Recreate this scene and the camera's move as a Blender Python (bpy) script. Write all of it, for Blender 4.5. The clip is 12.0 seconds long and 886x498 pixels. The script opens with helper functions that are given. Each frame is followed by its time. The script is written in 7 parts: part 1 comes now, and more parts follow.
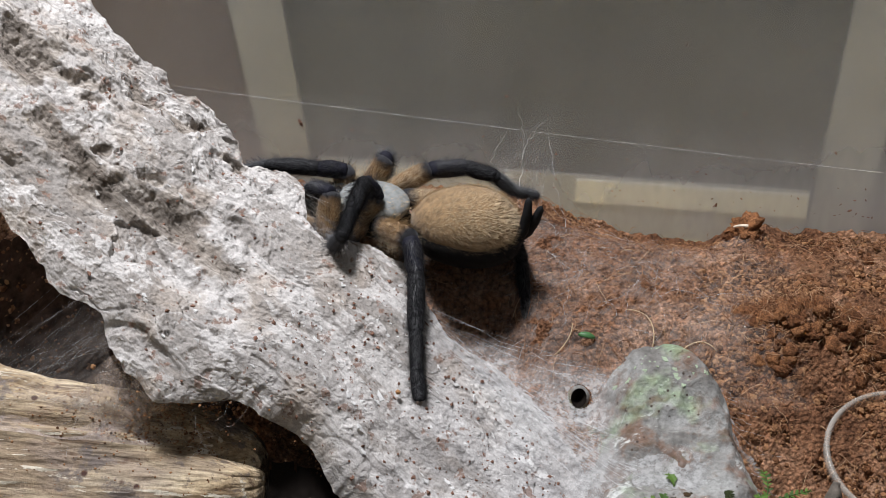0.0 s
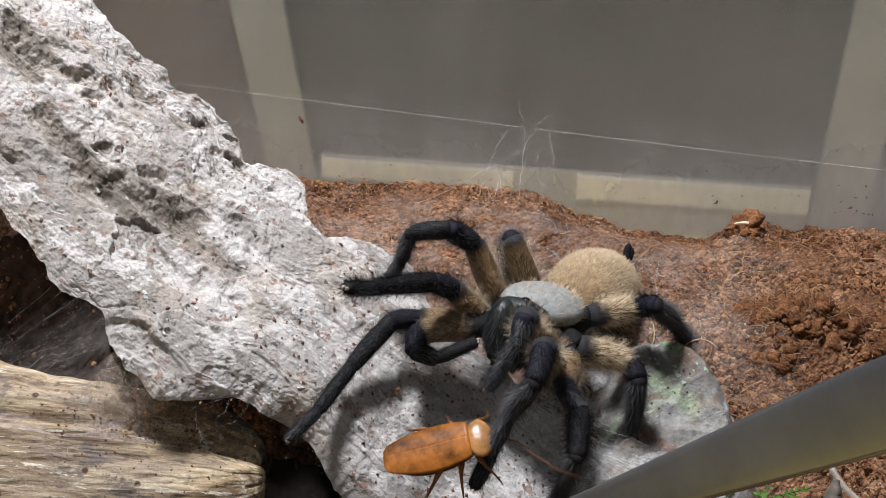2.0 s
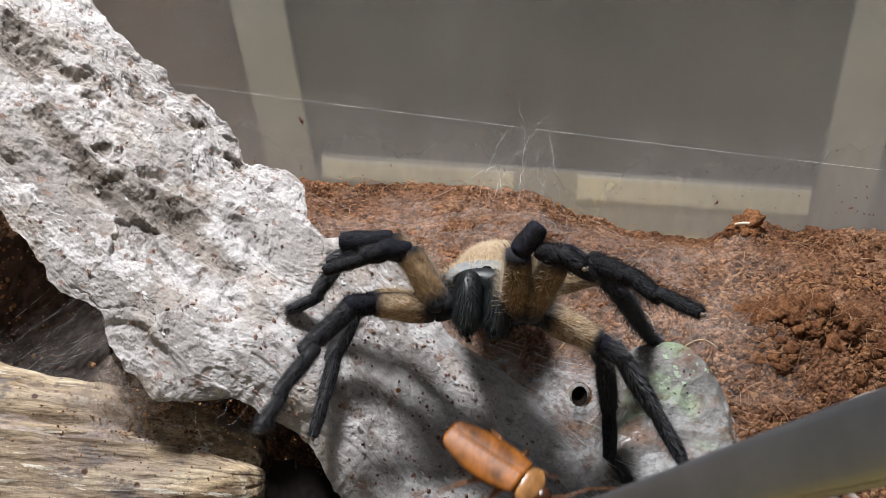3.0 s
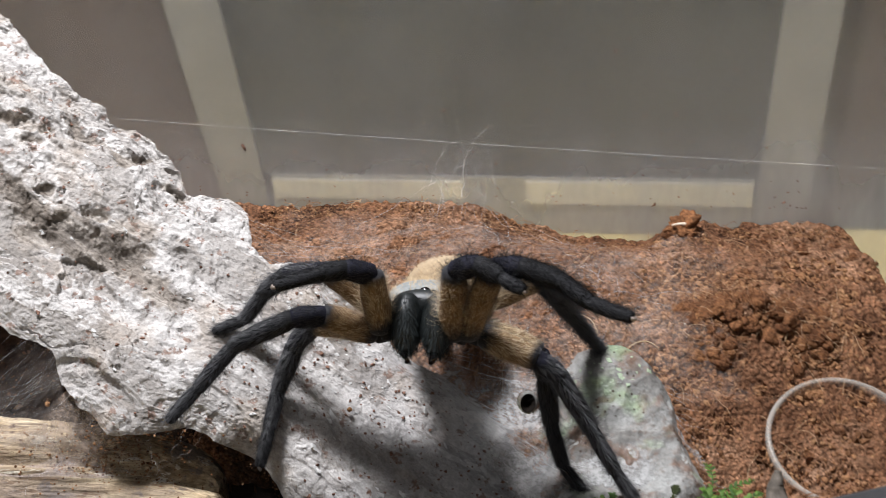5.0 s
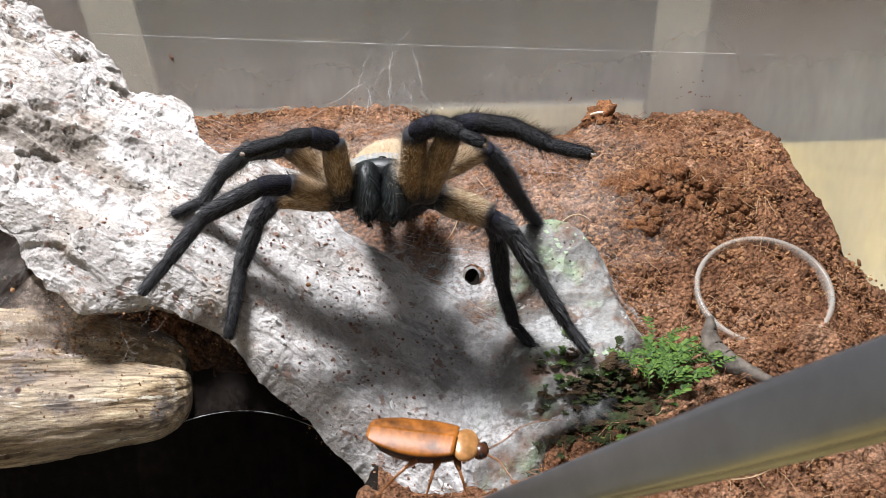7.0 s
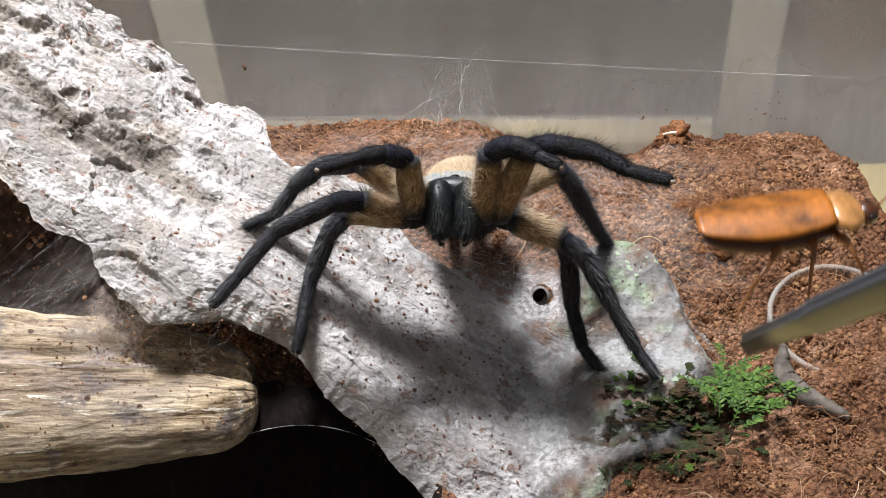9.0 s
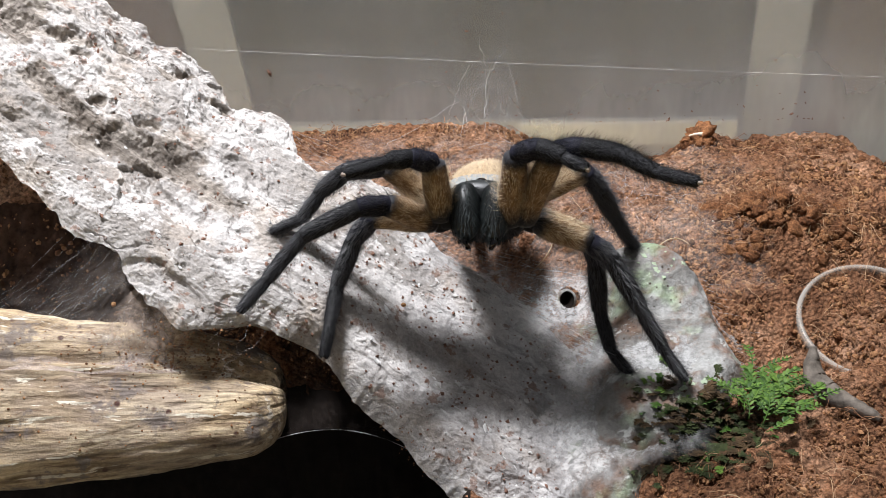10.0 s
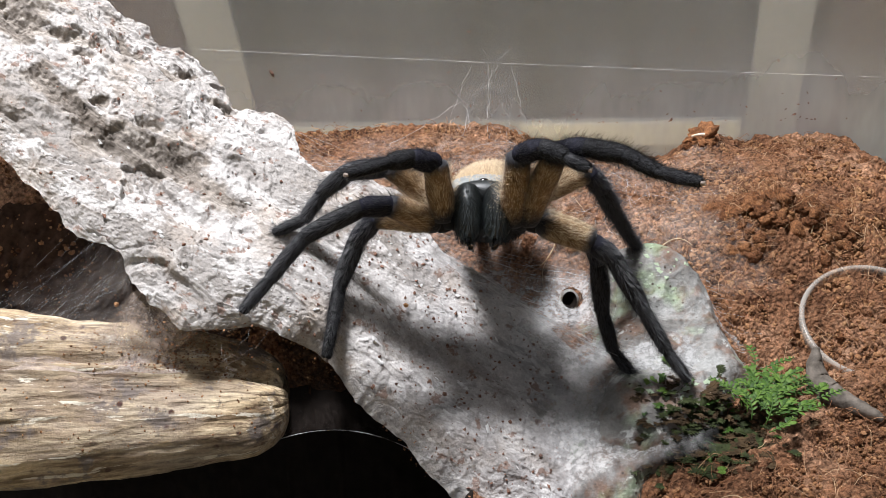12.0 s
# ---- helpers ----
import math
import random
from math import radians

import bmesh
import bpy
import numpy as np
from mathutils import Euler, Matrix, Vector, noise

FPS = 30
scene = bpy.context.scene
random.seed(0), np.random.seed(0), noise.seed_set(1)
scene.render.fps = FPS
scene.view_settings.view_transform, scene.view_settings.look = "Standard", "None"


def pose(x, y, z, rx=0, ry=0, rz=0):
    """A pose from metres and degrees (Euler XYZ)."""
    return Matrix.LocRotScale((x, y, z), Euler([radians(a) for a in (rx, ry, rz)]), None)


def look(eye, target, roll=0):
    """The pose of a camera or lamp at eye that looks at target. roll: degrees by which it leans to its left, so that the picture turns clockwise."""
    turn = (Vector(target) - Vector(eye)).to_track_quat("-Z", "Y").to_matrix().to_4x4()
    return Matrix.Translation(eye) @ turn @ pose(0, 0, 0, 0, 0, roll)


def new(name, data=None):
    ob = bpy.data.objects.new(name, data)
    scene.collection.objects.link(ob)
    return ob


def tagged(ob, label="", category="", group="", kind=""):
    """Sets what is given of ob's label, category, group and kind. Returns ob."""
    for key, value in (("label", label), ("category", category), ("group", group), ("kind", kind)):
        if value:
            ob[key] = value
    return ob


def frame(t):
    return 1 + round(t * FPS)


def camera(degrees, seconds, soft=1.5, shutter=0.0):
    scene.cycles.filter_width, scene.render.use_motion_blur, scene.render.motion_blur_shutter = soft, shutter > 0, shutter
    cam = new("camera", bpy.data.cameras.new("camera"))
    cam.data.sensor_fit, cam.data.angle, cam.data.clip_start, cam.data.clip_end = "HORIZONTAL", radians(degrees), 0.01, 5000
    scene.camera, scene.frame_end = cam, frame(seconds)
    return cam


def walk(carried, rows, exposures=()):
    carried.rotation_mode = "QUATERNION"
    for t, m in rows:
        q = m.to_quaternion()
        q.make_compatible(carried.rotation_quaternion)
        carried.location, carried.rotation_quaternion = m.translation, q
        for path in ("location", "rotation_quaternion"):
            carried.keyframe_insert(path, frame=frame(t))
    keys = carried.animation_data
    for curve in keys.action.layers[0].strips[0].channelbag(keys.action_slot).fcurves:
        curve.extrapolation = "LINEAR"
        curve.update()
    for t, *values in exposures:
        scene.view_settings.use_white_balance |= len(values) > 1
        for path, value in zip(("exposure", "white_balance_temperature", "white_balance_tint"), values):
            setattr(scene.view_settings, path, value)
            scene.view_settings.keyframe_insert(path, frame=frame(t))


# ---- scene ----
cam = camera(40.6, 12.0, soft=0.7, shutter=0.5)
METRES, EYE, TILT, LEAN, TURN = 0.065, 0.16, -30.0, 0.0, 9.0
ROWS = [
    (0.0, 0.0, 0.0, 0.0, 0.0, 0.0, -0.0),
    (0.5, 0.0017, 0.0005, 0.0005, 0.03, -0.08, 0.01),
    (1.0, 0.0004, 0.0003, 0.0032, 0.03, -0.17, 0.02),
    (1.5, 0.0005, 0.0017, 0.0054, 0.04, -0.19, 0.0),
    (2.0, 0.0049, -0.003, 0.0084, 0.08, -0.23, -0.01),
    (2.5, 0.0089, -0.0016, 0.008, 0.13, -0.22, 0.01),
    (4.5, 0.0272, 0.0047, 0.0327, 0.04, -0.29, 0.34),
    (5.0, 0.1137, -0.1078, 0.067, -1.39, -0.14, 3.42),
    (5.5, -0.1452, -0.1658, -0.059, -4.31, -0.7, 5.05),
    (6.0, -0.2733, -0.2552, -0.1611, -7.13, -1.33, 5.85),
    (6.5, -0.2618, -0.2938, -0.3069, -8.37, -1.63, 6.58),
    (7.0, -0.2903, -0.3172, -0.3305, -8.2, -1.41, 6.07),
    (9.0, -0.3465, -0.2739, -0.2676, -5.62, -0.98, 4.45),
    (9.5, -0.3521, -0.2724, -0.2683, -5.04, -0.84, 4.94),
    (10.0, -0.3548, -0.2719, -0.2695, -4.46, -0.68, 4.96),
    (10.5, -0.3548, -0.272, -0.27, -4.33, -0.64, 4.95),
    (11.0, -0.3549, -0.272, -0.2702, -4.34, -0.64, 4.95),
    (11.5, -0.3549, -0.272, -0.2703, -4.34, -0.64, 4.95),
    (12.0, -0.355, -0.272, -0.2705, -4.34, -0.64, 4.95),
]
walk(cam, [(t, pose(0, 0, EYE, TILT, LEAN, TURN) @ pose(METRES * x, METRES * y, METRES * z, 90 + pitch, roll, yaw)) for t, x, y, z, yaw, pitch, roll in ROWS], [(0.0, -0.55), (1.2, -0.52), (2.0, -0.40), (4.5, -0.36), (5.0, -0.25), (5.5, -0.10), (6.5, 0.2), (7.2, 0.2), (9.0, 0.05), (10.0, 0.0), (12.0, 0.0)])

# ---- world and light ----
world = bpy.data.worlds.new("room_light")
scene.world = world
world.use_nodes = True
world.node_tree.nodes["Background"].inputs[0].default_value = (0.93, 0.95, 1.0, 1)
world.node_tree.nodes["Background"].inputs[1].default_value = 0.175


def area_lamp(name, eye, target, size, watts, colour):
    data = bpy.data.lights.new(name, "AREA")
    data.shape, data.size, data.energy, data.color = "DISK", size, watts, colour
    ob = new(name, data)
    ob.matrix_world = look(eye, target)
    return ob


area_lamp("desk_lamp", (-0.150, 0.292, 0.575), (-0.01, 0.25, 0.0), 0.110, 8.9, (0.965, 0.970, 1.02))

# ---- numeric noise ----


def _hash(ix, iy, iz, seed):
    h = (ix * 374761393 + iy * 668265263 + iz * 2147483647 + seed * 1274126177) & 0xFFFFFFFF
    h = ((h ^ (h >> 13)) * 1274126177) & 0xFFFFFFFF
    h = ((h ^ (h >> 16)) * 2246822519) & 0xFFFFFFFF
    return ((h ^ (h >> 15)) & 0xFFFFFF) / float(0xFFFFFF)


def vnoise(p, seed=0):
    """Smooth value noise in -1..1 at the rows of p."""
    p = np.asarray(p, float)
    i = np.floor(p).astype(np.int64)
    f = p - i
    f = f * f * f * (f * (f * 6 - 15) + 10)
    out = 0
    for dx in (0, 1):
        for dy in (0, 1):
            for dz in (0, 1):
                w = (f[:, 0] if dx else 1 - f[:, 0]) * (f[:, 1] if dy else 1 - f[:, 1]) * (f[:, 2] if dz else 1 - f[:, 2])
                out = out + w * _hash(i[:, 0] + dx, i[:, 1] + dy, i[:, 2] + dz, seed)
    return 2 * out - 1


def fbm(p, size, octaves=4, seed=0, gain=0.5):
    """Layered noise; size: the largest lump in metres."""
    q, total, amp = np.asarray(p, float) / size, 0, 1.0
    for k in range(octaves):
        total = total + amp * vnoise(q + 17.3 * k, seed + k)
        q, amp = q * 2.03, amp * gain
    return total


def ridged(p, size, octaves=4, seed=0):
    q, total, amp = np.asarray(p, float) / size, 0, 1.0
    for k in range(octaves):
        total = total + amp * (1 - 2 * np.abs(vnoise(q + 9.1 * k, seed + k)))
        q, amp = q * 2.1, amp * 0.5
    return total


def sstep(a, b, x):
    t = np.clip((x - a) / (b - a), 0, 1)
    return t * t * (3 - 2 * t)


# ---- mesh helpers ----


def mesh_of(name, verts, faces, material, smooth=True):
    me = bpy.data.meshes.new(name)
    me.from_pydata([tuple(v) for v in verts], [], faces)
    me.materials.append(material)
    if smooth:
        me.polygons.foreach_set("use_smooth", [True] * len(me.polygons))
    me.update()
    return me


def grid_faces(nu, nv, wrap=False):
    faces = []
    for i in range(nu - 1):
        for j in range(nv if wrap else nv - 1):
            k = (j + 1) % nv
            faces.append((i * nv + j, i * nv + k, (i + 1) * nv + k, (i + 1) * nv + j))
    return faces


def part(name, bm, material, parent, label=""):
    """Links a bmesh as one mesh object under a thing or a part."""
    me = bpy.data.meshes.new(name)
    bm.normal_update()
    bm.to_mesh(me)
    bm.free()
    me.materials.append(material)
    ob = new(name, me)
    ob.parent = parent
    if label:
        ob["label"] = label
    return ob


def thing(name, label, category, at=(0, 0, 0), group="", kind=""):
    ob = new(name)
    ob.location = at
    ob.empty_display_size = 0.005
    return tagged(ob, label, category, group, kind)


def smooth_all(bm):
    for f in bm.faces:
        f.smooth = True
    return bm


def box(bm, x0, x1, y0, y1, z0, z1, bevel=0.0):
    r = bmesh.ops.create_cube(bm, size=1)
    bmesh.ops.scale(bm, vec=(x1 - x0, y1 - y0, z1 - z0), verts=r["verts"])
    bmesh.ops.translate(bm, vec=((x0 + x1) / 2, (y0 + y1) / 2, (z0 + z1) / 2), verts=r["verts"])
    if bevel:
        edges = list({e for v in r["verts"] for e in v.link_edges})
        bmesh.ops.bevel(bm, geom=edges, offset=bevel, segments=2, affect="EDGES")
    return bm


def tube(path, radii, sides=8, caps=True):
    """Rings of vertices along a path: verts and faces."""
    path = [Vector(p) for p in path]
    n = len(path)
    radii = [radii] * n if not hasattr(radii, "__len__") else radii
    verts, faces = [], []
    up = Vector((0.13, 0.31, 0.94))
    for i, p in enumerate(path):
        d = (path[min(i + 1, n - 1)] - path[max(i - 1, 0)]).normalized()
        a = d.cross(up)
        if a.length < 1e-3:
            a = d.cross(Vector((1, 0, 0)))
        a.normalize()
        b = d.cross(a)
        for k in range(sides):
            w = 2 * math.pi * k / sides
            verts.append(p + radii[i] * (math.cos(w) * a + math.sin(w) * b))
    for i in range(n - 1):
        for k in range(sides):
            m = (k + 1) % sides
            faces.append((i * sides + k, i * sides + m, (i + 1) * sides + m, (i + 1) * sides + k))
    if caps:
        faces.append(tuple(range(sides))[::-1])
        faces.append(tuple((n - 1) * sides + k for k in range(sides)))
    return verts, faces


def add_to(store, verts, faces):
    base = len(store[0])
    store[0].extend(verts)
    store[1].extend(tuple(base + i for i in f) for f in faces)


# ---- materials ----


class Nodes:
    """A small builder for node materials."""

    def __init__(self, name):
        self.mat = bpy.data.materials.new(name)
        self.mat.use_nodes = True
        self.t = self.mat.node_tree
        self.bsdf = self.t.nodes["Principled BSDF"]
        self.out = self.t.nodes["Material Output"]
        self.co = self.t.nodes.new("ShaderNodeTexCoord")

    def link(self, a, b):
        self.t.links.new(a, b)

    def noise(self, scale, detail=4, rough=0.6, stretch=None, distort=0.0):
        n = self.t.nodes.new("ShaderNodeTexNoise")
        n.inputs["Scale"].default_value = scale
        n.inputs["Detail"].default_value = detail
        n.inputs["Roughness"].default_value = rough
        n.inputs["Distortion"].default_value = distort
        if stretch:
            m = self.t.nodes.new("ShaderNodeMapping")
            # a texture mapping: the grain runs along the turned x axis
            m.vector_type = "TEXTURE"
            m.inputs["Scale"].default_value = [1 / k for k in stretch[:3]]
            if len(stretch) > 3:
                m.inputs["Rotation"].default_value = stretch[3:]
            self.link(self.co.outputs["Object"], m.inputs["Vector"])
            self.link(m.outputs[0], n.inputs["Vector"])
        else:
            self.link(self.co.outputs["Object"], n.inputs["Vector"])
        return n.outputs["Fac"]

    def voronoi(self, scale, feature="F1"):
        n = self.t.nodes.new("ShaderNodeTexVoronoi")
        n.feature = feature
        n.inputs["Scale"].default_value = scale
        self.link(self.co.outputs["Object"], n.inputs["Vector"])
        return n.outputs["Distance"]

    def ramp(self, fac, stops):
        r = self.t.nodes.new("ShaderNodeValToRGB")
        while len(r.color_ramp.elements) < len(stops):
            r.color_ramp.elements.new(0.5)
        for e, (p, c) in zip(r.color_ramp.elements, stops):
            e.position = p
            e.color = (*c, 1) if len(c) == 3 else c
        self.link(fac, r.inputs[0])
        return r.outputs[0]

    def mix(self, fac, a, b, mode="MIX"):
        m = self.t.nodes.new("ShaderNodeMix")
        m.data_type, m.blend_type = "RGBA", mode
        for sock, v in ((m.inputs[0], fac), (m.inputs[6], a), (m.inputs[7], b)):
            if isinstance(v, (int, float)):
                sock.default_value = v
            elif isinstance(v, tuple):
                sock.default_value = (*v, 1)
            else:
                self.link(v, sock)
        return m.outputs[2]

    def maths(self, op, a, b=0.0):
        m = self.t.nodes.new("ShaderNodeMath")
        m.operation = op
        for sock, v in ((m.inputs[0], a), (m.inputs[1], b)):
            if isinstance(v, (int, float)):
                sock.default_value = v
            else:
                self.link(v, sock)
        return m.outputs[0]

    def colour(self, c):
        if isinstance(c, tuple):
            self.bsdf.inputs["Base Color"].default_value = (*c, 1)
        else:
            self.link(c, self.bsdf.inputs["Base Color"])
        return self

    def surface(self, rough=0.8, metal=0.0, spec=0.4, sheen=0.0, coat=0.0):
        i = self.bsdf.inputs
        if isinstance(rough, (int, float)):
            i["Roughness"].default_value = rough
        else:
            self.link(rough, i["Roughness"])
        i["Metallic"].default_value = metal
        i["Specular IOR Level"].default_value = spec
        i["Sheen Weight"].default_value = sheen
        i["Coat Weight"].default_value = coat
        return self

    def bump(self, height, strength=0.5, distance=0.0005):
        b = self.t.nodes.new("ShaderNodeBump")
        b.inputs["Strength"].default_value = strength
        b.inputs["Distance"].default_value = distance
        self.link(height, b.inputs["Height"])
        self.link(b.outputs[0], self.bsdf.inputs["Normal"])
        return self

    def see_through(self, alpha):
        """alpha: how much of the surface stands before what is behind it."""
        i = self.bsdf.inputs["Alpha"]
        if isinstance(alpha, (int, float)):
            i.default_value = alpha
        else:
            self.link(alpha, i)
        return self


def wood_bark_material():
    """Weathered grey wood: chalky crust on the upper part, a thin grey film of silk lower down, bare fibrous wood in the furrows."""
    m = Nodes("weathered_grey_wood")
    turn = (0, 0.54, -0.29)
    big = m.noise(40, 5, 0.6, (0.5, 1, 1, *turn), 0.4)
    patch = m.noise(95, 6, 0.62, (0.55, 1, 1, *turn), 0.7)
    grain = m.noise(260, 6, 0.65, (0.14, 1, 1, *turn), 0.5)
    fine = m.noise(620, 5, 0.65)
    crust = m.noise(1900, 4, 0.7)
    sep = m.t.nodes.new("ShaderNodeSeparateXYZ")
    m.link(m.co.outputs["Object"], sep.inputs[0])
    base = m.ramp(big, [(0.30, (0.225, 0.203, 0.182)), (0.46, (0.325, 0.303, 0.282)), (0.62, (0.41, 0.389, 0.371))])
    # chalky crust in patches with sharp edges
    base = m.mix(m.ramp(patch, [(0.50, (0, 0, 0)), (0.535, (0.85, 0.85, 0.85))]), base, (0.53, 0.508, 0.488))
    base = m.mix(m.ramp(m.noise(52, 4, 0.6), [(0.52, (0, 0, 0)), (0.68, (0.55, 0.55, 0.55))]), base, (0.42, 0.345, 0.275))
    base = m.mix(m.ramp(grain, [(0.36, (0.55, 0.55, 0.55)), (0.43, (0, 0, 0))]), base, (0.23, 0.20, 0.172))
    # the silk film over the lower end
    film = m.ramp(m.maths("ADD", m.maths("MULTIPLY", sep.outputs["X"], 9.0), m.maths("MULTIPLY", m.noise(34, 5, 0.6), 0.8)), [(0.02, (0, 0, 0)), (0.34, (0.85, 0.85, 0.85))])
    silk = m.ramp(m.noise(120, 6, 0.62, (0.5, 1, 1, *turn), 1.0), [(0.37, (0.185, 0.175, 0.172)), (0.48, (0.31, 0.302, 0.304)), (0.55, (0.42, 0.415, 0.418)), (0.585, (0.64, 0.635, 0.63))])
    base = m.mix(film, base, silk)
    base = m.mix(m.ramp(m.noise(240, 4, 0.65), [(0.60, (0, 0, 0)), (0.64, (0.75, 0.75, 0.75))]), base, (0.21, 0.125, 0.09))
    bare = m.t.nodes.new("ShaderNodeAttribute")
    bare.attribute_name = "bare"
    fibres = m.ramp(grain, [(0.40, (0.10, 0.082, 0.066)), (0.55, (0.26, 0.225, 0.19)), (0.66, (0.42, 0.385, 0.345))])
    base = m.mix(m.ramp(bare.outputs["Fac"], [(0.25, (0, 0, 0)), (0.60, (0.9, 0.9, 0.9))]), base, fibres)
    base = m.mix(0.7, base, m.ramp(fine, [(0.32, (0.76, 0.755, 0.75)), (0.5, (1.0, 1.0, 1.0)), (0.66, (1.22, 1.22, 1.22))]), "MULTIPLY")
    m.colour(m.mix(0.5, base, m.ramp(crust, [(0.36, (0.72, 0.71, 0.70)), (0.60, (1.22, 1.22, 1.22))]), "MULTIPLY"))
    m.surface(0.88, spec=0.22)
    pock = m.ramp(m.noise(330, 4, 0.6), [(0.40, (0, 0, 0)), (0.50, (1, 1, 1))])
    return m.bump(m.mix(0.14, m.mix(0.40, m.mix(0.5, patch, grain), m.mix(0.5, fine, crust)), pock), 0.8, 0.0015).mat


def log_material():
    m = Nodes("pale_log_wood")
    turn = (0, 0.092, 0.178)
    grain = m.noise(190, 8, 0.68, (0.12, 1, 1, *turn), 0.4)
    lines = m.noise(420, 5, 0.62, (0.05, 1, 1, *turn), 0.15)
    big, fine = m.noise(40, 5, 0.62, (0.5, 1, 1, *turn), 0.5), m.noise(1300, 5, 0.75)
    base = m.ramp(grain, [(0.36, (0.17, 0.115, 0.066)), (0.45, (0.36, 0.265, 0.160)), (0.54, (0.53, 0.415, 0.268)), (0.66, (0.66, 0.555, 0.39))])
    base = m.mix(m.ramp(big, [(0.50, (0, 0, 0)), (0.66, (0.7, 0.7, 0.7))]), base, (0.225, 0.185, 0.15))
    base = m.mix(m.ramp(m.noise(26, 4, 0.6), [(0.52, (0, 0, 0)), (0.66, (0.6, 0.6, 0.6))]), base, (0.34, 0.265, 0.225))
    thin = m.noise(900, 5, 0.65, (0.06, 1, 1, *turn), 0.2)
    base = m.mix(0.7, base, m.ramp(thin, [(0.36, (0.45, 0.42, 0.40)), (0.5, (1.0, 1.0, 1.0)), (0.62, (1.35, 1.35, 1.33))]), "MULTIPLY")
    base = m.mix(m.ramp(lines, [(0.605, (0, 0, 0)), (0.622, (0.9, 0.9, 0.9))]), base, (0.70, 0.64, 0.52))
    base = m.mix(m.ramp(lines, [(0.37, (0.8, 0.8, 0.8)), (0.40, (0, 0, 0))]), base, (0.16, 0.105, 0.068))
    base = m.mix(m.ramp(m.noise(90, 6, 0.7), [(0.55, (0, 0, 0)), (0.61, (0.8, 0.8, 0.8))]), base, (0.155, 0.13, 0.12))
    specks = m.ramp(m.voronoi(260), [(0.14, (1, 1, 1)), (0.25, (0, 0, 0))])
    gate = m.ramp(m.noise(70, 3), [(0.50, (0, 0, 0)), (0.56, (1, 1, 1))])
    base = m.mix(m.mix(1.0, specks, gate, "MULTIPLY"), base, (0.085, 0.045, 0.035))
    m.colour(m.mix(0.5, base, m.ramp(fine, [(0.3, (0.6, 0.6, 0.6)), (0.7, (1.3, 1.3, 1.3))]), "MULTIPLY")).surface(0.82, spec=0.25)
    return m.bump(m.mix(0.5, m.mix(0.5, grain, thin), m.mix(0.5, lines, fine)), 1.0, 0.0013).mat


def soil_material():
    m = Nodes("coir_soil")
    big, mid = m.noise(38, 4, 0.6), m.noise(170, 5, 0.7)
    fine = m.noise(1700, 6, 0.8)
    threads = m.noise(520, 4, 0.7, (0.12, 1, 1, 0.3, 0.2, 0.7), 1.2)
    base = m.ramp(big, [(0.32, (0.14, 0.064, 0.034)), (0.5, (0.32, 0.158, 0.085)), (0.70, (0.50, 0.30, 0.19))])
    base = m.mix(0.8, base, m.ramp(mid, [(0.3, (0.35, 0.32, 0.3)), (0.5, (0.95, 0.95, 0.95)), (0.7, (1.5, 1.45, 1.4))]), "MULTIPLY")
    cell = m.voronoi(760)
    grit = m.voronoi(1150)
    base = m.mix(0.75, base, m.ramp(cell, [(0.25, (1.25, 1.22, 1.2)), (0.55, (0.9, 0.9, 0.9)), (0.80, (0.30, 0.27, 0.25))]), "MULTIPLY")
    base = m.mix(m.ramp(threads, [(0.58, (0, 0, 0)), (0.66, (0.6, 0.6, 0.6))]), base, (0.45, 0.26, 0.15))
    base = m.mix(0.85, base, m.ramp(fine, [(0.28, (0.2, 0.18, 0.16)), (0.5, (0.9, 0.9, 0.9)), (0.75, (1.8, 1.7, 1.6))]), "MULTIPLY")
    m.colour(base).surface(0.95, spec=0.15)
    lumps = m.maths("ADD", m.maths("MULTIPLY", cell, -0.9), m.maths("MULTIPLY", grit, -0.5))
    return m.bump(m.maths("ADD", lumps, m.maths("MULTIPLY", m.mix(0.5, fine, mid), 1.2)), 1.0, 0.0016).mat


def clod_material(name, coarse):
    """Crumbly soil; coarse: the size of its crumbs, as a noise scale in the object's own space."""
    m = Nodes(name)
    mid, fine = m.noise(coarse, 5, 0.7), m.noise(3.2 * coarse, 5, 0.75)
    info = m.t.nodes.new("ShaderNodeObjectInfo")
    base = m.ramp(info.outputs["Random"], [(0.0, (0.16, 0.070, 0.033)), (0.6, (0.265, 0.122, 0.056)), (1.0, (0.35, 0.175, 0.082))])
    base = m.mix(0.85, base, m.ramp(mid, [(0.36, (0.28, 0.25, 0.23)), (0.5, (0.95, 0.95, 0.95)), (0.64, (1.45, 1.42, 1.35))]), "MULTIPLY")
    base = m.mix(0.8, base, m.ramp(fine, [(0.36, (0.35, 0.33, 0.31)), (0.64, (1.5, 1.46, 1.42))]), "MULTIPLY")
    m.colour(base).surface(0.95, spec=0.15)
    return m.bump(m.mix(0.5, mid, fine), 1.0, 0.0012 if coarse > 100 else 0.0010).mat


def crumb_material():
    m = Nodes("soil_crumb")
    info = m.t.nodes.new("ShaderNodeNewGeometry")
    base = m.ramp(info.outputs["Random Per Island"], [(0.0, (0.085, 0.040, 0.020)), (0.5, (0.27, 0.130, 0.062)), (1.0, (0.37, 0.205, 0.103))])
    fine = m.noise(1500, 3, 0.7)
    m.colour(m.mix(0.6, base, m.ramp(fine, [(0.3, (0.4, 0.4, 0.4)), (0.7, (1.4, 1.4, 1.4))]), "MULTIPLY")).surface(0.95, spec=0.15)
    return m.bump(fine, 0.8, 0.0005).mat


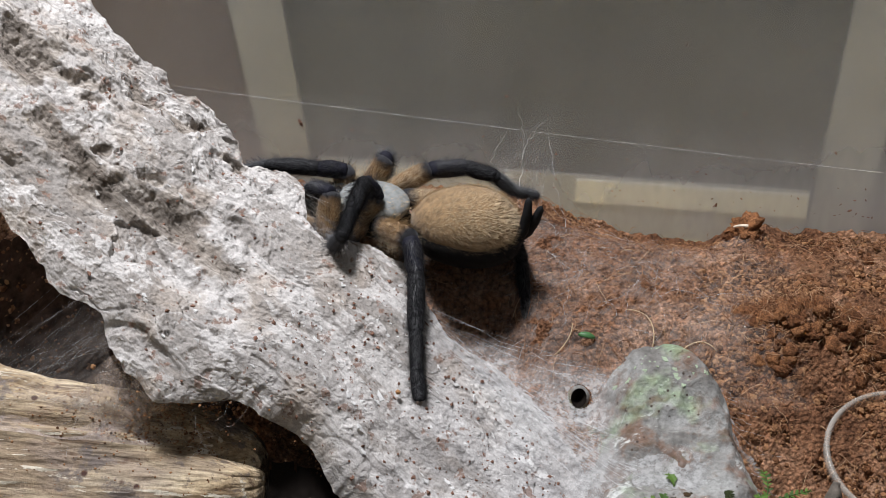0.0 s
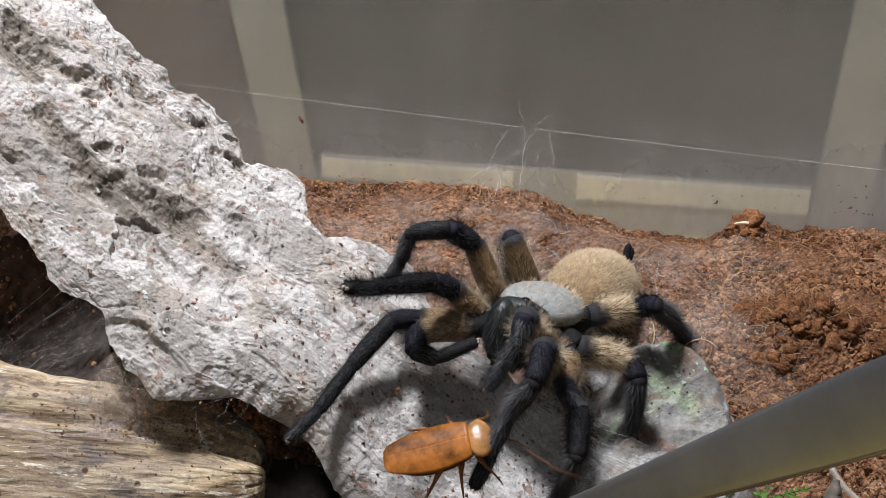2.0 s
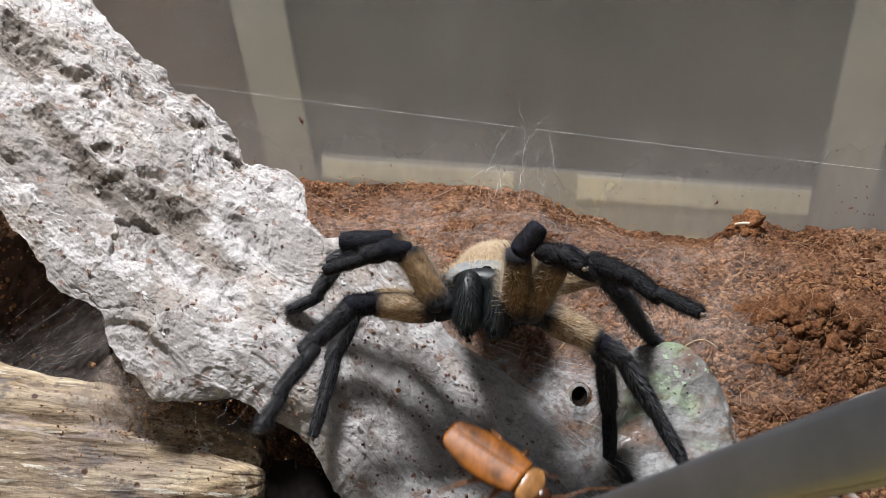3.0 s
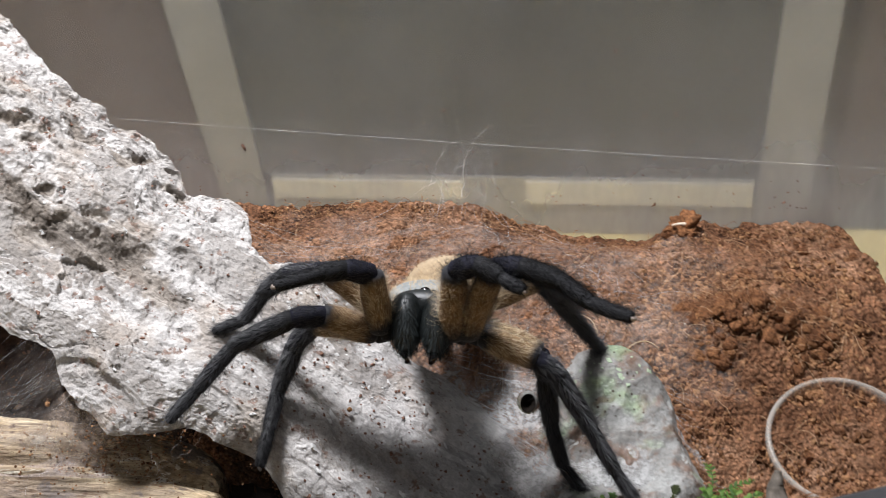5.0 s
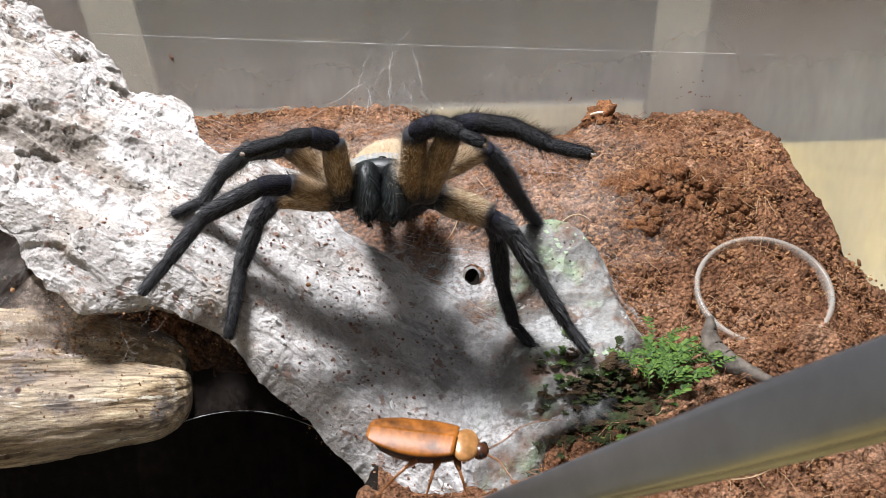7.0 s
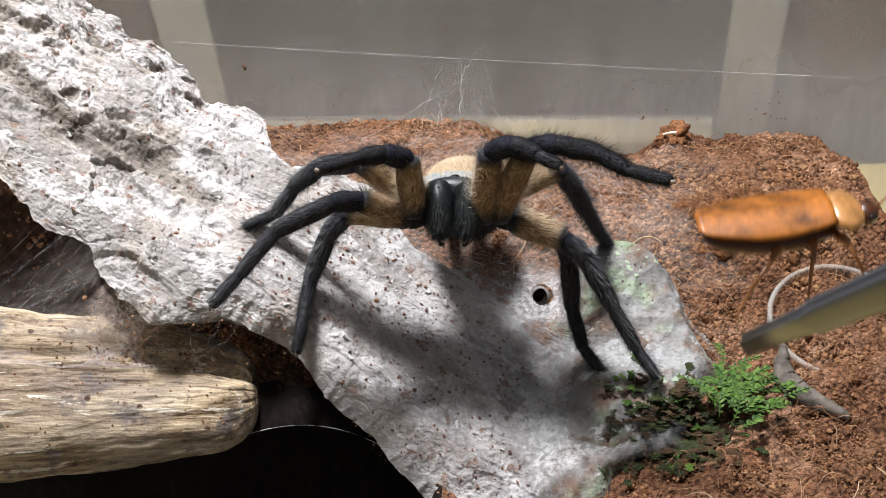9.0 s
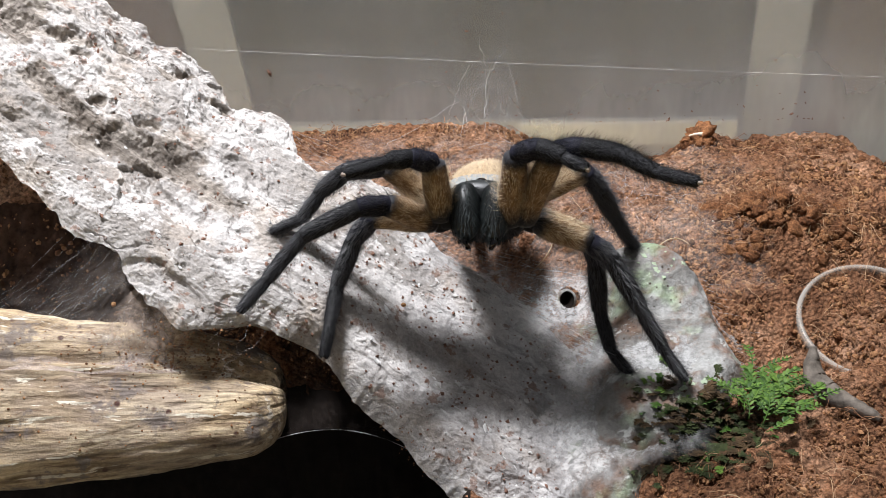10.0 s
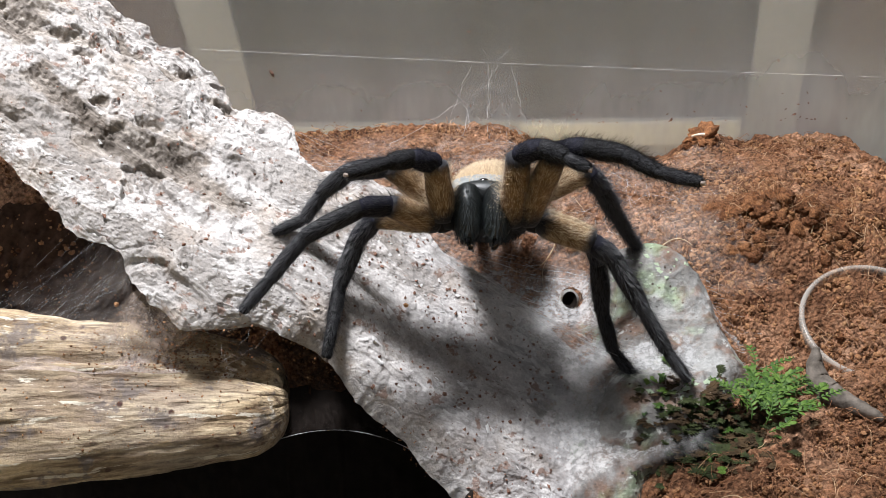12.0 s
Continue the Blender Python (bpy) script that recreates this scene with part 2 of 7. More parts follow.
def fibre_material():
    m = Nodes("coir_fibre")
    info = m.t.nodes.new("ShaderNodeNewGeometry")
    m.colour(m.ramp(info.outputs["Random Per Island"], [(0.0, (0.13, 0.055, 0.027)), (0.8, (0.31, 0.155, 0.078)), (1.0, (0.52, 0.35, 0.21))]))
    return m.surface(0.8, spec=0.3).mat


def web_material(name, low, high, tint=(0.74, 0.72, 0.70), scale=140, shine=0.3, strands=False):
    """A sheet of silk; strands: drawn out in threads along the sheet's own run."""
    m = Nodes(name)
    if strands:
        run = m.t.nodes.new("ShaderNodeAttribute")
        run.attribute_name = "run"
        a, b = m.noise(scale, 5, 0.65, (1, 1, 1), 0.3), m.noise(4 * scale, 3, 0.65, (1, 1, 1))
        for link in [k for k in m.t.links if k.to_node.type == "MAPPING"]:
            m.link(run.outputs["Vector"], link.to_socket)
    else:
        a, b = m.noise(scale, 5, 0.7, (0.4, 1, 1, 0.3, 0.5, 0.4), 0.8), m.noise(scale * 5, 3, 0.7)
    k = m.ramp(m.mix(0.4, a, b), [(0.40 if strands else 0.36, (low, low, low)), (0.64, (high, high, high))])
    fade = m.t.nodes.new("ShaderNodeAttribute")
    fade.attribute_name = "fade"
    m.colour(m.mix(m.ramp(b, [(0.40, (0.5,) * 3), (0.55, (0, 0, 0))]), tint, tuple(0.5 * c for c in tint))).surface(0.75, spec=shine, sheen=0.6 * shine).see_through(m.maths("MULTIPLY", k, fade.outputs["Fac"]))
    return m.bump(a, 0.3, 0.0004).mat


def bark_material():
    m = Nodes("silked_bark")
    big, mid, fine = m.noise(48, 4, 0.6), m.noise(150, 4, 0.65, (0.5, 1, 1, 0, 0, 0.6)), m.noise(900, 4, 0.7)
    base = m.ramp(big, [(0.3, (0.11, 0.10, 0.088)), (0.5, (0.27, 0.265, 0.25)), (0.7, (0.42, 0.425, 0.41))])
    base = m.mix(m.ramp(m.noise(75, 6, 0.7), [(0.48, (0, 0, 0)), (0.60, (0.85, 0.85, 0.85))]), base, (0.19, 0.115, 0.08))
    base = m.mix(m.ramp(mid, [(0.56, (0, 0, 0)), (0.66, (0.8, 0.8, 0.8))]), base, (0.13, 0.085, 0.055))
    base = m.mix(m.ramp(m.noise(190, 5, 0.7, (0.6, 1, 1, 0, 0, 0.4)), [(0.60, (0, 0, 0)), (0.66, (0.8, 0.8, 0.8))]), base, (0.62, 0.63, 0.60))
    base = m.mix(m.ramp(m.noise(70, 3), [(0.55, (0, 0, 0)), (0.68, (0.6, 0.6, 0.6))]), base, (0.30, 0.40, 0.24))
    specks = m.ramp(m.voronoi(420), [(0.10, (1, 1, 1)), (0.18, (0, 0, 0))])
    base = m.mix(m.mix(1.0, specks, m.ramp(mid, [(0.46, (0, 0, 0)), (0.52, (1, 1, 1))]), "MULTIPLY"), base, (0.07, 0.05, 0.04))
    m.colour(m.mix(0.6, base, m.ramp(fine, [(0.3, (0.6, 0.6, 0.6)), (0.7, (1.3, 1.3, 1.3))]), "MULTIPLY")).surface(0.85, spec=0.25)
    return m.bump(m.mix(0.5, fine, mid), 0.9, 0.0012).mat


def silk_material():
    m = Nodes("silk")
    m.colour((0.80, 0.80, 0.80)).surface(0.5, spec=0.5).see_through(m.ramp(m.noise(260, 3), [(0.35, (0.1,) * 3), (0.65, (0.75,) * 3)]))
    return m.mat


def plain(name, colour, rough=0.7, spec=0.4, grain=0.25, scale=300, metal=0.0, sheen=0.0, coat=0.0, bump=0.3):
    m = Nodes(name)
    f = m.noise(scale, 4, 0.65)
    lo, hi = 1 - grain, 1 + grain
    m.colour(m.mix(1.0, colour, m.ramp(f, [(0.3, (lo, lo, lo)), (0.7, (hi, hi, hi))]), "MULTIPLY"))
    m.surface(rough, metal, spec, sheen, coat)
    return m.bump(f, bump, 0.0003).mat


def femur_material(name, low, mid, high):
    """Tan hair that turns black at the knee and at the root of the thigh."""
    m = Nodes(name)
    sep = m.t.nodes.new("ShaderNodeSeparateXYZ")
    m.link(m.co.outputs["Generated"], sep.inputs[0])
    n = m.noise(420, 4, 0.7)
    edge = m.maths("ADD", sep.outputs["Z"], m.maths("MULTIPLY", m.maths("SUBTRACT", n, 0.5), 0.25))
    dark = m.ramp(edge, [(0.13, (1, 1, 1)), (0.30, (0, 0, 0)), (0.76, (0, 0, 0)), (0.88, (1, 1, 1))])
    tan = m.ramp(n, [(0.3, low), (0.55, mid), (0.75, high)])
    m.colour(m.mix(dark, tan, (0.012, 0.012, 0.015))).surface(0.75, spec=0.3, sheen=0.15)
    return m.bump(n, 0.4, 0.0004).mat


def moss_material():
    m = Nodes("moss_leaf")
    info = m.t.nodes.new("ShaderNodeObjectInfo")
    base = m.ramp(info.outputs["Random"], [(0.0, (0.022, 0.055, 0.008)), (0.5, (0.050, 0.110, 0.012)), (1.0, (0.105, 0.180, 0.028))])
    m.colour(m.mix(0.6, base, m.ramp(m.noise(400, 4), [(0.3, (0.5,) * 3), (0.7, (1.3,) * 3)]), "MULTIPLY")).surface(0.6, spec=0.3)
    return m.mat


def clear_plastic(name, haze, tint=(0.75, 0.77, 0.78), blur=0.0):
    """Clear plastic with smears; blur: how far it scatters what is behind it."""
    m = Nodes(name)
    smear = m.noise(22, 5, 0.65, (1, 1, 0.35))
    k = m.ramp(smear, [(0.3, (haze * 0.6,) * 3), (0.7, (haze * 1.4,) * 3)])
    if blur:
        # dust and damp gather low on the wall
        sep = m.t.nodes.new("ShaderNodeSeparateXYZ")
        m.link(m.co.outputs["Object"], sep.inputs[0])
        k = m.maths("MULTIPLY", k, m.ramp(m.maths("MULTIPLY", sep.outputs["Z"], 4.0), [(0.38, (2.2,) * 3), (0.52, (0.8,) * 3), (0.75, (0.3,) * 3)]))
    if not blur:
        m.colour(tint).surface(0.25, spec=0.5).see_through(k)
        return m.mat
    glass = m.t.nodes.new("ShaderNodeBsdfGlass")
    glass.inputs["IOR"].default_value, glass.inputs["Roughness"].default_value = 1.15, blur
    dust = m.t.nodes.new("ShaderNodeBsdfDiffuse")
    dust.inputs[0].default_value = (*tint, 1)
    mixer = m.t.nodes.new("ShaderNodeMixShader")
    m.link(k, mixer.inputs[0])
    m.link(glass.outputs[0], mixer.inputs[1])
    m.link(dust.outputs[0], mixer.inputs[2])
    m.link(mixer.outputs[0], m.out.inputs["Surface"])
    return m.mat


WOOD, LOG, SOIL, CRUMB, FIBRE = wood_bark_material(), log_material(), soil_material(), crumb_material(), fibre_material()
CLOD, STREWN = clod_material("crumbly_clod", 2.2), clod_material("strewn_clod", 900)
WEB, WEB_THIN = web_material("web_sheet", 0.03, 0.62), web_material("web_veil", 0.0, 0.17, (0.74, 0.62, 0.55), scale=80)
SILK = silk_material()
BLACK_HAIR = plain("black_leg_hair", (0.009, 0.009, 0.010), 0.75, 0.2, 0.4, 500)
BLUE_HAIR = plain("blue_black_leg_hair", (0.009, 0.009, 0.016), 0.75, 0.2, 0.5, 500)
FEMUR = femur_material("tan_leg_skin", (0.07, 0.038, 0.016), (0.20, 0.118, 0.052), (0.38, 0.26, 0.145))
FEMUR_HAIR = femur_material("tan_leg_hair", (0.30, 0.21, 0.12), (0.56, 0.45, 0.30), (0.70, 0.61, 0.47))
LEG_HAIR = plain("leg_hair", (0.034, 0.034, 0.037), 0.5, 0.4, 0.4, 500)
ABDOMEN = plain("abdomen_fur", (0.27, 0.175, 0.088), 0.8, 0.25, 0.4, 700, sheen=0.3)
TAN_HAIR = plain("tan_hair", (0.44, 0.335, 0.21), 0.6, 0.35, 0.35, 700)
CARAPACE = plain("carapace_velvet", (0.23, 0.24, 0.235), 0.6, 0.35, 0.3, 500)
CHELICERA = plain("chelicera_skin", (0.010, 0.012, 0.012), 0.48, 0.5, 0.4, 700)
CHELICERA_HAIR = plain("chelicera_hair", (0.018, 0.022, 0.022), 0.75, 0.15, 0.3, 700)
CLAW = plain("claw_tuft", (0.30, 0.24, 0.20), 0.6, 0.4, 0.3)
FANG = plain("fang", (0.008, 0.006, 0.006), 0.15, 0.6, 0.1)

TABLE = plain("yellow_table_wood", (0.90, 0.69, 0.26), 0.5, 0.4, 0.12, 60)
PANEL_DARK = plain("dark_grey_panel", (0.050, 0.049, 0.047), 0.6, 0.3, 0.35, 14)
PANEL_FRAME = plain("pale_grey_frame", (0.190, 0.187, 0.176), 0.6, 0.3, 0.12, 40)
PANEL_RAIL = plain("grey_bottom_rail", (0.27, 0.26, 0.225), 0.6, 0.3, 0.15, 30)
PANEL_STRIP = plain("cream_bottom_strip", (0.56, 0.53, 0.44), 0.6, 0.3, 0.10, 40)
BROWN_WALL = plain("brown_wall", (0.074, 0.053, 0.044), 0.8, 0.2, 0.15, 12)
CLEAR = clear_plastic("hazy_clear_wall", 0.20, blur=0.10)
CLEAR_SIDE = clear_plastic("clear_side_wall", 0.02, blur=0.03)
GLASS_RIM = clear_plastic("clear_dish", 0.36, (0.66, 0.62, 0.55))
MOSS = moss_material()
# dark green-brown moss, taken darker still to paint in its shade
MOSS_SHADED = plain("moss_shaded", (0.026, 0.034, 0.010), 0.8, 0.2, 0.6, 400)
MOSS_BROWN = plain("moss_brown", (0.045, 0.028, 0.013), 0.85, 0.2, 0.6, 400)
STEEL = plain("brushed_steel", (0.145, 0.149, 0.158), 0.30, 0.5, 0.12, 90, metal=0.75, bump=0.05)
ROACH_WING = plain("amber_wing", (0.225, 0.076, 0.012), 0.40, 0.22, 0.75, 210)
ROACH_SHIELD = plain("pale_amber_shield", (0.36, 0.17, 0.055), 0.3, 0.5, 0.5, 250, coat=0.3)
ROACH_DARK = plain("dark_brown_chitin", (0.06, 0.02, 0.008), 0.3, 0.5, 0.3, 250)
ROACH_LEG = plain("amber_leg", (0.22, 0.085, 0.025), 0.35, 0.5, 0.25, 250)
LICHEN = plain("pale_green_lichen", (0.34, 0.41, 0.29), 0.9, 0.2, 0.35, 500)
CRUST = plain("white_crust", (0.60, 0.59, 0.575), 0.9, 0.2, 0.2, 700)
CHIP = plain("pale_wood_chip", (0.68, 0.58, 0.46), 0.8, 0.3, 0.25, 300)
FRASS = plain("orange_pellet", (0.34, 0.17, 0.07), 0.8, 0.3, 0.3, 500)
# soil colours darkened to paint in the shade of the cave and of deep hollows
CAVE_SHADE = plain("cave_shade_soil", (0.050, 0.027, 0.017), 0.9, 0.15, 0.6, 260, bump=0.8)
HOLLOW_SHADE = plain("hollow_shade_black", (0.012, 0.009, 0.007), 0.9, 0.1, 0.4, 200)
BARK_GREY = plain("grey_bark", (0.135, 0.115, 0.095), 0.75, 0.2, 0.6, 260, bump=0.8)
STRAW = plain("straw_root", (0.55, 0.40, 0.24), 0.7, 0.3, 0.25, 300)
BITS = plain("dirt_bit", (0.19, 0.105, 0.075), 0.9, 0.2, 0.5, 900)
WEB_LEFT = web_material("web_curtain", 0.0, 0.22, (0.55, 0.48, 0.43), 1.0, 0.2, True)
# the burrow sheet's near-black tint paints the shade under the slab's edge
WEB_SHADED, WEB_WISP = web_material("web_shaded_veil", 0.35, 0.92, (0.020, 0.016, 0.014), 160, 0.0), web_material("web_wisp", 0.0, 0.12, scale=60)
WEB_MID = web_material("web_cloudy", 0.12, 0.72, (0.52, 0.52, 0.51), 110)
WEB_FILM = web_material("web_film", 0.05, 0.42, (0.60, 0.50, 0.45), 90, 0.2)
WEB_DIRT = web_material("dirty_web", 0.10, 0.80, (0.44, 0.35, 0.29), 110, 0.1)
BARK = bark_material()
LEAF = plain("green_leaf", (0.055, 0.15, 0.05), 0.5, 0.4, 0.3, 300)

# ---- the room round the tub ----
BACK_Y, TUB_FLOOR, TABLE_Z = 0.3290, -0.110, -0.115


def build_room():
    bm = bmesh.new()
    box(bm, -1.2, 1.2, -0.6, 1.1, TABLE_Z - 0.03, TABLE_Z, 0.002)
    part("table_top", bm, TABLE, None)
    tagged(bpy.data.objects["table_top"], "yellow varnished wooden table top under the tub", "table", kind="structure")
    bm = bmesh.new()
    box(bm, -1.6, 1.6, 1.12, 1.16, -0.8, 1.4)
    tagged(part("backdrop", bm, BROWN_WALL, None), "dim brown wall behind the table", "wall", kind="structure")


def build_panel():
    """The grey box that stands behind the tub, with a paler frame round a dark face."""
    y = 0.500
    t = thing("storage_box", "dark grey plastic box with a paler frame standing behind the tub", "box", (0, y, TABLE_Z))
    bm = bmesh.new()
    box(bm, -0.42, 0.42, 0.004, 0.30, 0.0005, 0.42, 0.004)
    part("body", bm, BROWN_WALL, t)

    def bar(name, quad, mat, thick, label=""):
        b = bmesh.new()
        front = [b.verts.new((x, -thick, z)) for x, z in quad]
        back = [b.verts.new((x, 0.0036, z)) for x, z in quad]
        b.faces.new(front)
        b.faces.new(back[::-1])
        for i in range(4):
            j = (i + 1) % 4
            b.faces.new((front[j], front[i], back[i], back[j]))
        bmesh.ops.recalc_face_normals(b, faces=b.faces)
        part(name, b, mat, t, label)

    bar("front_panel", [(-0.146, 0.0298), (0.096, 0.0298), (0.112, 0.40), (-0.196, 0.40)], PANEL_DARK, 0.002, "dark grey front panel")
    bar("frame_post", [(-0.1610, 0.0005), (-0.1385, 0.0005), (-0.1860, 0.40), (-0.2185, 0.40)], PANEL_FRAME, 0.004)
    bar("frame_post", [(0.0885, 0.0005), (0.1120, 0.0005), (0.130, 0.40), (0.103, 0.40)], PANEL_FRAME, 0.004)
    bar("frame_rail", [(-0.1380, 0.0005), (0.088, 0.0005), (0.088, 0.0295), (-0.1380, 0.0295)], PANEL_RAIL, 0.0032)
    bar("light_strip", [(-0.137, 0.018), (-0.046, 0.018), (-0.046, 0.0275), (-0.137, 0.0275)], PANEL_STRIP, 0.0046, "cream strip")
    bar("light_strip", [(-0.0165, 0.0165), (0.0875, 0.0165), (0.0875, 0.0280), (-0.0165, 0.0280)], PANEL_STRIP, 0.0046, "cream strip")


def build_tub():
    t = thing("plastic_tub", "clear hazy plastic tub with smeared walls, on the table", "tub", (0, 0, TUB_FLOOR))
    h = 0.26

    def wall(name, a, b, top, mat=CLEAR):
        """An upright pane 2 mm thick over the line from a to b."""
        d = (Vector(b) - Vector(a)).normalized()
        n = Vector((-d.y, d.x)) * 0.002
        bm = bmesh.new()
        low = [bm.verts.new((x, y, 0)) for x, y in (a, b, Vector(b) + n, Vector(a) + n)]
        up = [bm.verts.new((v.co.x, v.co.y, top)) for v in low]
        bm.faces.new(low[::-1])
        bm.faces.new(up)
        for i in range(4):
            j = (i + 1) % 4
            bm.faces.new((low[i], low[j], up[j], up[i]))
        bmesh.ops.recalc_face_normals(bm, faces=bm.faces)
        bmesh.ops.bevel(bm, geom=bm.edges[:], offset=0.0004, segments=1, affect="EDGES")
        part(name, bm, mat, t).visible_shadow = False

    wall("back_wall", (-0.2405, BACK_Y), (0.2400, BACK_Y), h)
    wall("side_wall", (0.2395, 0.10), (0.2395, BACK_Y - 0.0005), h, CLEAR_SIDE)
    wall("side_wall", (-0.2405, BACK_Y - 0.0005), (-0.2405, 0.10), h)
    wall("front_wall", (0.2400, 0.0975), (-0.2400, 0.0975), 0.06)
    bm = bmesh.new()
    box(bm, -0.2425, 0.2425, 0.0955, BACK_Y + 0.002, -0.003, -0.0003, 0.0004)
    part("bottom", bm, CLEAR, t).visible_shadow = False


def build_wall_specks():
    """Soil splashed on the inside of the back wall."""
    rng = np.random.default_rng(71)
    verts, faces = [], []
    for i in range(170):
        x = rng.uniform(-0.13, 0.092)
        z = -0.010 + 0.055 * rng.random() ** 2.6
        r = rng.uniform(0.00010, 0.00038) * (1.6 if i % 17 == 0 else 1)
        if i == 0:
            x, z, r = -0.0968, 0.0090, 0.0011
        a, k = rng.uniform(0, 3.1), len(verts)
        for q in range(6):
            w = q * math.pi / 3
            cx, cz = 1.5 * math.cos(w) * rng.uniform(0.6, 1.2), 0.7 * math.sin(w) * rng.uniform(0.6, 1.2)
            verts.append((x + r * (cx * math.cos(a) - cz * math.sin(a)), BACK_Y - 0.0002, z + r * (cx * math.sin(a) + cz * math.cos(a))))
        verts.append((x, BACK_Y - 0.0002 - 0.5 * r, z))
        faces.extend((k + q, k + (q + 1) % 6, k + 6) for q in range(6))
    tagged(new("wall_specks", mesh_of("wall_specks", verts, faces, BITS, False)), "specks of soil stuck to the back wall", "soil specks", kind="stuff")


# ---- the soil ----


def soil_height(x, y):
    """The lie of the soil, without its crumbs."""
    x, y = np.asarray(x, float), np.asarray(y, float)
    z = np.interp(y, [0.10, 0.17, 0.19, 0.212, 0.235, 0.255, 0.27, 0.295, 0.310], [-0.038, -0.038, -0.0365, -0.034, -0.0295, -0.0225, -0.0155, -0.0110, -0.0105])
    rim = np.interp(x, [-0.24, -0.094, -0.067, -0.04, -0.021, -0.0105, 0.002, 0.016, 0.0295, 0.0334, 0.0396, 0.047, 0.06, 0.075, 0.084, 0.090, 0.095, 0.12],
                    [-0.013, -0.012, -0.0105, -0.0095, -0.0108, -0.0155, -0.0205, -0.0222, -0.0218, -0.019, -0.0155, -0.0160, -0.0162, -0.0152, -0.0162, -0.018, -0.0245, -0.027])
    z = z + (rim - z) * sstep(0.296, 0.324, y)

    def hump(cx, cy, sx, sy, h):
        return h * np.exp(-((x - cx) / sx) ** 2 - ((y - cy) / sy) ** 2)

    z = z + hump(-0.033, 0.264, 0.018, 0.013, -0.017) + hump(-0.004, 0.250, 0.010, 0.009, -0.008)
    z = z + hump(-0.030, 0.300, 0.030, 0.014, 0.002) + hump(0.0390, 0.3145, 0.0075, 0.0055, 0.0045)
    z = z + hump(0.054, 0.268, 0.017, 0.010, 0.0075) + hump(-0.010, 0.205, 0.026, 0.030, -0.020) + hump(0.046, 0.225, 0.014, 0.012, -0.004) + hump(0.080, 0.2165, 0.018, 0.0060, 0.0052) + hump(0.0285, 0.2040, 0.010, 0.006, -0.004)
    z = z - 0.003 * sstep(0.085, 0.112, x) * sstep(0.33, 0.27, y)
    pit = sstep(-0.030, -0.045, x - 0.25 * (y - 0.19)) * sstep(0.236, 0.214, y)
    z = z - pit * (z + 0.105)
    cave = sstep(-0.085, -0.115, x) * sstep(0.30, 0.262, y)
    return z - 0.022 * cave * (1 - pit)


def build_soil():
    nx, ny = 580, 380
    xs, ys = np.linspace(-0.240, 0.1120, nx), np.linspace(0.1005, 0.3285, ny)
    X, Y = np.meshgrid(xs, ys, indexing="ij")
    # the soil's edge draws in along the side wall towards the back
    limit = np.interp(Y, [0.10, 0.215, 0.243, 0.255, 0.283, 0.315, 0.3285], [0.135, 0.119, 0.1085, 0.1005, 0.0925, 0.0915, 0.0945])
    bank = 16  # columns that fall to the tub's floor
    edge = xs[-1 - bank]
    drop = np.clip((X - edge) / (xs[-1] - edge), 0, 1)
    X = np.where(X > 0.05, 0.05 + (np.minimum(X, edge) - 0.05) * (limit - 0.05) / (edge - 0.05) + 0.022 * drop, X)
    X = X + 0.0012 * drop * (1 - drop) * np.sin(900 * Y)
    p = np.column_stack([X.ravel(), Y.ravel(), np.zeros(X.size)])
    z = soil_height(p[:, 0], p[:, 1])
    z = z + (TUB_FLOOR + 0.0005 - z) * drop.ravel() ** 1.15
    pile = np.exp(-((p[:, 0] - 0.056) / 0.02) ** 2 - ((p[:, 1] - 0.268) / 0.015) ** 2)
    rough = 1.0 + 1.2 * pile
    z = z + rough * (0.0012 * fbm(p, 0.014, 5, 3, 0.65) + 0.0008 * ridged(p, 0.005, 3, 9) + 0.0005 * fbm(p, 0.0018, 2, 13) - 0.0022 * sstep(0.55, 0.95, fbm(p, 0.009, 3, 17)))
    p[:, 2] = z
    faces = grid_faces(nx, ny)
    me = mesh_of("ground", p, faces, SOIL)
    me.materials.append(HOLLOW_SHADE)
    me.materials.append(CAVE_SHADE)
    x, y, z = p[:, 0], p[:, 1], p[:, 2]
    # painted shade: 1 near-black in the burrow pit, 2 dark brown under the slab
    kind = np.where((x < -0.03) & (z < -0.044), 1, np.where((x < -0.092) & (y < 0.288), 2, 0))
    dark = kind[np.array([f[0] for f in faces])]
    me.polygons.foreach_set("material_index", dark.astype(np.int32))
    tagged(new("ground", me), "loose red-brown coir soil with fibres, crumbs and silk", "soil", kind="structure")


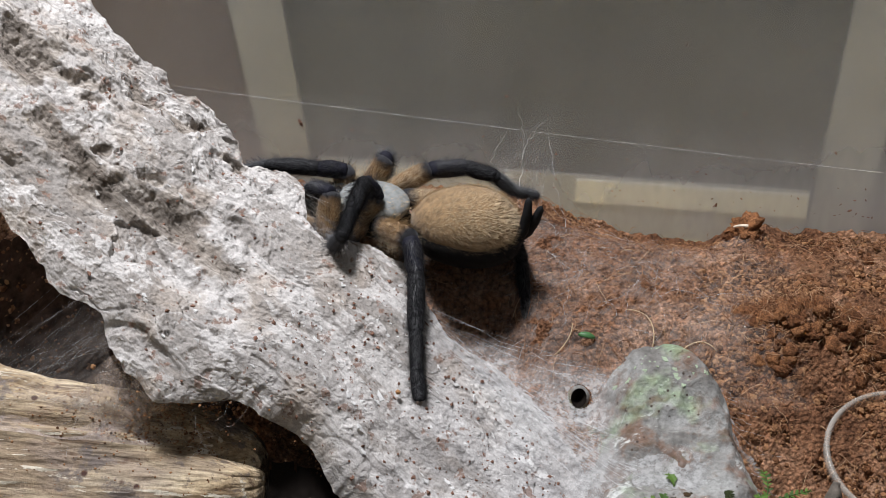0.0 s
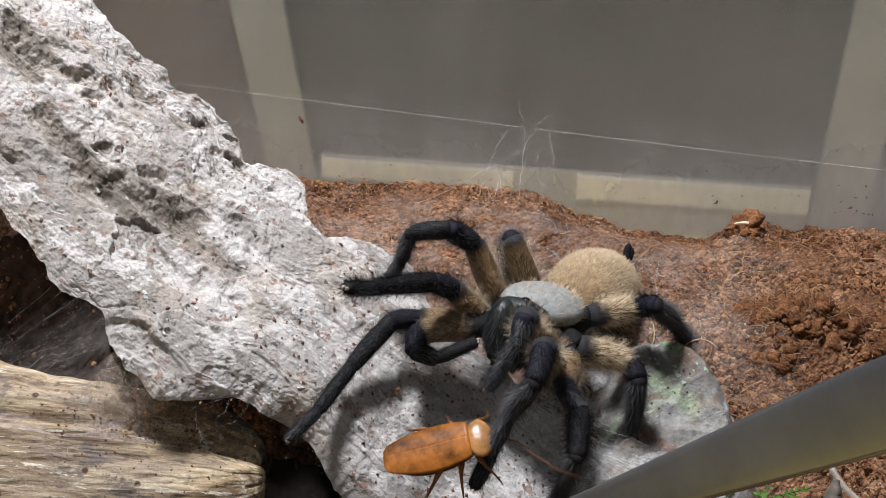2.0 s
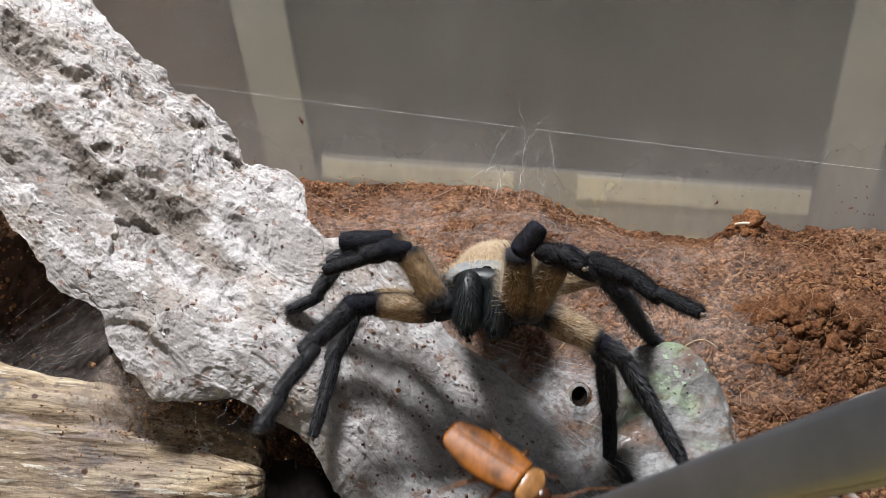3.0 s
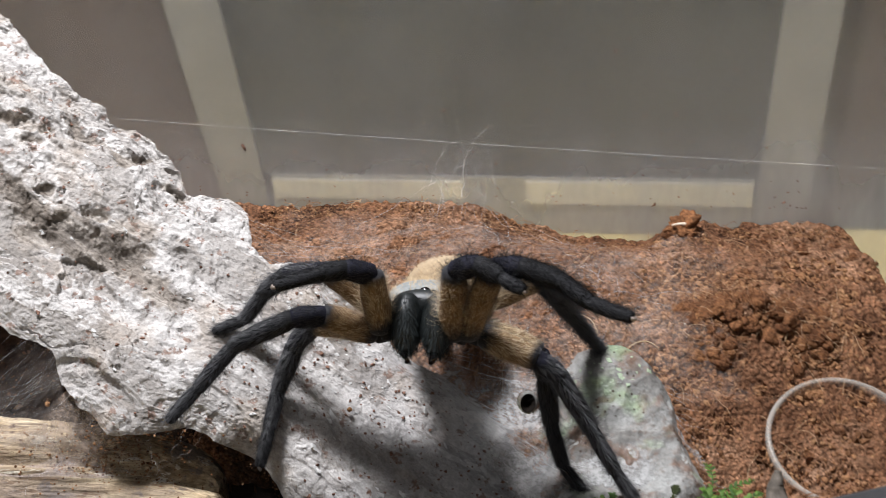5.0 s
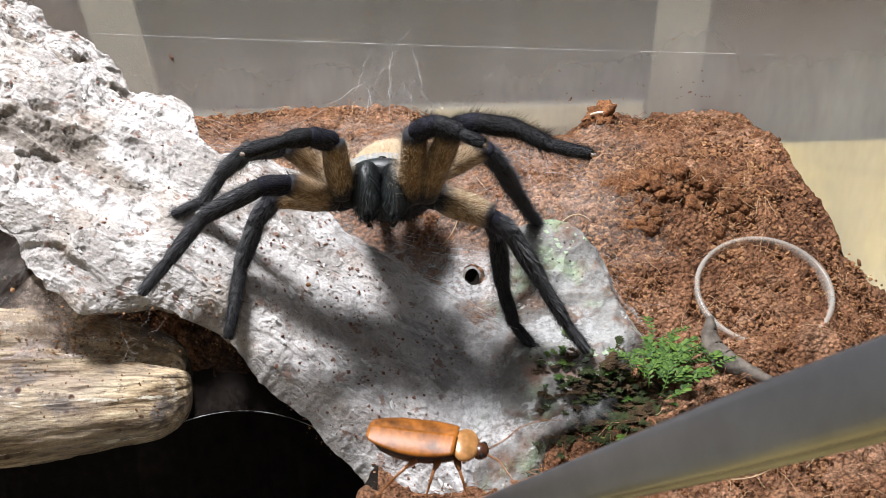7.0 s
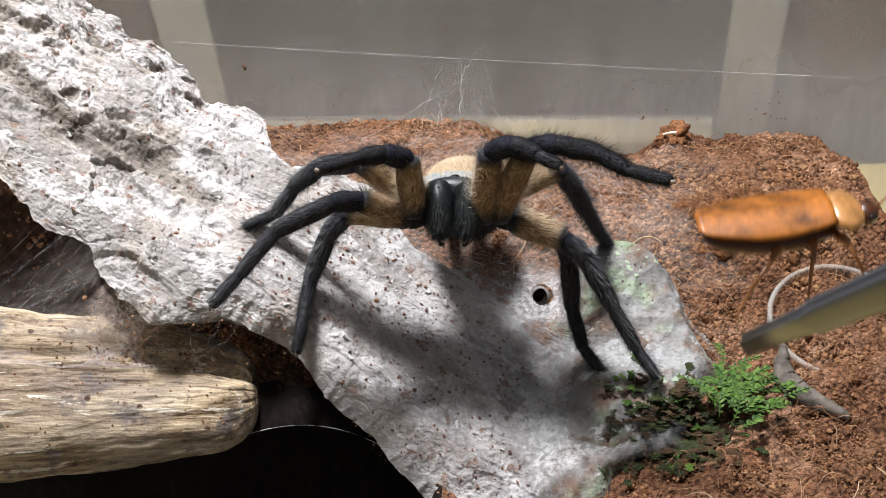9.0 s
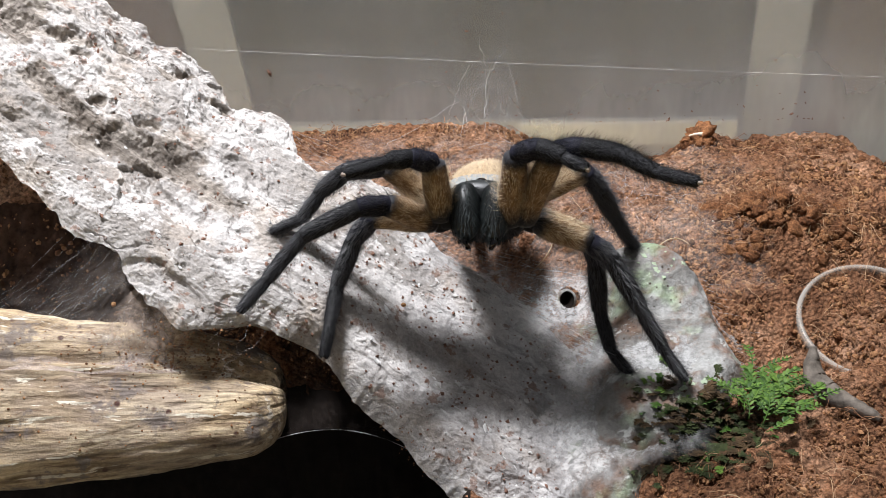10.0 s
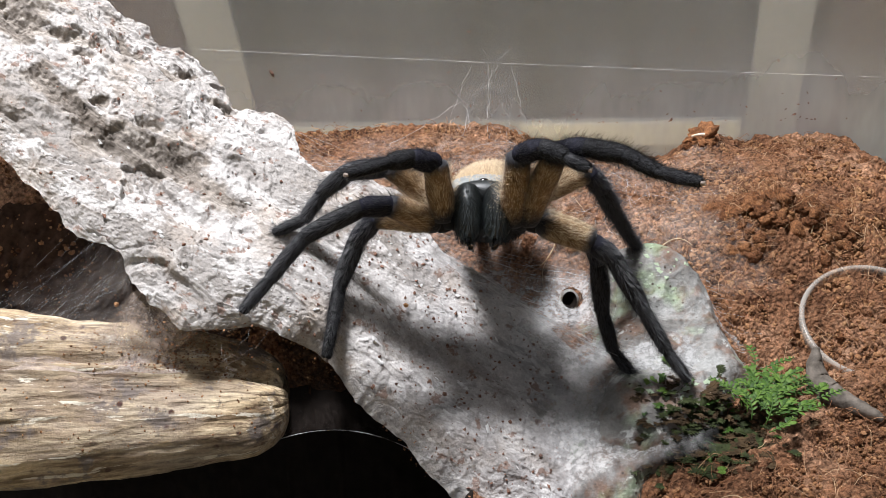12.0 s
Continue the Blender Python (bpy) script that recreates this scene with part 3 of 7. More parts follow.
def scatter_crumbs():
    rng = np.random.default_rng(5)
    # a rough lump: a jittered icosahedron
    g = 1.618
    base = np.array([(-1, g, 0), (1, g, 0), (-1, -g, 0), (1, -g, 0), (0, -1, g), (0, 1, g), (0, -1, -g), (0, 1, -g), (g, 0, -1), (g, 0, 1), (-g, 0, -1), (-g, 0, 1)]) / 1.9
    tri = [(0, 11, 5), (0, 5, 1), (0, 1, 7), (0, 7, 10), (0, 10, 11), (1, 5, 9), (5, 11, 4), (11, 10, 2), (10, 7, 6), (7, 1, 8), (3, 9, 4), (3, 4, 2), (3, 2, 6), (3, 6, 8), (3, 8, 9), (4, 9, 5), (2, 4, 11), (6, 2, 10), (8, 6, 7), (9, 8, 1)]
    verts, faces = [], []

    def scatter(n, x0, x1, y0, y1, r0, r1, lift=0.2):
        x, y = rng.uniform(x0, x1, n), rng.uniform(y0, y1, n)
        keep = ~((x < -0.03) & (y < 0.222))
        x, y = x[keep], y[keep]
        keep = x < np.interp(y, [0.215, 0.243, 0.255, 0.283, 0.315, 0.3285], [0.119, 0.1085, 0.1005, 0.0925, 0.0915, 0.0945])
        x, y = x[keep], y[keep]
        z = soil_height(x, y)
        r = r0 + (r1 - r0) * rng.random(len(x)) ** 3
        for i in range(len(x)):
            k = len(verts)
            s = r[i] * rng.uniform(0.6, 1.25, 3)
            rot = Euler(rng.uniform(0, 6.3, 3)).to_matrix()
            for b in base:
                v = rot @ Vector(b * s * rng.uniform(0.65, 1.3))
                verts.append((x[i] + v.x, y[i] + v.y, z[i] + lift * r[i] + v.z))
            faces.extend((k + a, k + b, k + c) for a, b, c in tri)

    scatter(4500, -0.10, 0.092, 0.235, 0.326, 0.0002, 0.0008)
    scatter(3500, -0.05, 0.06, 0.245, 0.325, 0.00012, 0.0005, 0.6)
    scatter(2600, 0.03, 0.104, 0.235, 0.30, 0.0003, 0.0011, 0.5)
    scatter(9000, 0.026, 0.084, 0.248, 0.292, 0.0002, 0.0010, 0.8)
    scatter(3000, 0.036, 0.074, 0.258, 0.281, 0.0002, 0.0006, 2.0)
    scatter(260, 0.038, 0.072, 0.258, 0.281, 0.0008, 0.0016, 0.3)
    scatter(10000, -0.004, 0.112, 0.15, 0.250, 0.0002, 0.0007, 0.6)
    scatter(5000, -0.01, 0.112, 0.15, 0.24, 0.0002, 0.0008)
    scatter(1100, 0.031, 0.047, 0.308, 0.321, 0.0003, 0.0010, 0.8)
    scatter(2600, -0.09, 0.092, 0.319, 0.327, 0.00018, 0.0006, 0.4)
    scatter(2500, -0.23, -0.09, 0.255, 0.32, 0.0003, 0.0010)
    # bits that have fallen on the log, most of them near the driftwood
    n = 900
    s = np.where(np.arange(n) < 560, rng.normal(0.80, 0.07, n), rng.uniform(0.30, 0.95, n))
    a = np.where(np.arange(n) < 560, rng.normal(1.70, 0.22, n), rng.uniform(-0.2, 1.9, n))
    spots = list(log_surface(np.clip(s, 0.2, 0.96), a))
    for i in range(420):
        u = rng.normal(0, 9)
        top = np.array(on_wood(u, wood_edges(np.array([u]))[0][0] + 1, -3))
        low = log_surface(np.array([np.clip(0.80 + 0.006 * u, 0.5, 0.93)]), np.array([1.65]))[0]
        w = rng.random() ** 1.3
        spots.append(top * (1 - w) + low * w + rng.normal(0, 0.0008, 3))
    for i in range(260):
        u = rng.uniform(10, 60)
        top = np.array(on_wood(u, wood_edges(np.array([u]))[0][0] + 2.5, -5.5))
        spots.append(top + np.array((0, -0.0005, -0.010)) * rng.random() + rng.normal(0, 0.0004, 3))
    for q in spots:
        k, r = len(verts), 0.00010 + 0.00026 * rng.random() ** 2
        verts.extend(tuple(q + b * r * rng.uniform(0.6, 1.3)) for b in base)
        faces.extend((k + i, k + j, k + c) for i, j, c in tri)
    me = mesh_of("soil_crumbs", verts, faces, CRUMB, False)
    tagged(new("soil_crumbs", me), "red-brown crumbs of coir soil lying loose", "soil crumbs", kind="stuff")


def build_clods():
    """Crumbly clods heaped on the pile and at the back wall, and the smaller ones strewn over the soil."""
    rng = np.random.default_rng(15)

    def lump(level):
        bm = bmesh.new()
        bmesh.ops.create_icosphere(bm, subdivisions=level, radius=1)
        q, tri = np.array([v.co[:] for v in bm.verts]), [tuple(v.index for v in f.verts) for f in bm.faces]
        bm.free()
        q = q * rng.uniform(0.75, 1.2, 3)
        shift = rng.uniform(0, 9, 3)
        k = 1 + 0.30 * fbm(q + shift, 0.9, 3, 3, 0.6) + 0.15 * ridged(q + shift, 0.45, 3, 7) + 0.15 * fbm(q + shift, 0.20, 2, 9, 0.8)
        return q * np.clip(k, 0.35, 1.7)[:, None] * np.array((1, 1, 0.8)), tri

    def put(parent, x, y, r, lift, shape):
        ob = new("clod", shape)
        ob.parent = parent
        ob.matrix_basis = Matrix.Translation((x, y, float(soil_height(x, y)) + lift + 0.2 * r)) @ Euler((rng.uniform(-0.5, 0.5), rng.uniform(-0.5, 0.5), rng.uniform(0, 6.3))).to_matrix().to_4x4() @ Matrix.Diagonal((r, r, r, 1))

    shapes = [mesh_of("clod", *lump(3), CLOD) for i in range(12)]
    heap = thing("soil_heap", "loose heap of crumbly golden-brown soil clods", "soil heap")
    for i in range(290):
        a, d = rng.uniform(0, 6.28), rng.random() ** 0.6
        put(heap, 0.0545 + 0.021 * d * math.cos(a), 0.2690 + 0.014 * d * math.sin(a), 0.0005 + 0.0017 * rng.random() ** 1.8, 0.0030 * (1 - d) * rng.random(), shapes[i % 12])
    hill = thing("soil_mound", "small brown mound of soil against the back wall", "soil heap")
    put(hill, 0.0390, 0.3145, 0.0048, 0.0, mesh_of("clod", *lump(4), CLOD))
    for i in range(22):
        put(hill, 0.0390 + rng.normal(0, 0.003), 0.3145 + rng.normal(0, 0.002), rng.uniform(0.0008, 0.0020), 0.0018 * rng.random(), shapes[i % 12])
    balls = [lump(2) for i in range(10)]
    verts, faces = [], []
    spots = [(rng.uniform(0.010, 0.090), rng.uniform(0.243, 0.322), 0.0005 + 0.0010 * rng.random() ** 2) for i in range(200)]
    spots += [(rng.uniform(-0.005, 0.100), rng.uniform(0.160, 0.245), 0.0004 + 0.0009 * rng.random() ** 2) for i in range(200)]
    for i, (x, y, r) in enumerate(spots):
        q, tri = balls[i % 10]
        rot = np.array(Euler((0, 0, rng.uniform(0, 6.3))).to_matrix())
        base = len(verts)
        verts.extend(map(tuple, q @ rot * r + np.array((x, y, float(soil_height(x, y)) + 0.1 * r))))
        faces.extend((base + a, base + b, base + c) for a, b, c in tri)
    tagged(new("soil_clods", mesh_of("soil_clods", verts, faces, STREWN, False)), "small brown clods strewn over the soil", "soil clods", kind="stuff")


def scatter_fibres():
    rng = np.random.default_rng(8)
    store = ([], [])
    for i in range(4300):
        x, y = rng.uniform(-0.09, 0.11), rng.uniform(0.16, 0.326)
        if (x < -0.015 and y < 0.237) or x > np.interp(y, [0.215, 0.243, 0.255, 0.283, 0.315, 0.3285], [0.110, 0.1000, 0.0925, 0.0850, 0.0840, 0.0870]):
            continue
        a, length, bend = rng.uniform(0, 6.28), rng.uniform(0.002, 0.009), rng.normal(0, 0.8)
        path = []
        for k in range(5):
            s = k / 4
            path.append([x, y, float(soil_height(x, y)) + 0.0012 + 0.0016 * math.sin(3.1 * s) * rng.uniform(0.2, 1)])
            x += length / 4 * math.cos(a + bend * s)
            y += length / 4 * math.sin(a + bend * s)
        add_to(store, *tube(path, rng.uniform(0.00003, 0.00009), 4, False))
    for i in range(420):
        a, d = rng.uniform(0, 6.28), rng.random() ** 0.6
        x, y = 0.0545 + 0.022 * d * math.cos(a), 0.2690 + 0.015 * d * math.sin(a)
        at = Vector((x, y, float(soil_height(x, y)) + 0.002))
        way = Vector((rng.normal(), rng.normal(), rng.uniform(0.1, 0.9))).normalized() * rng.uniform(0.002, 0.007)
        bow = Vector(rng.normal(0, 0.001, 3))
        add_to(store, *tube([at, at + way * 0.35 + bow * 0.6, at + way * 0.7 + bow, at + way], rng.uniform(0.00003, 0.00008), 4, False))
    me = mesh_of("coir_fibres", store[0], store[1], FIBRE)
    tagged(new("coir_fibres", me), "thin brown and straw coloured coir fibres on the soil", "fibres", kind="stuff")


# ---- driftwood ----
WOOD_C = np.array((-0.0742, 0.2359, 0.0))
WOOD_N, WOOD_U, WOOD_V = np.array((0.4031, -0.3568, 0.8427)), np.array((0.8284, -0.2490, -0.5017)), np.array((0.3888, 0.9004, 0.1952))


def wood_edges(u):
    """Far and near edge of the slab, in mm across its length u in mm."""
    hi = np.interp(u, [-160, -138, -101, -72, -66, -56, -44, -38, -28, -22, -15, -8, 1, 11, 20, 30, 47, 54, 63, 74, 84, 95],
                   [46, 43, 35, 34, 31, 35, 32, 28.5, 34, 32, 25, 22, 30, 32, 29, 25, 26, 24.5, 23, 19, 15, 10])
    lo = np.interp(u, [-160, -100, -70, -61, -51, -44, -34, -22, -10, -4, 2, 8, 19, 29, 38, 48, 59, 64, 80, 95],
                   [-32, -28, -27, -26.5, -29, -32, -32, -36, -40, -35, -28.5, -25, -21, -22, -24, -27, -30, -31, -36, -38])
    return lo, hi


FURROWS_FAR = [  # u0 v0 u1 v1 width depth, mm
    (-79, -2.9, -71, -3.1, 1.9, 4.2), (-72, -3.1, -66, -3.8, 1.9, 4.2), (-66, -3.8, -55, -6.4, 1.9, 4.2), (-56, -6.4, -46, -3.0, 2.6, 4.5),
    (-46, -3.0, -36, -1.0, 2.6, 4.5), (-37, -1.0, -21, -3.4, 2.2, 2.4), (-56, -2.7, -54, -1.2, 1.3, 6.0), (-51, 3.5, -48, 5.5, 1.3, 6.0),
    (-47, -2.8, -45, 0.1, 1.6, 7.0), (-39, -0.8, -37, 0.7, 1.6, 5.0), (-65, 0.0, -63, 2.1, 1.5, 5.0), (-98, 9.2, -93, 8.5, 2.0, 7.0),
    (-88, 10.0, -78, 13.5, 1.4, 4.0), (-82, 11.6, -81, 13.3, 1.4, 5.0), (-76, 10.0, -74, 11.8, 1.5, 5.0), (-75, 15.2, -74, 16.7, 1.2, 5.0)]
FURROWS_NEAR = [
    (-74, 25.9, -69, 22.4, 1.5, 4.0), (-70, 22.4, -63, 25.2, 1.5, 4.0), (-64, 25.2, -55, 23.1, 1.5, 4.0), (-55, 23.1, -53, 29.7, 1.5, 4.0),
    (-44, 25.8, -39, 26.0, 1.5, 4.0), (-80, -16.5, -70, -19.8, 1.6, 2.5), (-88, -6.4, -78, -4.9, 0.8, 2.0), (-59, -34.6, -54, -25.7, 1.5, 2.0)]


def wood_height(u, v, p):
    h = np.zeros(len(u))
    for u0, v0, u1, v1, w, d in FURROWS_FAR + FURROWS_NEAR:
        du, dv = u1 - u0, v1 - v0
        s = np.clip(((u - u0) * du + (v - v0) * dv) / (du * du + dv * dv), 0, 1)
        dist = np.hypot(u - u0 - s * du, (v - v0 - s * dv)) + 1.3 * fbm(p, 0.006, 4, 41, 0.6)
        h = np.minimum(h, -0.46 * d * np.exp(-(dist / (1.2 * w)) ** 2) - (0.34 * d * np.exp(-(dist / (3.4 * w)) ** 2) if w > 1.7 else 0))
    return h


def terraces(x, share):
    """Steps with flat treads and short steep risers."""
    k = np.floor(x)
    return k + sstep(1 - share, 1.0, x - k)


def wood_relief(u, v, p):
    """Height over the slab's plane in mm: strata, hollows and cracks on the old upper part, soft swells lower down."""
    old = sstep(18, -38, u)
    rough = 0.30 + 0.85 * old
    q = p + 0.004 * np.column_stack([fbm(p, 0.012, 3, 80), fbm(p, 0.012, 3, 90), 0 * u])
    swell = 2.0 * fbm(p * np.array([0.6, 1, 1]), 0.030, 2, 33) + 1.0 * fbm(p * np.array([0.55, 1, 1]), 0.012, 2, 37)
    ribs = 1.5 * ridged(q * np.array([0.20, 1, 1]), 0.016, 2, 21) - 0.6
    # strata: treads that run along the grain, with short broken risers
    q2 = p + 0.0018 * np.column_stack([2 * fbm(p, 0.006, 3, 180), fbm(p, 0.005, 3, 190), 0 * u])
    strata = 0.62 * terraces(2.2 * fbm(q2 * np.array([0.26, 1, 1]), 0.017, 5, 201, 0.62), 0.30) + 0.55 * ridged(q2 * np.array([0.45, 1, 1]), 0.0062, 4, 211)
    strata = strata * sstep(-0.5, 0.35, fbm(p, 0.020, 3, 216))
    crust = 0.26 * sstep(-0.07, 0.08, fbm(q2 * np.array([0.55, 1, 1]), 0.008, 4, 101, 0.6)) + 0.14 * sstep(-0.06, 0.08, fbm(q2 * np.array([0.8, 1, 1]), 0.0035, 3, 121, 0.6))
    # long low ridges on the lower end, steep on one side
    g = fbm(q * np.array([0.16, 1, 1]), 0.011, 3, 251, 0.5)
    strata = strata + (1 - old) * (1.5 * (terraces(1.6 * g, 0.25) - 0.75 * 1.6 * g) + 1.2 * fbm(q2 * np.array([0.4, 1, 1]), 0.006, 3, 261, 0.6))
    # sharp-edged pits and long cracks
    pits = -1.5 * old * sstep(0.62, 0.80, fbm(q * np.array([0.40, 1, 1]), 0.008, 3, 131))
    c = fbm(q2 * np.array([0.32, 1, 1]), 0.011, 4, 151, 0.6)
    cracks = -1.5 * (0.2 + 0.8 * old) * np.exp(-(c / 0.030) ** 2) * sstep(0.05, 0.30, fbm(p, 0.018, 2, 156))
    d = fbm(q2 * np.array([1.3, 0.6, 1]), 0.009, 3, 161, 0.6)
    cracks = cracks - 0.45 * old * np.exp(-(d / 0.020) ** 2) * sstep(0.1, 0.3, fbm(p, 0.014, 2, 166))
    fine = 0.26 * fbm(p * np.array([0.75, 1, 1]), 0.0030, 4, 60, 0.75) + 0.10 * ridged(q2 * np.array([0.6, 1, 1]), 0.0016, 2, 221)
    return 1.05 * wood_height(u, v, p) + swell + rough * (ribs + strata) + crust + pits + cracks + (0.55 + 0.9 * old) * fine - 0.5


def wood_top(u, c):
    """Points on the slab's upper face: u along it in mm, c across it from -1 to 1; gives v, the flat place and the height."""
    lo, hi = wood_edges(u)
    hi = hi + 1.2
    jag = 1.3 * fbm(np.column_stack([u / 1000, np.sign(c) * 0.05, np.zeros(len(u))]), 0.012, 4, 5, 0.6)
    v = np.where(c > 0, (lo + hi) / 2 + c * ((hi - lo) / 2 + jag), (lo + hi) / 2 + c * ((hi - lo) / 2 - jag))
    far, close = np.clip(c, 0, 1), np.clip(-c, 0, 1)
    body = 1.8 * (1 - c * c) - 0.6 * far ** 10 - 3.2 * close ** 6 - 0.8 * sstep(25, 60, u) * close ** 2 - 5.0 * sstep(5, 25, u) * close ** 6
    p = np.column_stack([u / 1000, v / 1000, np.zeros(len(u))])
    return v, p, body + wood_relief(u, v, p)


def on_slab(u, v, h):
    return WOOD_C + (u[:, None] * WOOD_U + v[:, None] * WOOD_V + h[:, None] * WOOD_N) / 1000


def build_driftwood():
    nu, ns = 900, 400
    U, S = np.meshgrid(np.linspace(-140, 94, nu), np.linspace(-1, 1, ns), indexing="ij")
    u, s = U.ravel(), S.ravel()
    # crowd the rings towards the rounded edges
    c = np.sin(s * math.pi / 2)
    v, p, h = wood_top(u, c)
    top = on_slab(u, v, h)
    far, close = np.clip(c, 0, 1), np.clip(-c, 0, 1)
    # the underside: a deep keel, undercut along both edges, with fewer rings
    low_h = -5.0 - 13 * (1 - c * c) ** 0.7 + 1.5 * fbm(p + 0.3, 0.02, 3, 71)
    low_v = v - 3.0 * far ** 6 + 4.0 * close ** 6
    low_h = np.where(np.abs(s) > 0.9999, h - 2.5, np.minimum(low_h, h - 2.5))
    under = on_slab(u, low_v, low_h)
    ii, jj = np.unique(np.append(np.arange(0, nu, 4), nu - 1)), np.unique(np.append(np.arange(0, ns, 6), ns - 1))
    k = len(u)
    pick = (ii[:, None] * ns + jj[None, :]).ravel()
    faces = grid_faces(nu, ns)
    m, n = len(ii), len(jj)
    faces += [tuple(k + i for i in f[::-1]) for f in grid_faces(m, n)]
    for a in range(m - 1):
        for j, e, flip in ((0, 0, False), (ns - 1, n - 1, True)):
            run = tuple(i * ns + j for i in range(ii[a], ii[a + 1] + 1))
            q = run + (k + (a + 1) * n + e, k + a * n + e)
            faces.append(q[::-1] if not flip else q)
    for b in range(n - 1):
        for i, e, flip in ((0, 0, True), (nu - 1, m - 1, False)):
            run = tuple(i * ns + j for j in range(jj[b], jj[b + 1] + 1))
            q = run + (k + e * n + b + 1, k + e * n + b)
            faces.append(q[::-1] if flip else q)
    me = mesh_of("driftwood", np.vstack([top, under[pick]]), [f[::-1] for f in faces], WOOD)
    # where the white crust has come off along the furrows
    bare = np.clip(-wood_height(u, v, p) / 2.2 + 0.25 * fbm(p, 0.004, 4, 231, 0.6), 0, 1)
    me.attributes.new("bare", "FLOAT", "POINT").data.foreach_set("value", np.concatenate([bare, bare[pick]]))
    return tagged(new("driftwood", me), "pale grey weathered driftwood slab, pitted and cracked, leaning on soil", "driftwood")


def build_crust_flakes(wood):
    """Chips of white crust that stand proud of the driftwood."""
    rng = np.random.default_rng(33)
    shapes = []
    for k in range(14):
        n = 9
        a = np.sort(rng.uniform(0, 2 * math.pi, n))
        r = rng.uniform(0.55, 1.1, n)
        rim = [(1.0 * r[i] * math.cos(a[i]), 0.5 * r[i] * math.sin(a[i])) for i in range(n)]
        verts = [(x, y, -0.30) for x, y in rim] + [(0.86 * x, 0.82 * y, 0.16 + 0.08 * rng.normal()) for x, y in rim] + [(0, 0, 0.24)]
        faces = [(i, (i + 1) % n, n + (i + 1) % n, n + i) for i in range(n)] + [(n + i, n + (i + 1) % n, 2 * n) for i in range(n)]
        shapes.append(mesh_of("crust_flake", verts, faces, CRUST, False))
    n = 230
    u, c = np.where(np.arange(n) < 60, rng.uniform(-70, 5, n), rng.uniform(0, 88, n)), rng.uniform(-0.75, 0.85, n)
    v, p, h = wood_top(u, c)
    e = 0.6
    hu = wood_top(u + e, c)[2]
    v2, _, hv = wood_top(u, np.clip(c + 0.02, -1, 1))
    for i in range(n):
        tu = Vector(WOOD_U * e + WOOD_N * np.clip(hu[i] - h[i], -0.5, 0.5)).normalized()
        tv = Vector(WOOD_V * (v2[i] - v[i]) + WOOD_N * np.clip(hv[i] - h[i], -0.4, 0.4)).normalized()
        nn = tu.cross(tv).normalized()
        size = (0.0005 + 0.0011 * rng.random() ** 2.0) * (1.0 if u[i] > 0 else 0.8)
        m = Matrix((tu, nn.cross(tu), nn)).transposed().to_4x4()
        m = Matrix.Translation(on_wood(u[i], v[i], h[i] + 0.06)) @ m @ Matrix.Rotation(rng.normal(0, 0.5), 4, "Z") @ Matrix.Diagonal((size * rng.uniform(0.8, 1.5), size, size * 0.6, 1))
        ob = new("crust_flake", shapes[i % 14])
        ob.parent, ob.matrix_basis = wood, m


def on_wood(u, v, h=0.0):
    return Vector(WOOD_C + (u * WOOD_U + v * WOOD_V + h * WOOD_N) / 1000)


LOG_START, LOG_END = np.array((-0.215, 0.1905, -0.0215)), np.array((-0.0770, 0.2153, -0.0344))


def log_surface(s, a):
    """Points on the log: s along it from 0 to 1, a round it."""
    axis = (LOG_END - LOG_START) / np.linalg.norm(LOG_END - LOG_START)
    side = np.cross(axis, (0, 0, 1))
    side /= np.linalg.norm(side)
    up = np.cross(side, axis)
    r = np.interp(s, [0, 0.5, 0.75, 0.86, 0.91, 0.945, 0.97, 0.987, 0.996, 1.0], [0.0265, 0.0225, 0.0194, 0.0180, 0.0168, 0.0150, 0.0126, 0.0098, 0.0062, 0.0020])
    ring = np.column_stack([s * 0.15 * 0.22, np.cos(a) * 0.02, np.sin(a) * 0.02])
    r = r + 0.0009 * fbm(ring * np.array([3.0, 1.0, 1.0]), 0.012, 3, 8, 0.5) + 0.00012 * fbm(ring * np.array([1.5, 2.5, 2.5]), 0.004, 4, 18, 0.65)
    # a flattened section, its broad face turned up and forwards
    f, plain_r = a - 0.87, r
    r = 0.97 * r / (np.abs(np.cos(f) / 0.60) ** 2.4 + np.abs(np.sin(f)) ** 2.4) ** (1 / 2.4)
    r = r + 0.00016 * terraces(2.0 * fbm(ring * np.array([1.6, 1.6, 1.6]), 0.012, 4, 241, 0.6), 0.25)
    # a long cleft between its upper and lower lobe
    r = r - 0.0016 * np.exp(-((a - 1.38 - 0.25 * s) / 0.07) ** 2) * sstep(0.86, 0.70, s) + 0.0010 * sstep(1.35, 1.75, a - 0.25 * s) * sstep(2.6, 2.2, a)
    # hollowed above its end, where the burrow's side mouth opens
    r = r - 0.0062 * np.exp(-((s - 0.94) / 0.085) ** 2 - ((a - 1.75) / 0.62) ** 2)
    r = r + 0.0025 * np.cos(a - 1.2) * np.sin(5 * s + 1)
    out = 0.46 * plain_r
    return LOG_START + s[:, None] * (LOG_END - LOG_START) + r[:, None] * (np.cos(a)[:, None] * side + 0.95 * np.sin(a)[:, None] * up) + out[:, None] * (0.645 * side + 0.764 * up)


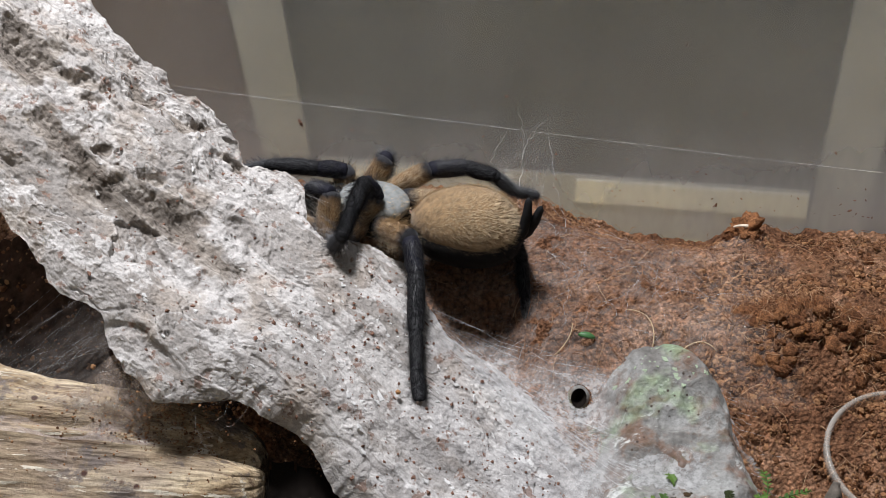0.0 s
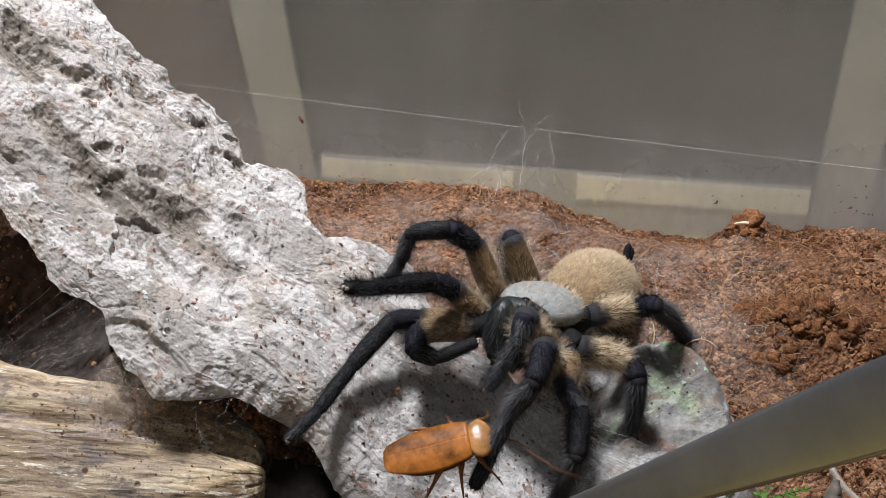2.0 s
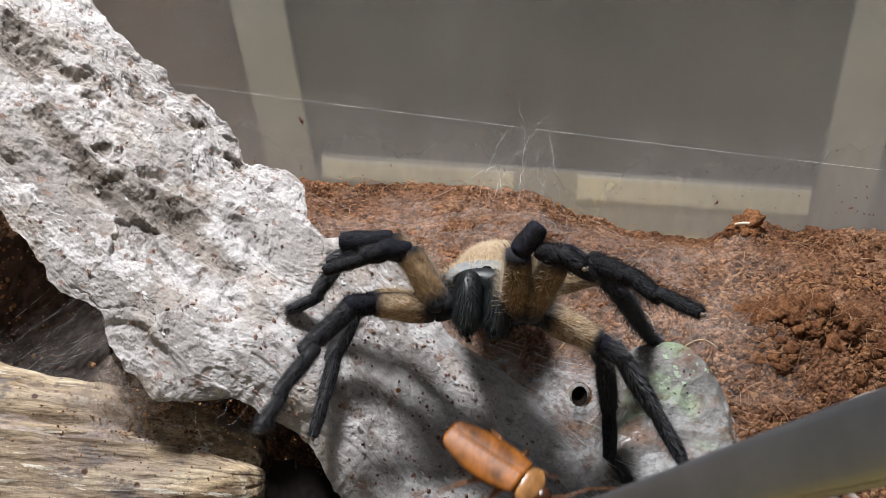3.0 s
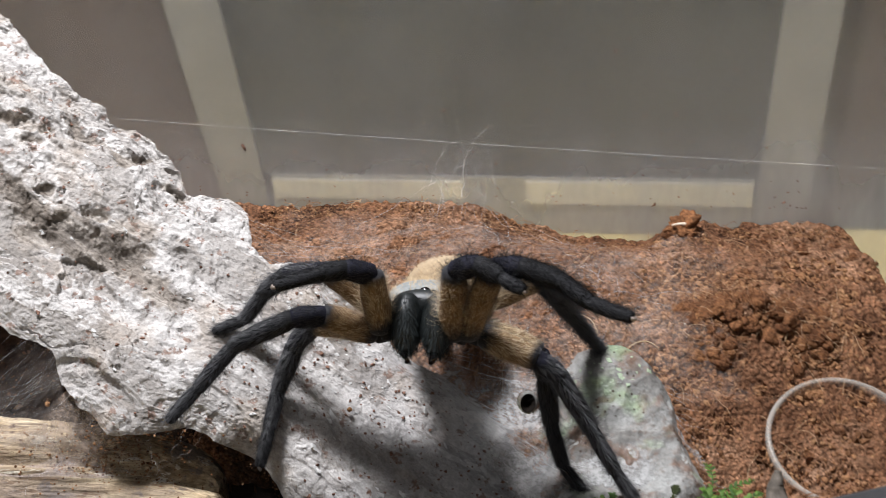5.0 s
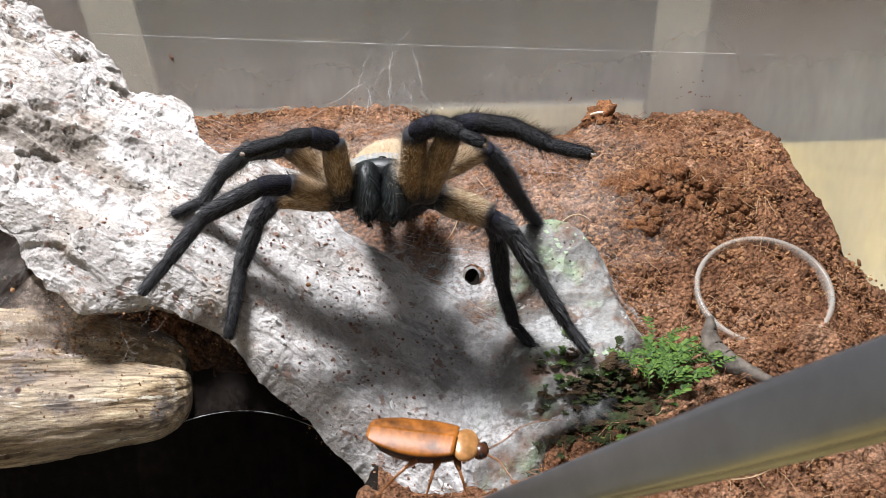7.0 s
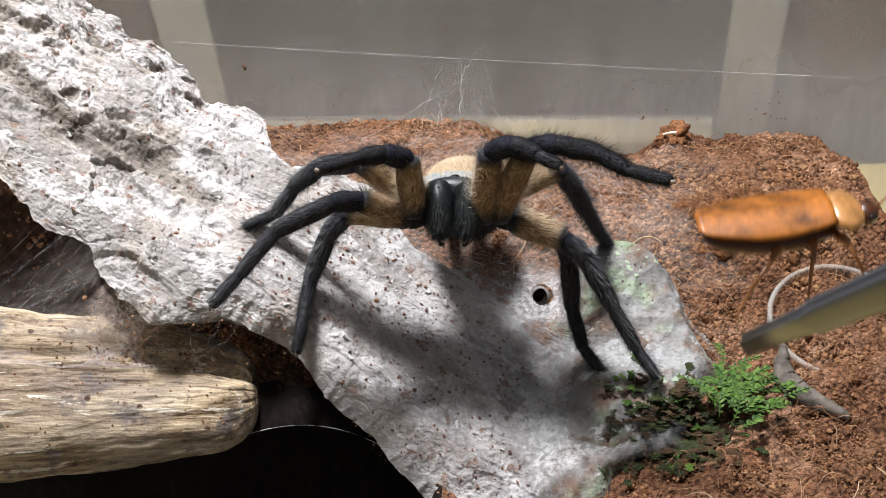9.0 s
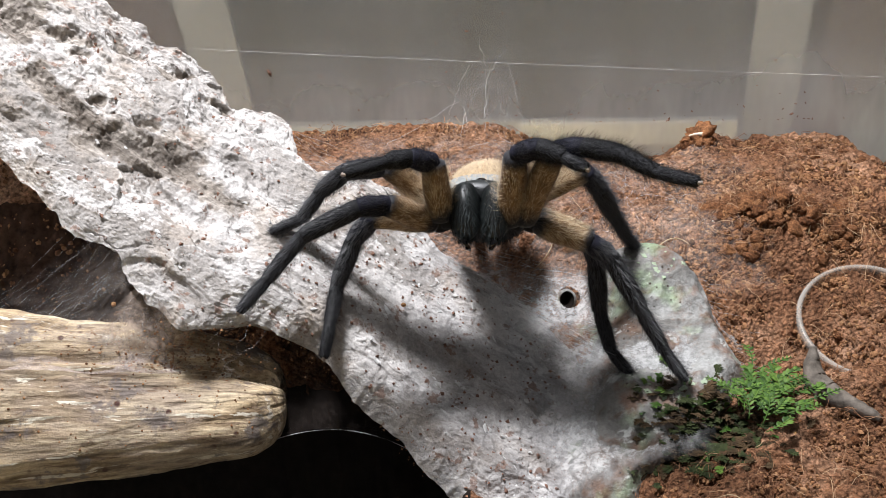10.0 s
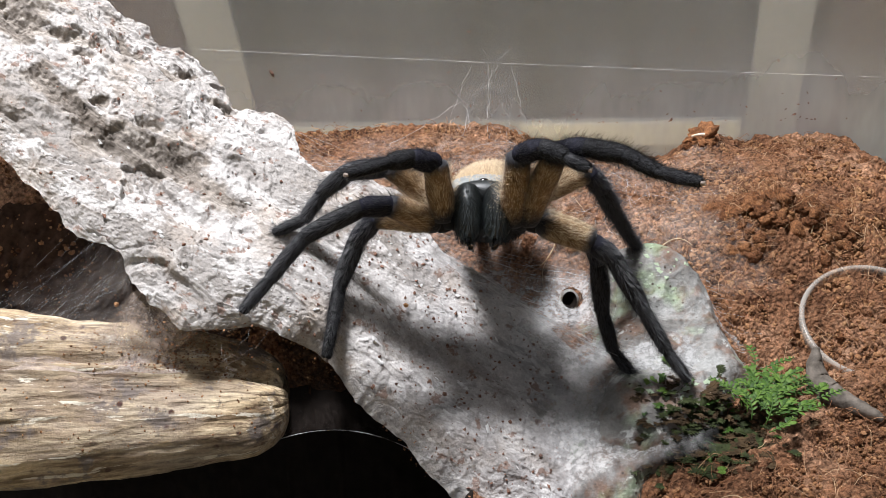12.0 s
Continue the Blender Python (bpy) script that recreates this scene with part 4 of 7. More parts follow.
def build_log():
    nu, na = 420, 260
    s, a = np.meshgrid(np.linspace(0, 1, nu), np.linspace(0, 2 * math.pi, na, endpoint=False), indexing="ij")
    p = log_surface(s.ravel(), a.ravel())
    axis = (LOG_END - LOG_START) / np.linalg.norm(LOG_END - LOG_START)
    verts = list(p) + [LOG_START, LOG_END - axis * 0.012]
    n = nu * na
    faces = [f[::-1] for f in grid_faces(nu, na, True)]
    for j in range(na):
        k = (j + 1) % na
        faces.append((n, j, k))
        faces.append((n + 1, (nu - 1) * na + k, (nu - 1) * na + j))
    me = mesh_of("log", verts, faces, LOG)
    tagged(new("log", me), "thick pale brown log with long grain and dark specks", "log")


# ---- the silk-covered bark beside the driftwood ----


def bark_height(x, y):
    """The silked bark piece: a low crest that falls towards the front and steeply on the far right."""
    z = np.interp(y, [0.168, 0.185, 0.195, 0.205, 0.2115, 0.225, 0.24, 0.250, 0.2585, 0.262, 0.265, 0.272], [-0.056, -0.0465, -0.0405, -0.0340, -0.0300, -0.0295, -0.0260, -0.0205, -0.0172, -0.0185, -0.028, -0.036])
    right = np.interp(y, [0.168, 0.195, 0.21, 0.225, 0.24, 0.252, 0.262, 0.272], [-0.004, 0.010, 0.028, 0.037, 0.033, 0.0285, 0.022, 0.016])
    left = np.interp(y, [0.168, 0.205, 0.225, 0.245, 0.262], [-0.004, 0.002, 0.006, 0.008, 0.010])
    z = z - 0.022 * sstep(-0.001, 0.014, x - right) - 0.016 * sstep(0.003, -0.014, x - left)
    return z + 0.0030 * np.exp(-((x - right + 0.0022) / 0.0028) ** 2 - ((y - 0.249) / 0.009) ** 2)


def build_bark():
    nx, ny = 210, 220
    X, Y = np.meshgrid(np.linspace(-0.024, 0.050, nx), np.linspace(0.168, 0.272, ny), indexing="ij")
    p = np.column_stack([X.ravel(), Y.ravel(), np.zeros(X.size)])
    z = bark_height(p[:, 0], p[:, 1]) + 0.0014 * fbm(p, 0.014, 4, 12) + 0.0007 * ridged(p, 0.006, 4, 15)
    p[:, 2] = z
    low = p - np.array((0, 0, 0.004))
    k = len(p)
    shown = grid_faces(nx, ny)
    faces = shown + [tuple(k + i for i in f[::-1]) for f in shown]
    me = mesh_of("silked_bark", np.vstack([p, low]), faces, BARK)
    bark = tagged(new("silked_bark", me), "grey-green piece of bark under a dense sheet of silk", "bark")
    # pale green crusts of lichen on its crest and front edge
    rng = np.random.default_rng(37)
    shapes = []
    for k in range(6):
        n = 11
        a = np.linspace(0, 2 * math.pi, n, endpoint=False) + rng.normal(0, 0.12, n)
        r = rng.uniform(0.5, 1.1, n)
        rim = [(r[i] * math.cos(a[i]), 0.7 * r[i] * math.sin(a[i])) for i in range(n)]
        verts = [(x, y, -0.35) for x, y in rim] + [(0.85 * x, 0.85 * y, 0.10 + 0.07 * rng.normal()) for x, y in rim] + [(0, 0, 0.16)]
        faces = [(i, (i + 1) % n, n + (i + 1) % n, n + i) for i in range(n)] + [(n + i, n + (i + 1) % n, 2 * n) for i in range(n)]
        shapes.append(mesh_of("lichen", verts, faces, LICHEN, False))
    for i in range(60):
        if i < 38:
            x, y = rng.normal(0.0175, 0.0055), rng.normal(0.2515, 0.0038)
        else:
            x, y = rng.normal(0.0270, 0.0060), rng.normal(0.2130, 0.0020)
        q = np.array(((x, y, 0.0), (x + 0.001, y, 0.0), (x, y + 0.001, 0.0)))
        z = bark_height(q[:, 0], q[:, 1]) + 0.0014 * fbm(q, 0.014, 4, 12) + 0.0007 * ridged(q, 0.006, 4, 15)
        tx, ty = Vector((0.001, 0, z[1] - z[0])).normalized(), Vector((0, 0.001, z[2] - z[0])).normalized()
        nn = tx.cross(ty).normalized()
        size = 0.0005 + 0.0013 * rng.random() ** 2
        ob = new("lichen", shapes[i % 6])
        ob.parent = bark
        ob.matrix_basis = Matrix.Translation((x, y, z[0])) @ Matrix((tx, nn.cross(tx), nn)).transposed().to_4x4() @ Matrix.Rotation(rng.uniform(0, 6), 4, "Z") @ Matrix.Diagonal((size, size, 0.7 * size, 1))


# ---- silk ----


def patch_web(name, corners, sag, material, label, seed, nu=60, nv=60, hole=None):
    """A sheet of silk between four corners, sagging and torn at its edges."""
    a, b, c, d = [np.array(q, float) for q in corners]
    S, T = np.meshgrid(np.linspace(0, 1, nu), np.linspace(0, 1, nv), indexing="ij")
    s, t = S.ravel()[:, None], T.ravel()[:, None]
    p = (1 - s) * (1 - t) * a + s * (1 - t) * b + s * t * c + (1 - s) * t * d
    p = p + (4 * s * (1 - s) * 0.5 + 4 * t * (1 - t) * 0.5) * np.array(sag)
    p = p + 0.0009 * fbm(p, 0.012, 3, seed)[:, None] * np.array((0.3, -0.5, 0.8))
    keep = np.ones(len(p), bool)
    if hole is not None:
        way = np.array((0.06, -0.79, 0.61))
        off = p - np.array(hole[0])
        off = off - (off @ way)[:, None] * way
        keep = np.linalg.norm(off, axis=1) > hole[1]
    faces = [f for f in grid_faces(nu, nv) if all(keep[i] for i in f)]
    me = mesh_of(name, p, faces, material)
    edge = np.minimum(np.minimum(s, 1 - s), np.minimum(t, 1 - t))[:, 0] + 0.06 * fbm(p, 0.006, 3, seed + 50)
    me.attributes.new("fade", "FLOAT", "POINT").data.foreach_set("value", sstep(0.0, 0.24, edge))
    ob = tagged(new(name, me), label, "spider web", kind="stuff")
    return ob


def bridge_web(name, top, foot, material, label, seed, hole=0.0, waist=0.0):
    """A sheet of silk between two edge lines, with a tear where hole is above 0, drawn in at its middle by waist."""
    n, m = len(top), 36
    t = np.linspace(0, 1, m)[None, :, None]
    p = (top[:, None] * (1 - t) + foot[:, None] * t).reshape(-1, 3)
    S, T = np.meshgrid(np.linspace(0, 1, n), np.linspace(0, 1, m), indexing="ij")
    s, t = S.ravel(), T.ravel()
    p = p + (0.0012 * fbm(p, 0.010, 4, seed) - 0.0015 * 4 * t * (1 - t))[:, None] * np.array((0.1, -0.4, 0.9))
    p[:, 0] += waist * 4 * t * (1 - t) * (1 - s)
    me = mesh_of(name, p, grid_faces(n, m), material)
    fade = sstep(-0.02, 0.10, np.minimum(s, 1 - s) + 0.05 * fbm(p, 0.005, 3, seed + 9))
    if waist:
        fade = sstep(0.0, 0.45, s + 0.12 * fbm(p, 0.006, 3, seed + 9)) * sstep(1.0, 0.75, s) * (0.45 + 0.55 * np.abs(2 * t - 1) ** 1.5)
    if hole:
        r = np.hypot((s - 0.86) / 0.20, (t - 0.42) / 0.50) + 0.25 * fbm(p, 0.006, 3, seed + 19)
        fade = fade * sstep(0.75, 1.1, r) * sstep(1.02, 0.85, t + 0.15 * fbm(p, 0.006, 3, seed + 29))
    me.attributes.new("fade", "FLOAT", "POINT").data.foreach_set("value", fade)
    run = np.column_stack([20 * s + 1.5 * fbm(p, 0.012, 2, seed + 70), 1.6 * t, np.zeros(len(s))])
    me.attributes.new("run", "FLOAT_VECTOR", "POINT").data.foreach_set("vector", run.ravel())
    return tagged(new(name, me), label, "spider web", kind="stuff")


def strand(a, b, sag, r, rng, n=9, kink=0.0004):
    a, b = Vector(a), Vector(b)
    path = []
    for i in range(n):
        s = i / (n - 1)
        w = 4 * s * (1 - s)
        path.append(a.lerp(b, s) + Vector(sag) * w + Vector(rng.normal(0, kink, 3)) * w)
    return tube(path, r, 4, False)


def soil_at(x, y, up=0.0):
    return (x, y, float(soil_height(x, y)) + up)


def build_silk():
    rng = np.random.default_rng(23)
    lo = lambda u: wood_edges(np.array([float(u)]))[0][0]
    hi = lambda u: wood_edges(np.array([float(u)]))[1][0]
    w = lambda u, v, h=0.0: tuple(on_wood(u, v, h))
    # a smoky curtain of silk from the slab's near edge to the log, drawn out in threads
    n = 70
    uu, q = np.linspace(-42, -6, n), np.linspace(0, 1, n)
    top = np.array([on_wood(u, lo(u) + 2.0, -2.5) for u in uu])
    foot = log_surface(0.47 + 0.29 * q, 1.95 - 0.45 * q) + np.array((0, 0, 0.0005))
    foot[:, 0] -= 0.010 * (1 - q) ** 2
    for k in range(2):
        bridge_web("web_curtain", top + np.array((0, 0.003 * k, 0)), foot + np.array((0.004, 0.002, 0)) * k, WEB_LEFT, "smoky torn curtain of silk from driftwood to log", 3 + 40 * k, 0.0, 0.0035)
    # torn, dirty silk that bridges the gap from the slab's near edge to the log and hangs in an arc over the burrow,
    # tinted near-black as painted shade
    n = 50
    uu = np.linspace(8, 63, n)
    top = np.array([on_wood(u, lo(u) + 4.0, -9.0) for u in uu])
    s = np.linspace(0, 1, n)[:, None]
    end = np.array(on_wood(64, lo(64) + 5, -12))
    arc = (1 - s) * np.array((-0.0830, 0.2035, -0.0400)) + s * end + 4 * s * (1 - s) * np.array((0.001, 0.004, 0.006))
    bridge_web("web_sheet", top, arc, WEB_SHADED, "dirty silk in an arc over the burrow, shade put into its tint", 5)
    v, f = tube([tuple(q) for q in arc[::3]], 0.00007, 6)
    tagged(new("silk_hem", mesh_of("silk_hem", v, f, SILK)), "fine white silk hem along the burrow mouth", "silk thread")
    uu = np.linspace(-24, 0, n)
    top = np.array([on_wood(u, lo(u) + 1.5, -2.0) for u in uu])
    foot = log_surface(np.linspace(0.64, 0.86, n), np.linspace(1.75, 1.35, n)) + np.array((0, 0, 0.0006))
    bridge_web("web_sheet", top, foot, WEB_DIRT, "brown dirty silk bridging driftwood and log", 15, 0.5)
    patch_web("web_sheet", (w(26, hi(26) - 1, -1), w(84, 6, 0.5), (0.006, 0.205, -0.0330), (0.010, 0.2585, -0.0205)), (0, 0, -0.0035), WEB, "thick white funnel of silk between driftwood and bark", 7, 140, 140, ((-0.0042, 0.2500, -0.0268), 0.0028))
    patch_web("web_sheet", (w(70, 0, 0.8), (-0.012, 0.183, -0.044), (0.024, 0.196, -0.0345), (0.012, 0.228, -0.0275)), (0, 0, -0.001), WEB, "cloudy sheet of silk over the soil beside driftwood", 9)
    patch_web("web_sheet", (w(-20, 26, 0), w(-6, 22, 0), soil_at(-0.052, 0.285, 0.002), soil_at(-0.068, 0.298, 0.003)), (0, 0, -0.002), WEB_THIN, "thin veil of silk from driftwood to soil", 11)
    patch_web("web_sheet", ((0.0270, 0.2560, -0.0178), (0.0350, 0.2350, -0.0270), (0.0440, 0.2270, -0.0335), (0.0360, 0.2530, -0.0280)), (0, 0, -0.0015), WEB_MID, "taut sheet of silk from the bark's crest to the moss", 27)
    patch_web("web_sheet", ((-0.004, 0.2330, -0.0270), (0.0330, 0.2400, -0.0250), (0.0290, 0.1960, -0.0370), (-0.012, 0.1960, -0.0400)), (0, 0, 0.001), WEB_MID, "cloudy silk over the front of the bark", 29)
    # a pinkish film of silk over the log's upper side
    q = np.linspace(0.25, 0.86, 60)
    bridge_web("web_film", log_surface(q, np.full(60, 1.80)) + np.array((0, 0, 0.0010)), log_surface(q, np.full(60, 1.22)) + np.array((0, -0.0004, 0.0012)), WEB_FILM, "thin pinkish film of silk lying over the log", 61)
    # a veil over the soil
    nx, ny = 90, 60
    X, Y = np.meshgrid(np.linspace(-0.085, 0.055, nx), np.linspace(0.246, 0.322, ny), indexing="ij")
    z = soil_height(X.ravel(), Y.ravel()) + 0.0016
    p = np.column_stack([X.ravel(), Y.ravel(), z])
    p[:, 2] += 0.0009 * fbm(p, 0.016, 3, 77)
    me = mesh_of("web_veil", p, grid_faces(nx, ny), WEB_THIN)
    edge = 1 - np.maximum(np.abs((p[:, 0] + 0.015) / 0.070), np.abs((p[:, 1] - 0.284) / 0.038)) + 0.10 * fbm(p, 0.012, 3, 91)
    me.attributes.new("fade", "FLOAT", "POINT").data.foreach_set("value", sstep(0.0, 0.4, edge))
    tagged(new("web_veil", me), "fine pale veil of silk over the soil", "spider web", kind="stuff")
    # one long thread along the back wall
    v, f = strand((-0.1340, 0.3250, 0.0200), (0.1000, 0.3250, 0.0056), (0, 0, -0.0006), 0.00005, rng, 24, 0.00003)
    tagged(new("silk_thread", mesh_of("silk_thread", v, f, SILK)), "single pale silk thread stretched along the back wall", "silk thread")
    # loose strands
    store = ([], [])
    for i in range(24):
        k = 0.42 + 0.58 * rng.random()
        u = -62 + 44 * k + rng.normal(0, 2.5)
        a = w(u, lo(u) + rng.uniform(0, 4), rng.uniform(-5, 0))
        b = log_surface(np.array([float(np.clip(0.27 + 0.40 * k + rng.normal(0, 0.05), 0.15, 0.8))]), np.array([rng.normal(1.75, 0.2)]))[0]
        add_to(store, *strand(a, b, (rng.normal(0, 0.0015), 0.002, -0.004 * (1 - k)), rng.uniform(0.000006, 0.000013), rng, 9, 0.0004))
    for i in range(12):
        u = rng.uniform(-25, 12)
        a = w(u, lo(u) + 1, -1)
        b = log_surface(np.array([rng.uniform(0.6, 0.93)]), np.array([rng.normal(1.1, 0.25)]))[0] + np.array((0, 0, 0.0006))
        add_to(store, *strand(a, b, (rng.normal(0, 0.002), 0, -0.001), rng.uniform(0.000008, 0.000022), rng, 12, 0.0009))
    for i in range(110):
        u = rng.uniform(20, 85)
        a = w(u, hi(u) - rng.uniform(0, 6), 0.5)
        b = (rng.uniform(-0.006, 0.016), rng.uniform(0.215, 0.262), rng.uniform(-0.030, -0.022))
        mouth, way = Vector((-0.0042, 0.2500, -0.0268)), Vector((0.06, -0.79, 0.61))
        line = [Vector(a).lerp(Vector(b), k / 20) + Vector((0, 0, -0.008 * k / 20 * (1 - k / 20))) - mouth for k in range(21)]
        if min((q - way * q.dot(way)).length for q in line) > 0.0042:
            add_to(store, *strand(a, b, (rng.normal(0, 0.0006), rng.normal(0, 0.0006), -0.002), rng.uniform(0.00002, 0.00004), rng))
    for i in range(26):
        u = rng.uniform(-26, 4)
        a = w(u, hi(u) - 1, 0)
        x, y = rng.uniform(-0.075, -0.045), rng.uniform(0.275, 0.30)
        add_to(store, *strand(a, soil_at(x, y, 0.001), (0, 0, -0.001), 0.00003, rng))
    for i in range(11):
        x = rng.normal(-0.030, 0.010)
        y = rng.uniform(0.306, 0.322)
        top = (-0.0265 + rng.normal(0, 0.004), 0.3262, rng.uniform(0.0, 0.016)) if i < 7 else (x + rng.normal(0, 0.002), 0.3265, rng.uniform(-0.005, 0.006))
        add_to(store, *strand(soil_at(x, y), top, (rng.normal(0, 0.003), 0, -0.002), rng.uniform(0.00002, 0.00005), rng, 12, 0.0006))
    for a, b, r in (((-0.0275, 0.318, -0.0110), (-0.0270, 0.3262, 0.0060), 0.00010), ((-0.0270, 0.3262, 0.0060), (-0.0200, 0.3266, 0.0170), 0.00008), ((-0.0270, 0.3262, 0.0060), (-0.0300, 0.3266, 0.0240), 0.00006), ((-0.0360, 0.318, -0.0105), (-0.0340, 0.3264, 0.0020), 0.00008), ((-0.0340, 0.318, -0.0105), (-0.0290, 0.3264, 0.0050), 0.00006)):
        add_to(store, *strand(a, b, (rng.normal(0, 0.0008), 0, 0), r, rng, 12, 0.0003))
    for i in range(60):
        x, y = rng.uniform(-0.03, 0.03), rng.uniform(0.255, 0.315)
        a, n = rng.uniform(0, 6.28), rng.uniform(0.006, 0.02)
        add_to(store, *strand(soil_at(x, y, 0.0018), soil_at(x + n * math.cos(a), y + n * math.sin(a), 0.0018), (rng.normal(0, 0.002), rng.normal(0, 0.002), 0.0008), 0.00003, rng))
    for i in range(30):
        y = rng.uniform(0.215, 0.255)
        x = float(np.interp(y, [0.21, 0.225, 0.24, 0.252], [0.034, 0.037, 0.033, 0.0285]))
        add_to(store, *strand((x - 0.003, y, float(bark_height(x - 0.003, y))), soil_at(x + rng.uniform(0.004, 0.014), y - rng.uniform(0, 0.01), 0.001), (0, 0, -0.001), 0.00003, rng))
    tagged(new("silk_strands", mesh_of("silk_strands", store[0], store[1], SILK)), "loose white silk strands between wood, bark, soil and wall", "silk strands", kind="stuff")
    # the wisps on the back wall
    patch_web("web_wisp", ((-0.046, 0.320, -0.0085), (-0.014, 0.320, -0.0100), (-0.019, 0.3268, 0.012), (-0.028, 0.3268, 0.017)), (0, 0, 0), WEB_WISP, "faint upright wisp of silk against the back wall", 13, 40, 40)


def build_funnel():
    """A small round mouth in the silk, dark inside."""
    t = thing("web_funnel", "small round mouth of a silk funnel, dark inside", "spider web", (-0.0042, 0.2503, -0.0274))
    t.rotation_euler = (radians(50), radians(8), 0)
    n, rows = 28, ((0.0028, -0.0024), (0.0024, -0.0017), (0.0021, -0.0014), (0.00185, -0.0015), (0.0018, -0.0024), (0.0017, -0.0050))
    p = [(r * math.cos(2 * math.pi * k / n) * (1 + 0.08 * math.sin(3 * 2 * math.pi * k / n)), 1.25 * r * math.sin(2 * math.pi * k / n), z) for r, z in rows for k in range(n)]
    me = mesh_of("rim", p, grid_faces(len(rows), n, True), BARK)
    ob = new("rim", me)
    ob.parent = t
    p = [(r * math.cos(2 * math.pi * k / n), 1.25 * r * math.sin(2 * math.pi * k / n), z) for r, z in ((0.0020, -0.0004), (0.0017, -0.0012), (0.0006, -0.0030)) for k in range(n)]
    # a shallow cup; its black colour stands in for the shade of a deep hole
    ob = new("throat", mesh_of("throat", p, grid_faces(3, n, True) + [tuple(range(2 * n, 3 * n))], HOLLOW_SHADE))
    ob.parent = t
    ob["label"] = "shallow throat of the funnel, coloured black as shade"


def build_frass():
    """Red-brown droppings and soil bits that lie on the driftwood, most of them on its lower end."""
    rng = np.random.default_rng(31)
    base = [(1, 0, 0), (-1, 0, 0), (0, 1, 0), (0, -1, 0), (0, 0, 1), (0, 0, -1)]
    tri = [(0, 2, 4), (2, 1, 4), (1, 3, 4), (3, 0, 4), (2, 0, 5), (1, 2, 5), (3, 1, 5), (0, 3, 5)]
    n = 640
    u, c = np.where(np.arange(n) < 150, rng.uniform(-80, 10, n), rng.uniform(0, 92, n)), rng.uniform(-0.93, 0.9, n)
    v, p, h = wood_top(u, c)
    verts, faces = [], []
    for i in range(n):
        r = 0.00018 + 0.00045 * rng.random() ** 2.2
        at = on_wood(u[i], v[i], h[i] + 60 * r)
        k = len(verts)
        rot = Euler(rng.uniform(0, 6.3, 3)).to_matrix()
        s = rng.uniform(0.7, 1.5, 3)
        for b in base:
            verts.append(tuple(at + rot @ Vector(np.array(b) * s * r * rng.uniform(0.6, 1.3))))
        faces.extend((k + a, k + b, k + d) for a, b, d in tri)
    tagged(new("frass_bits", mesh_of("frass_bits", verts, faces, BITS, False)), "small dark brown bits of dirt lying on the driftwood", "dirt bits", kind="stuff")


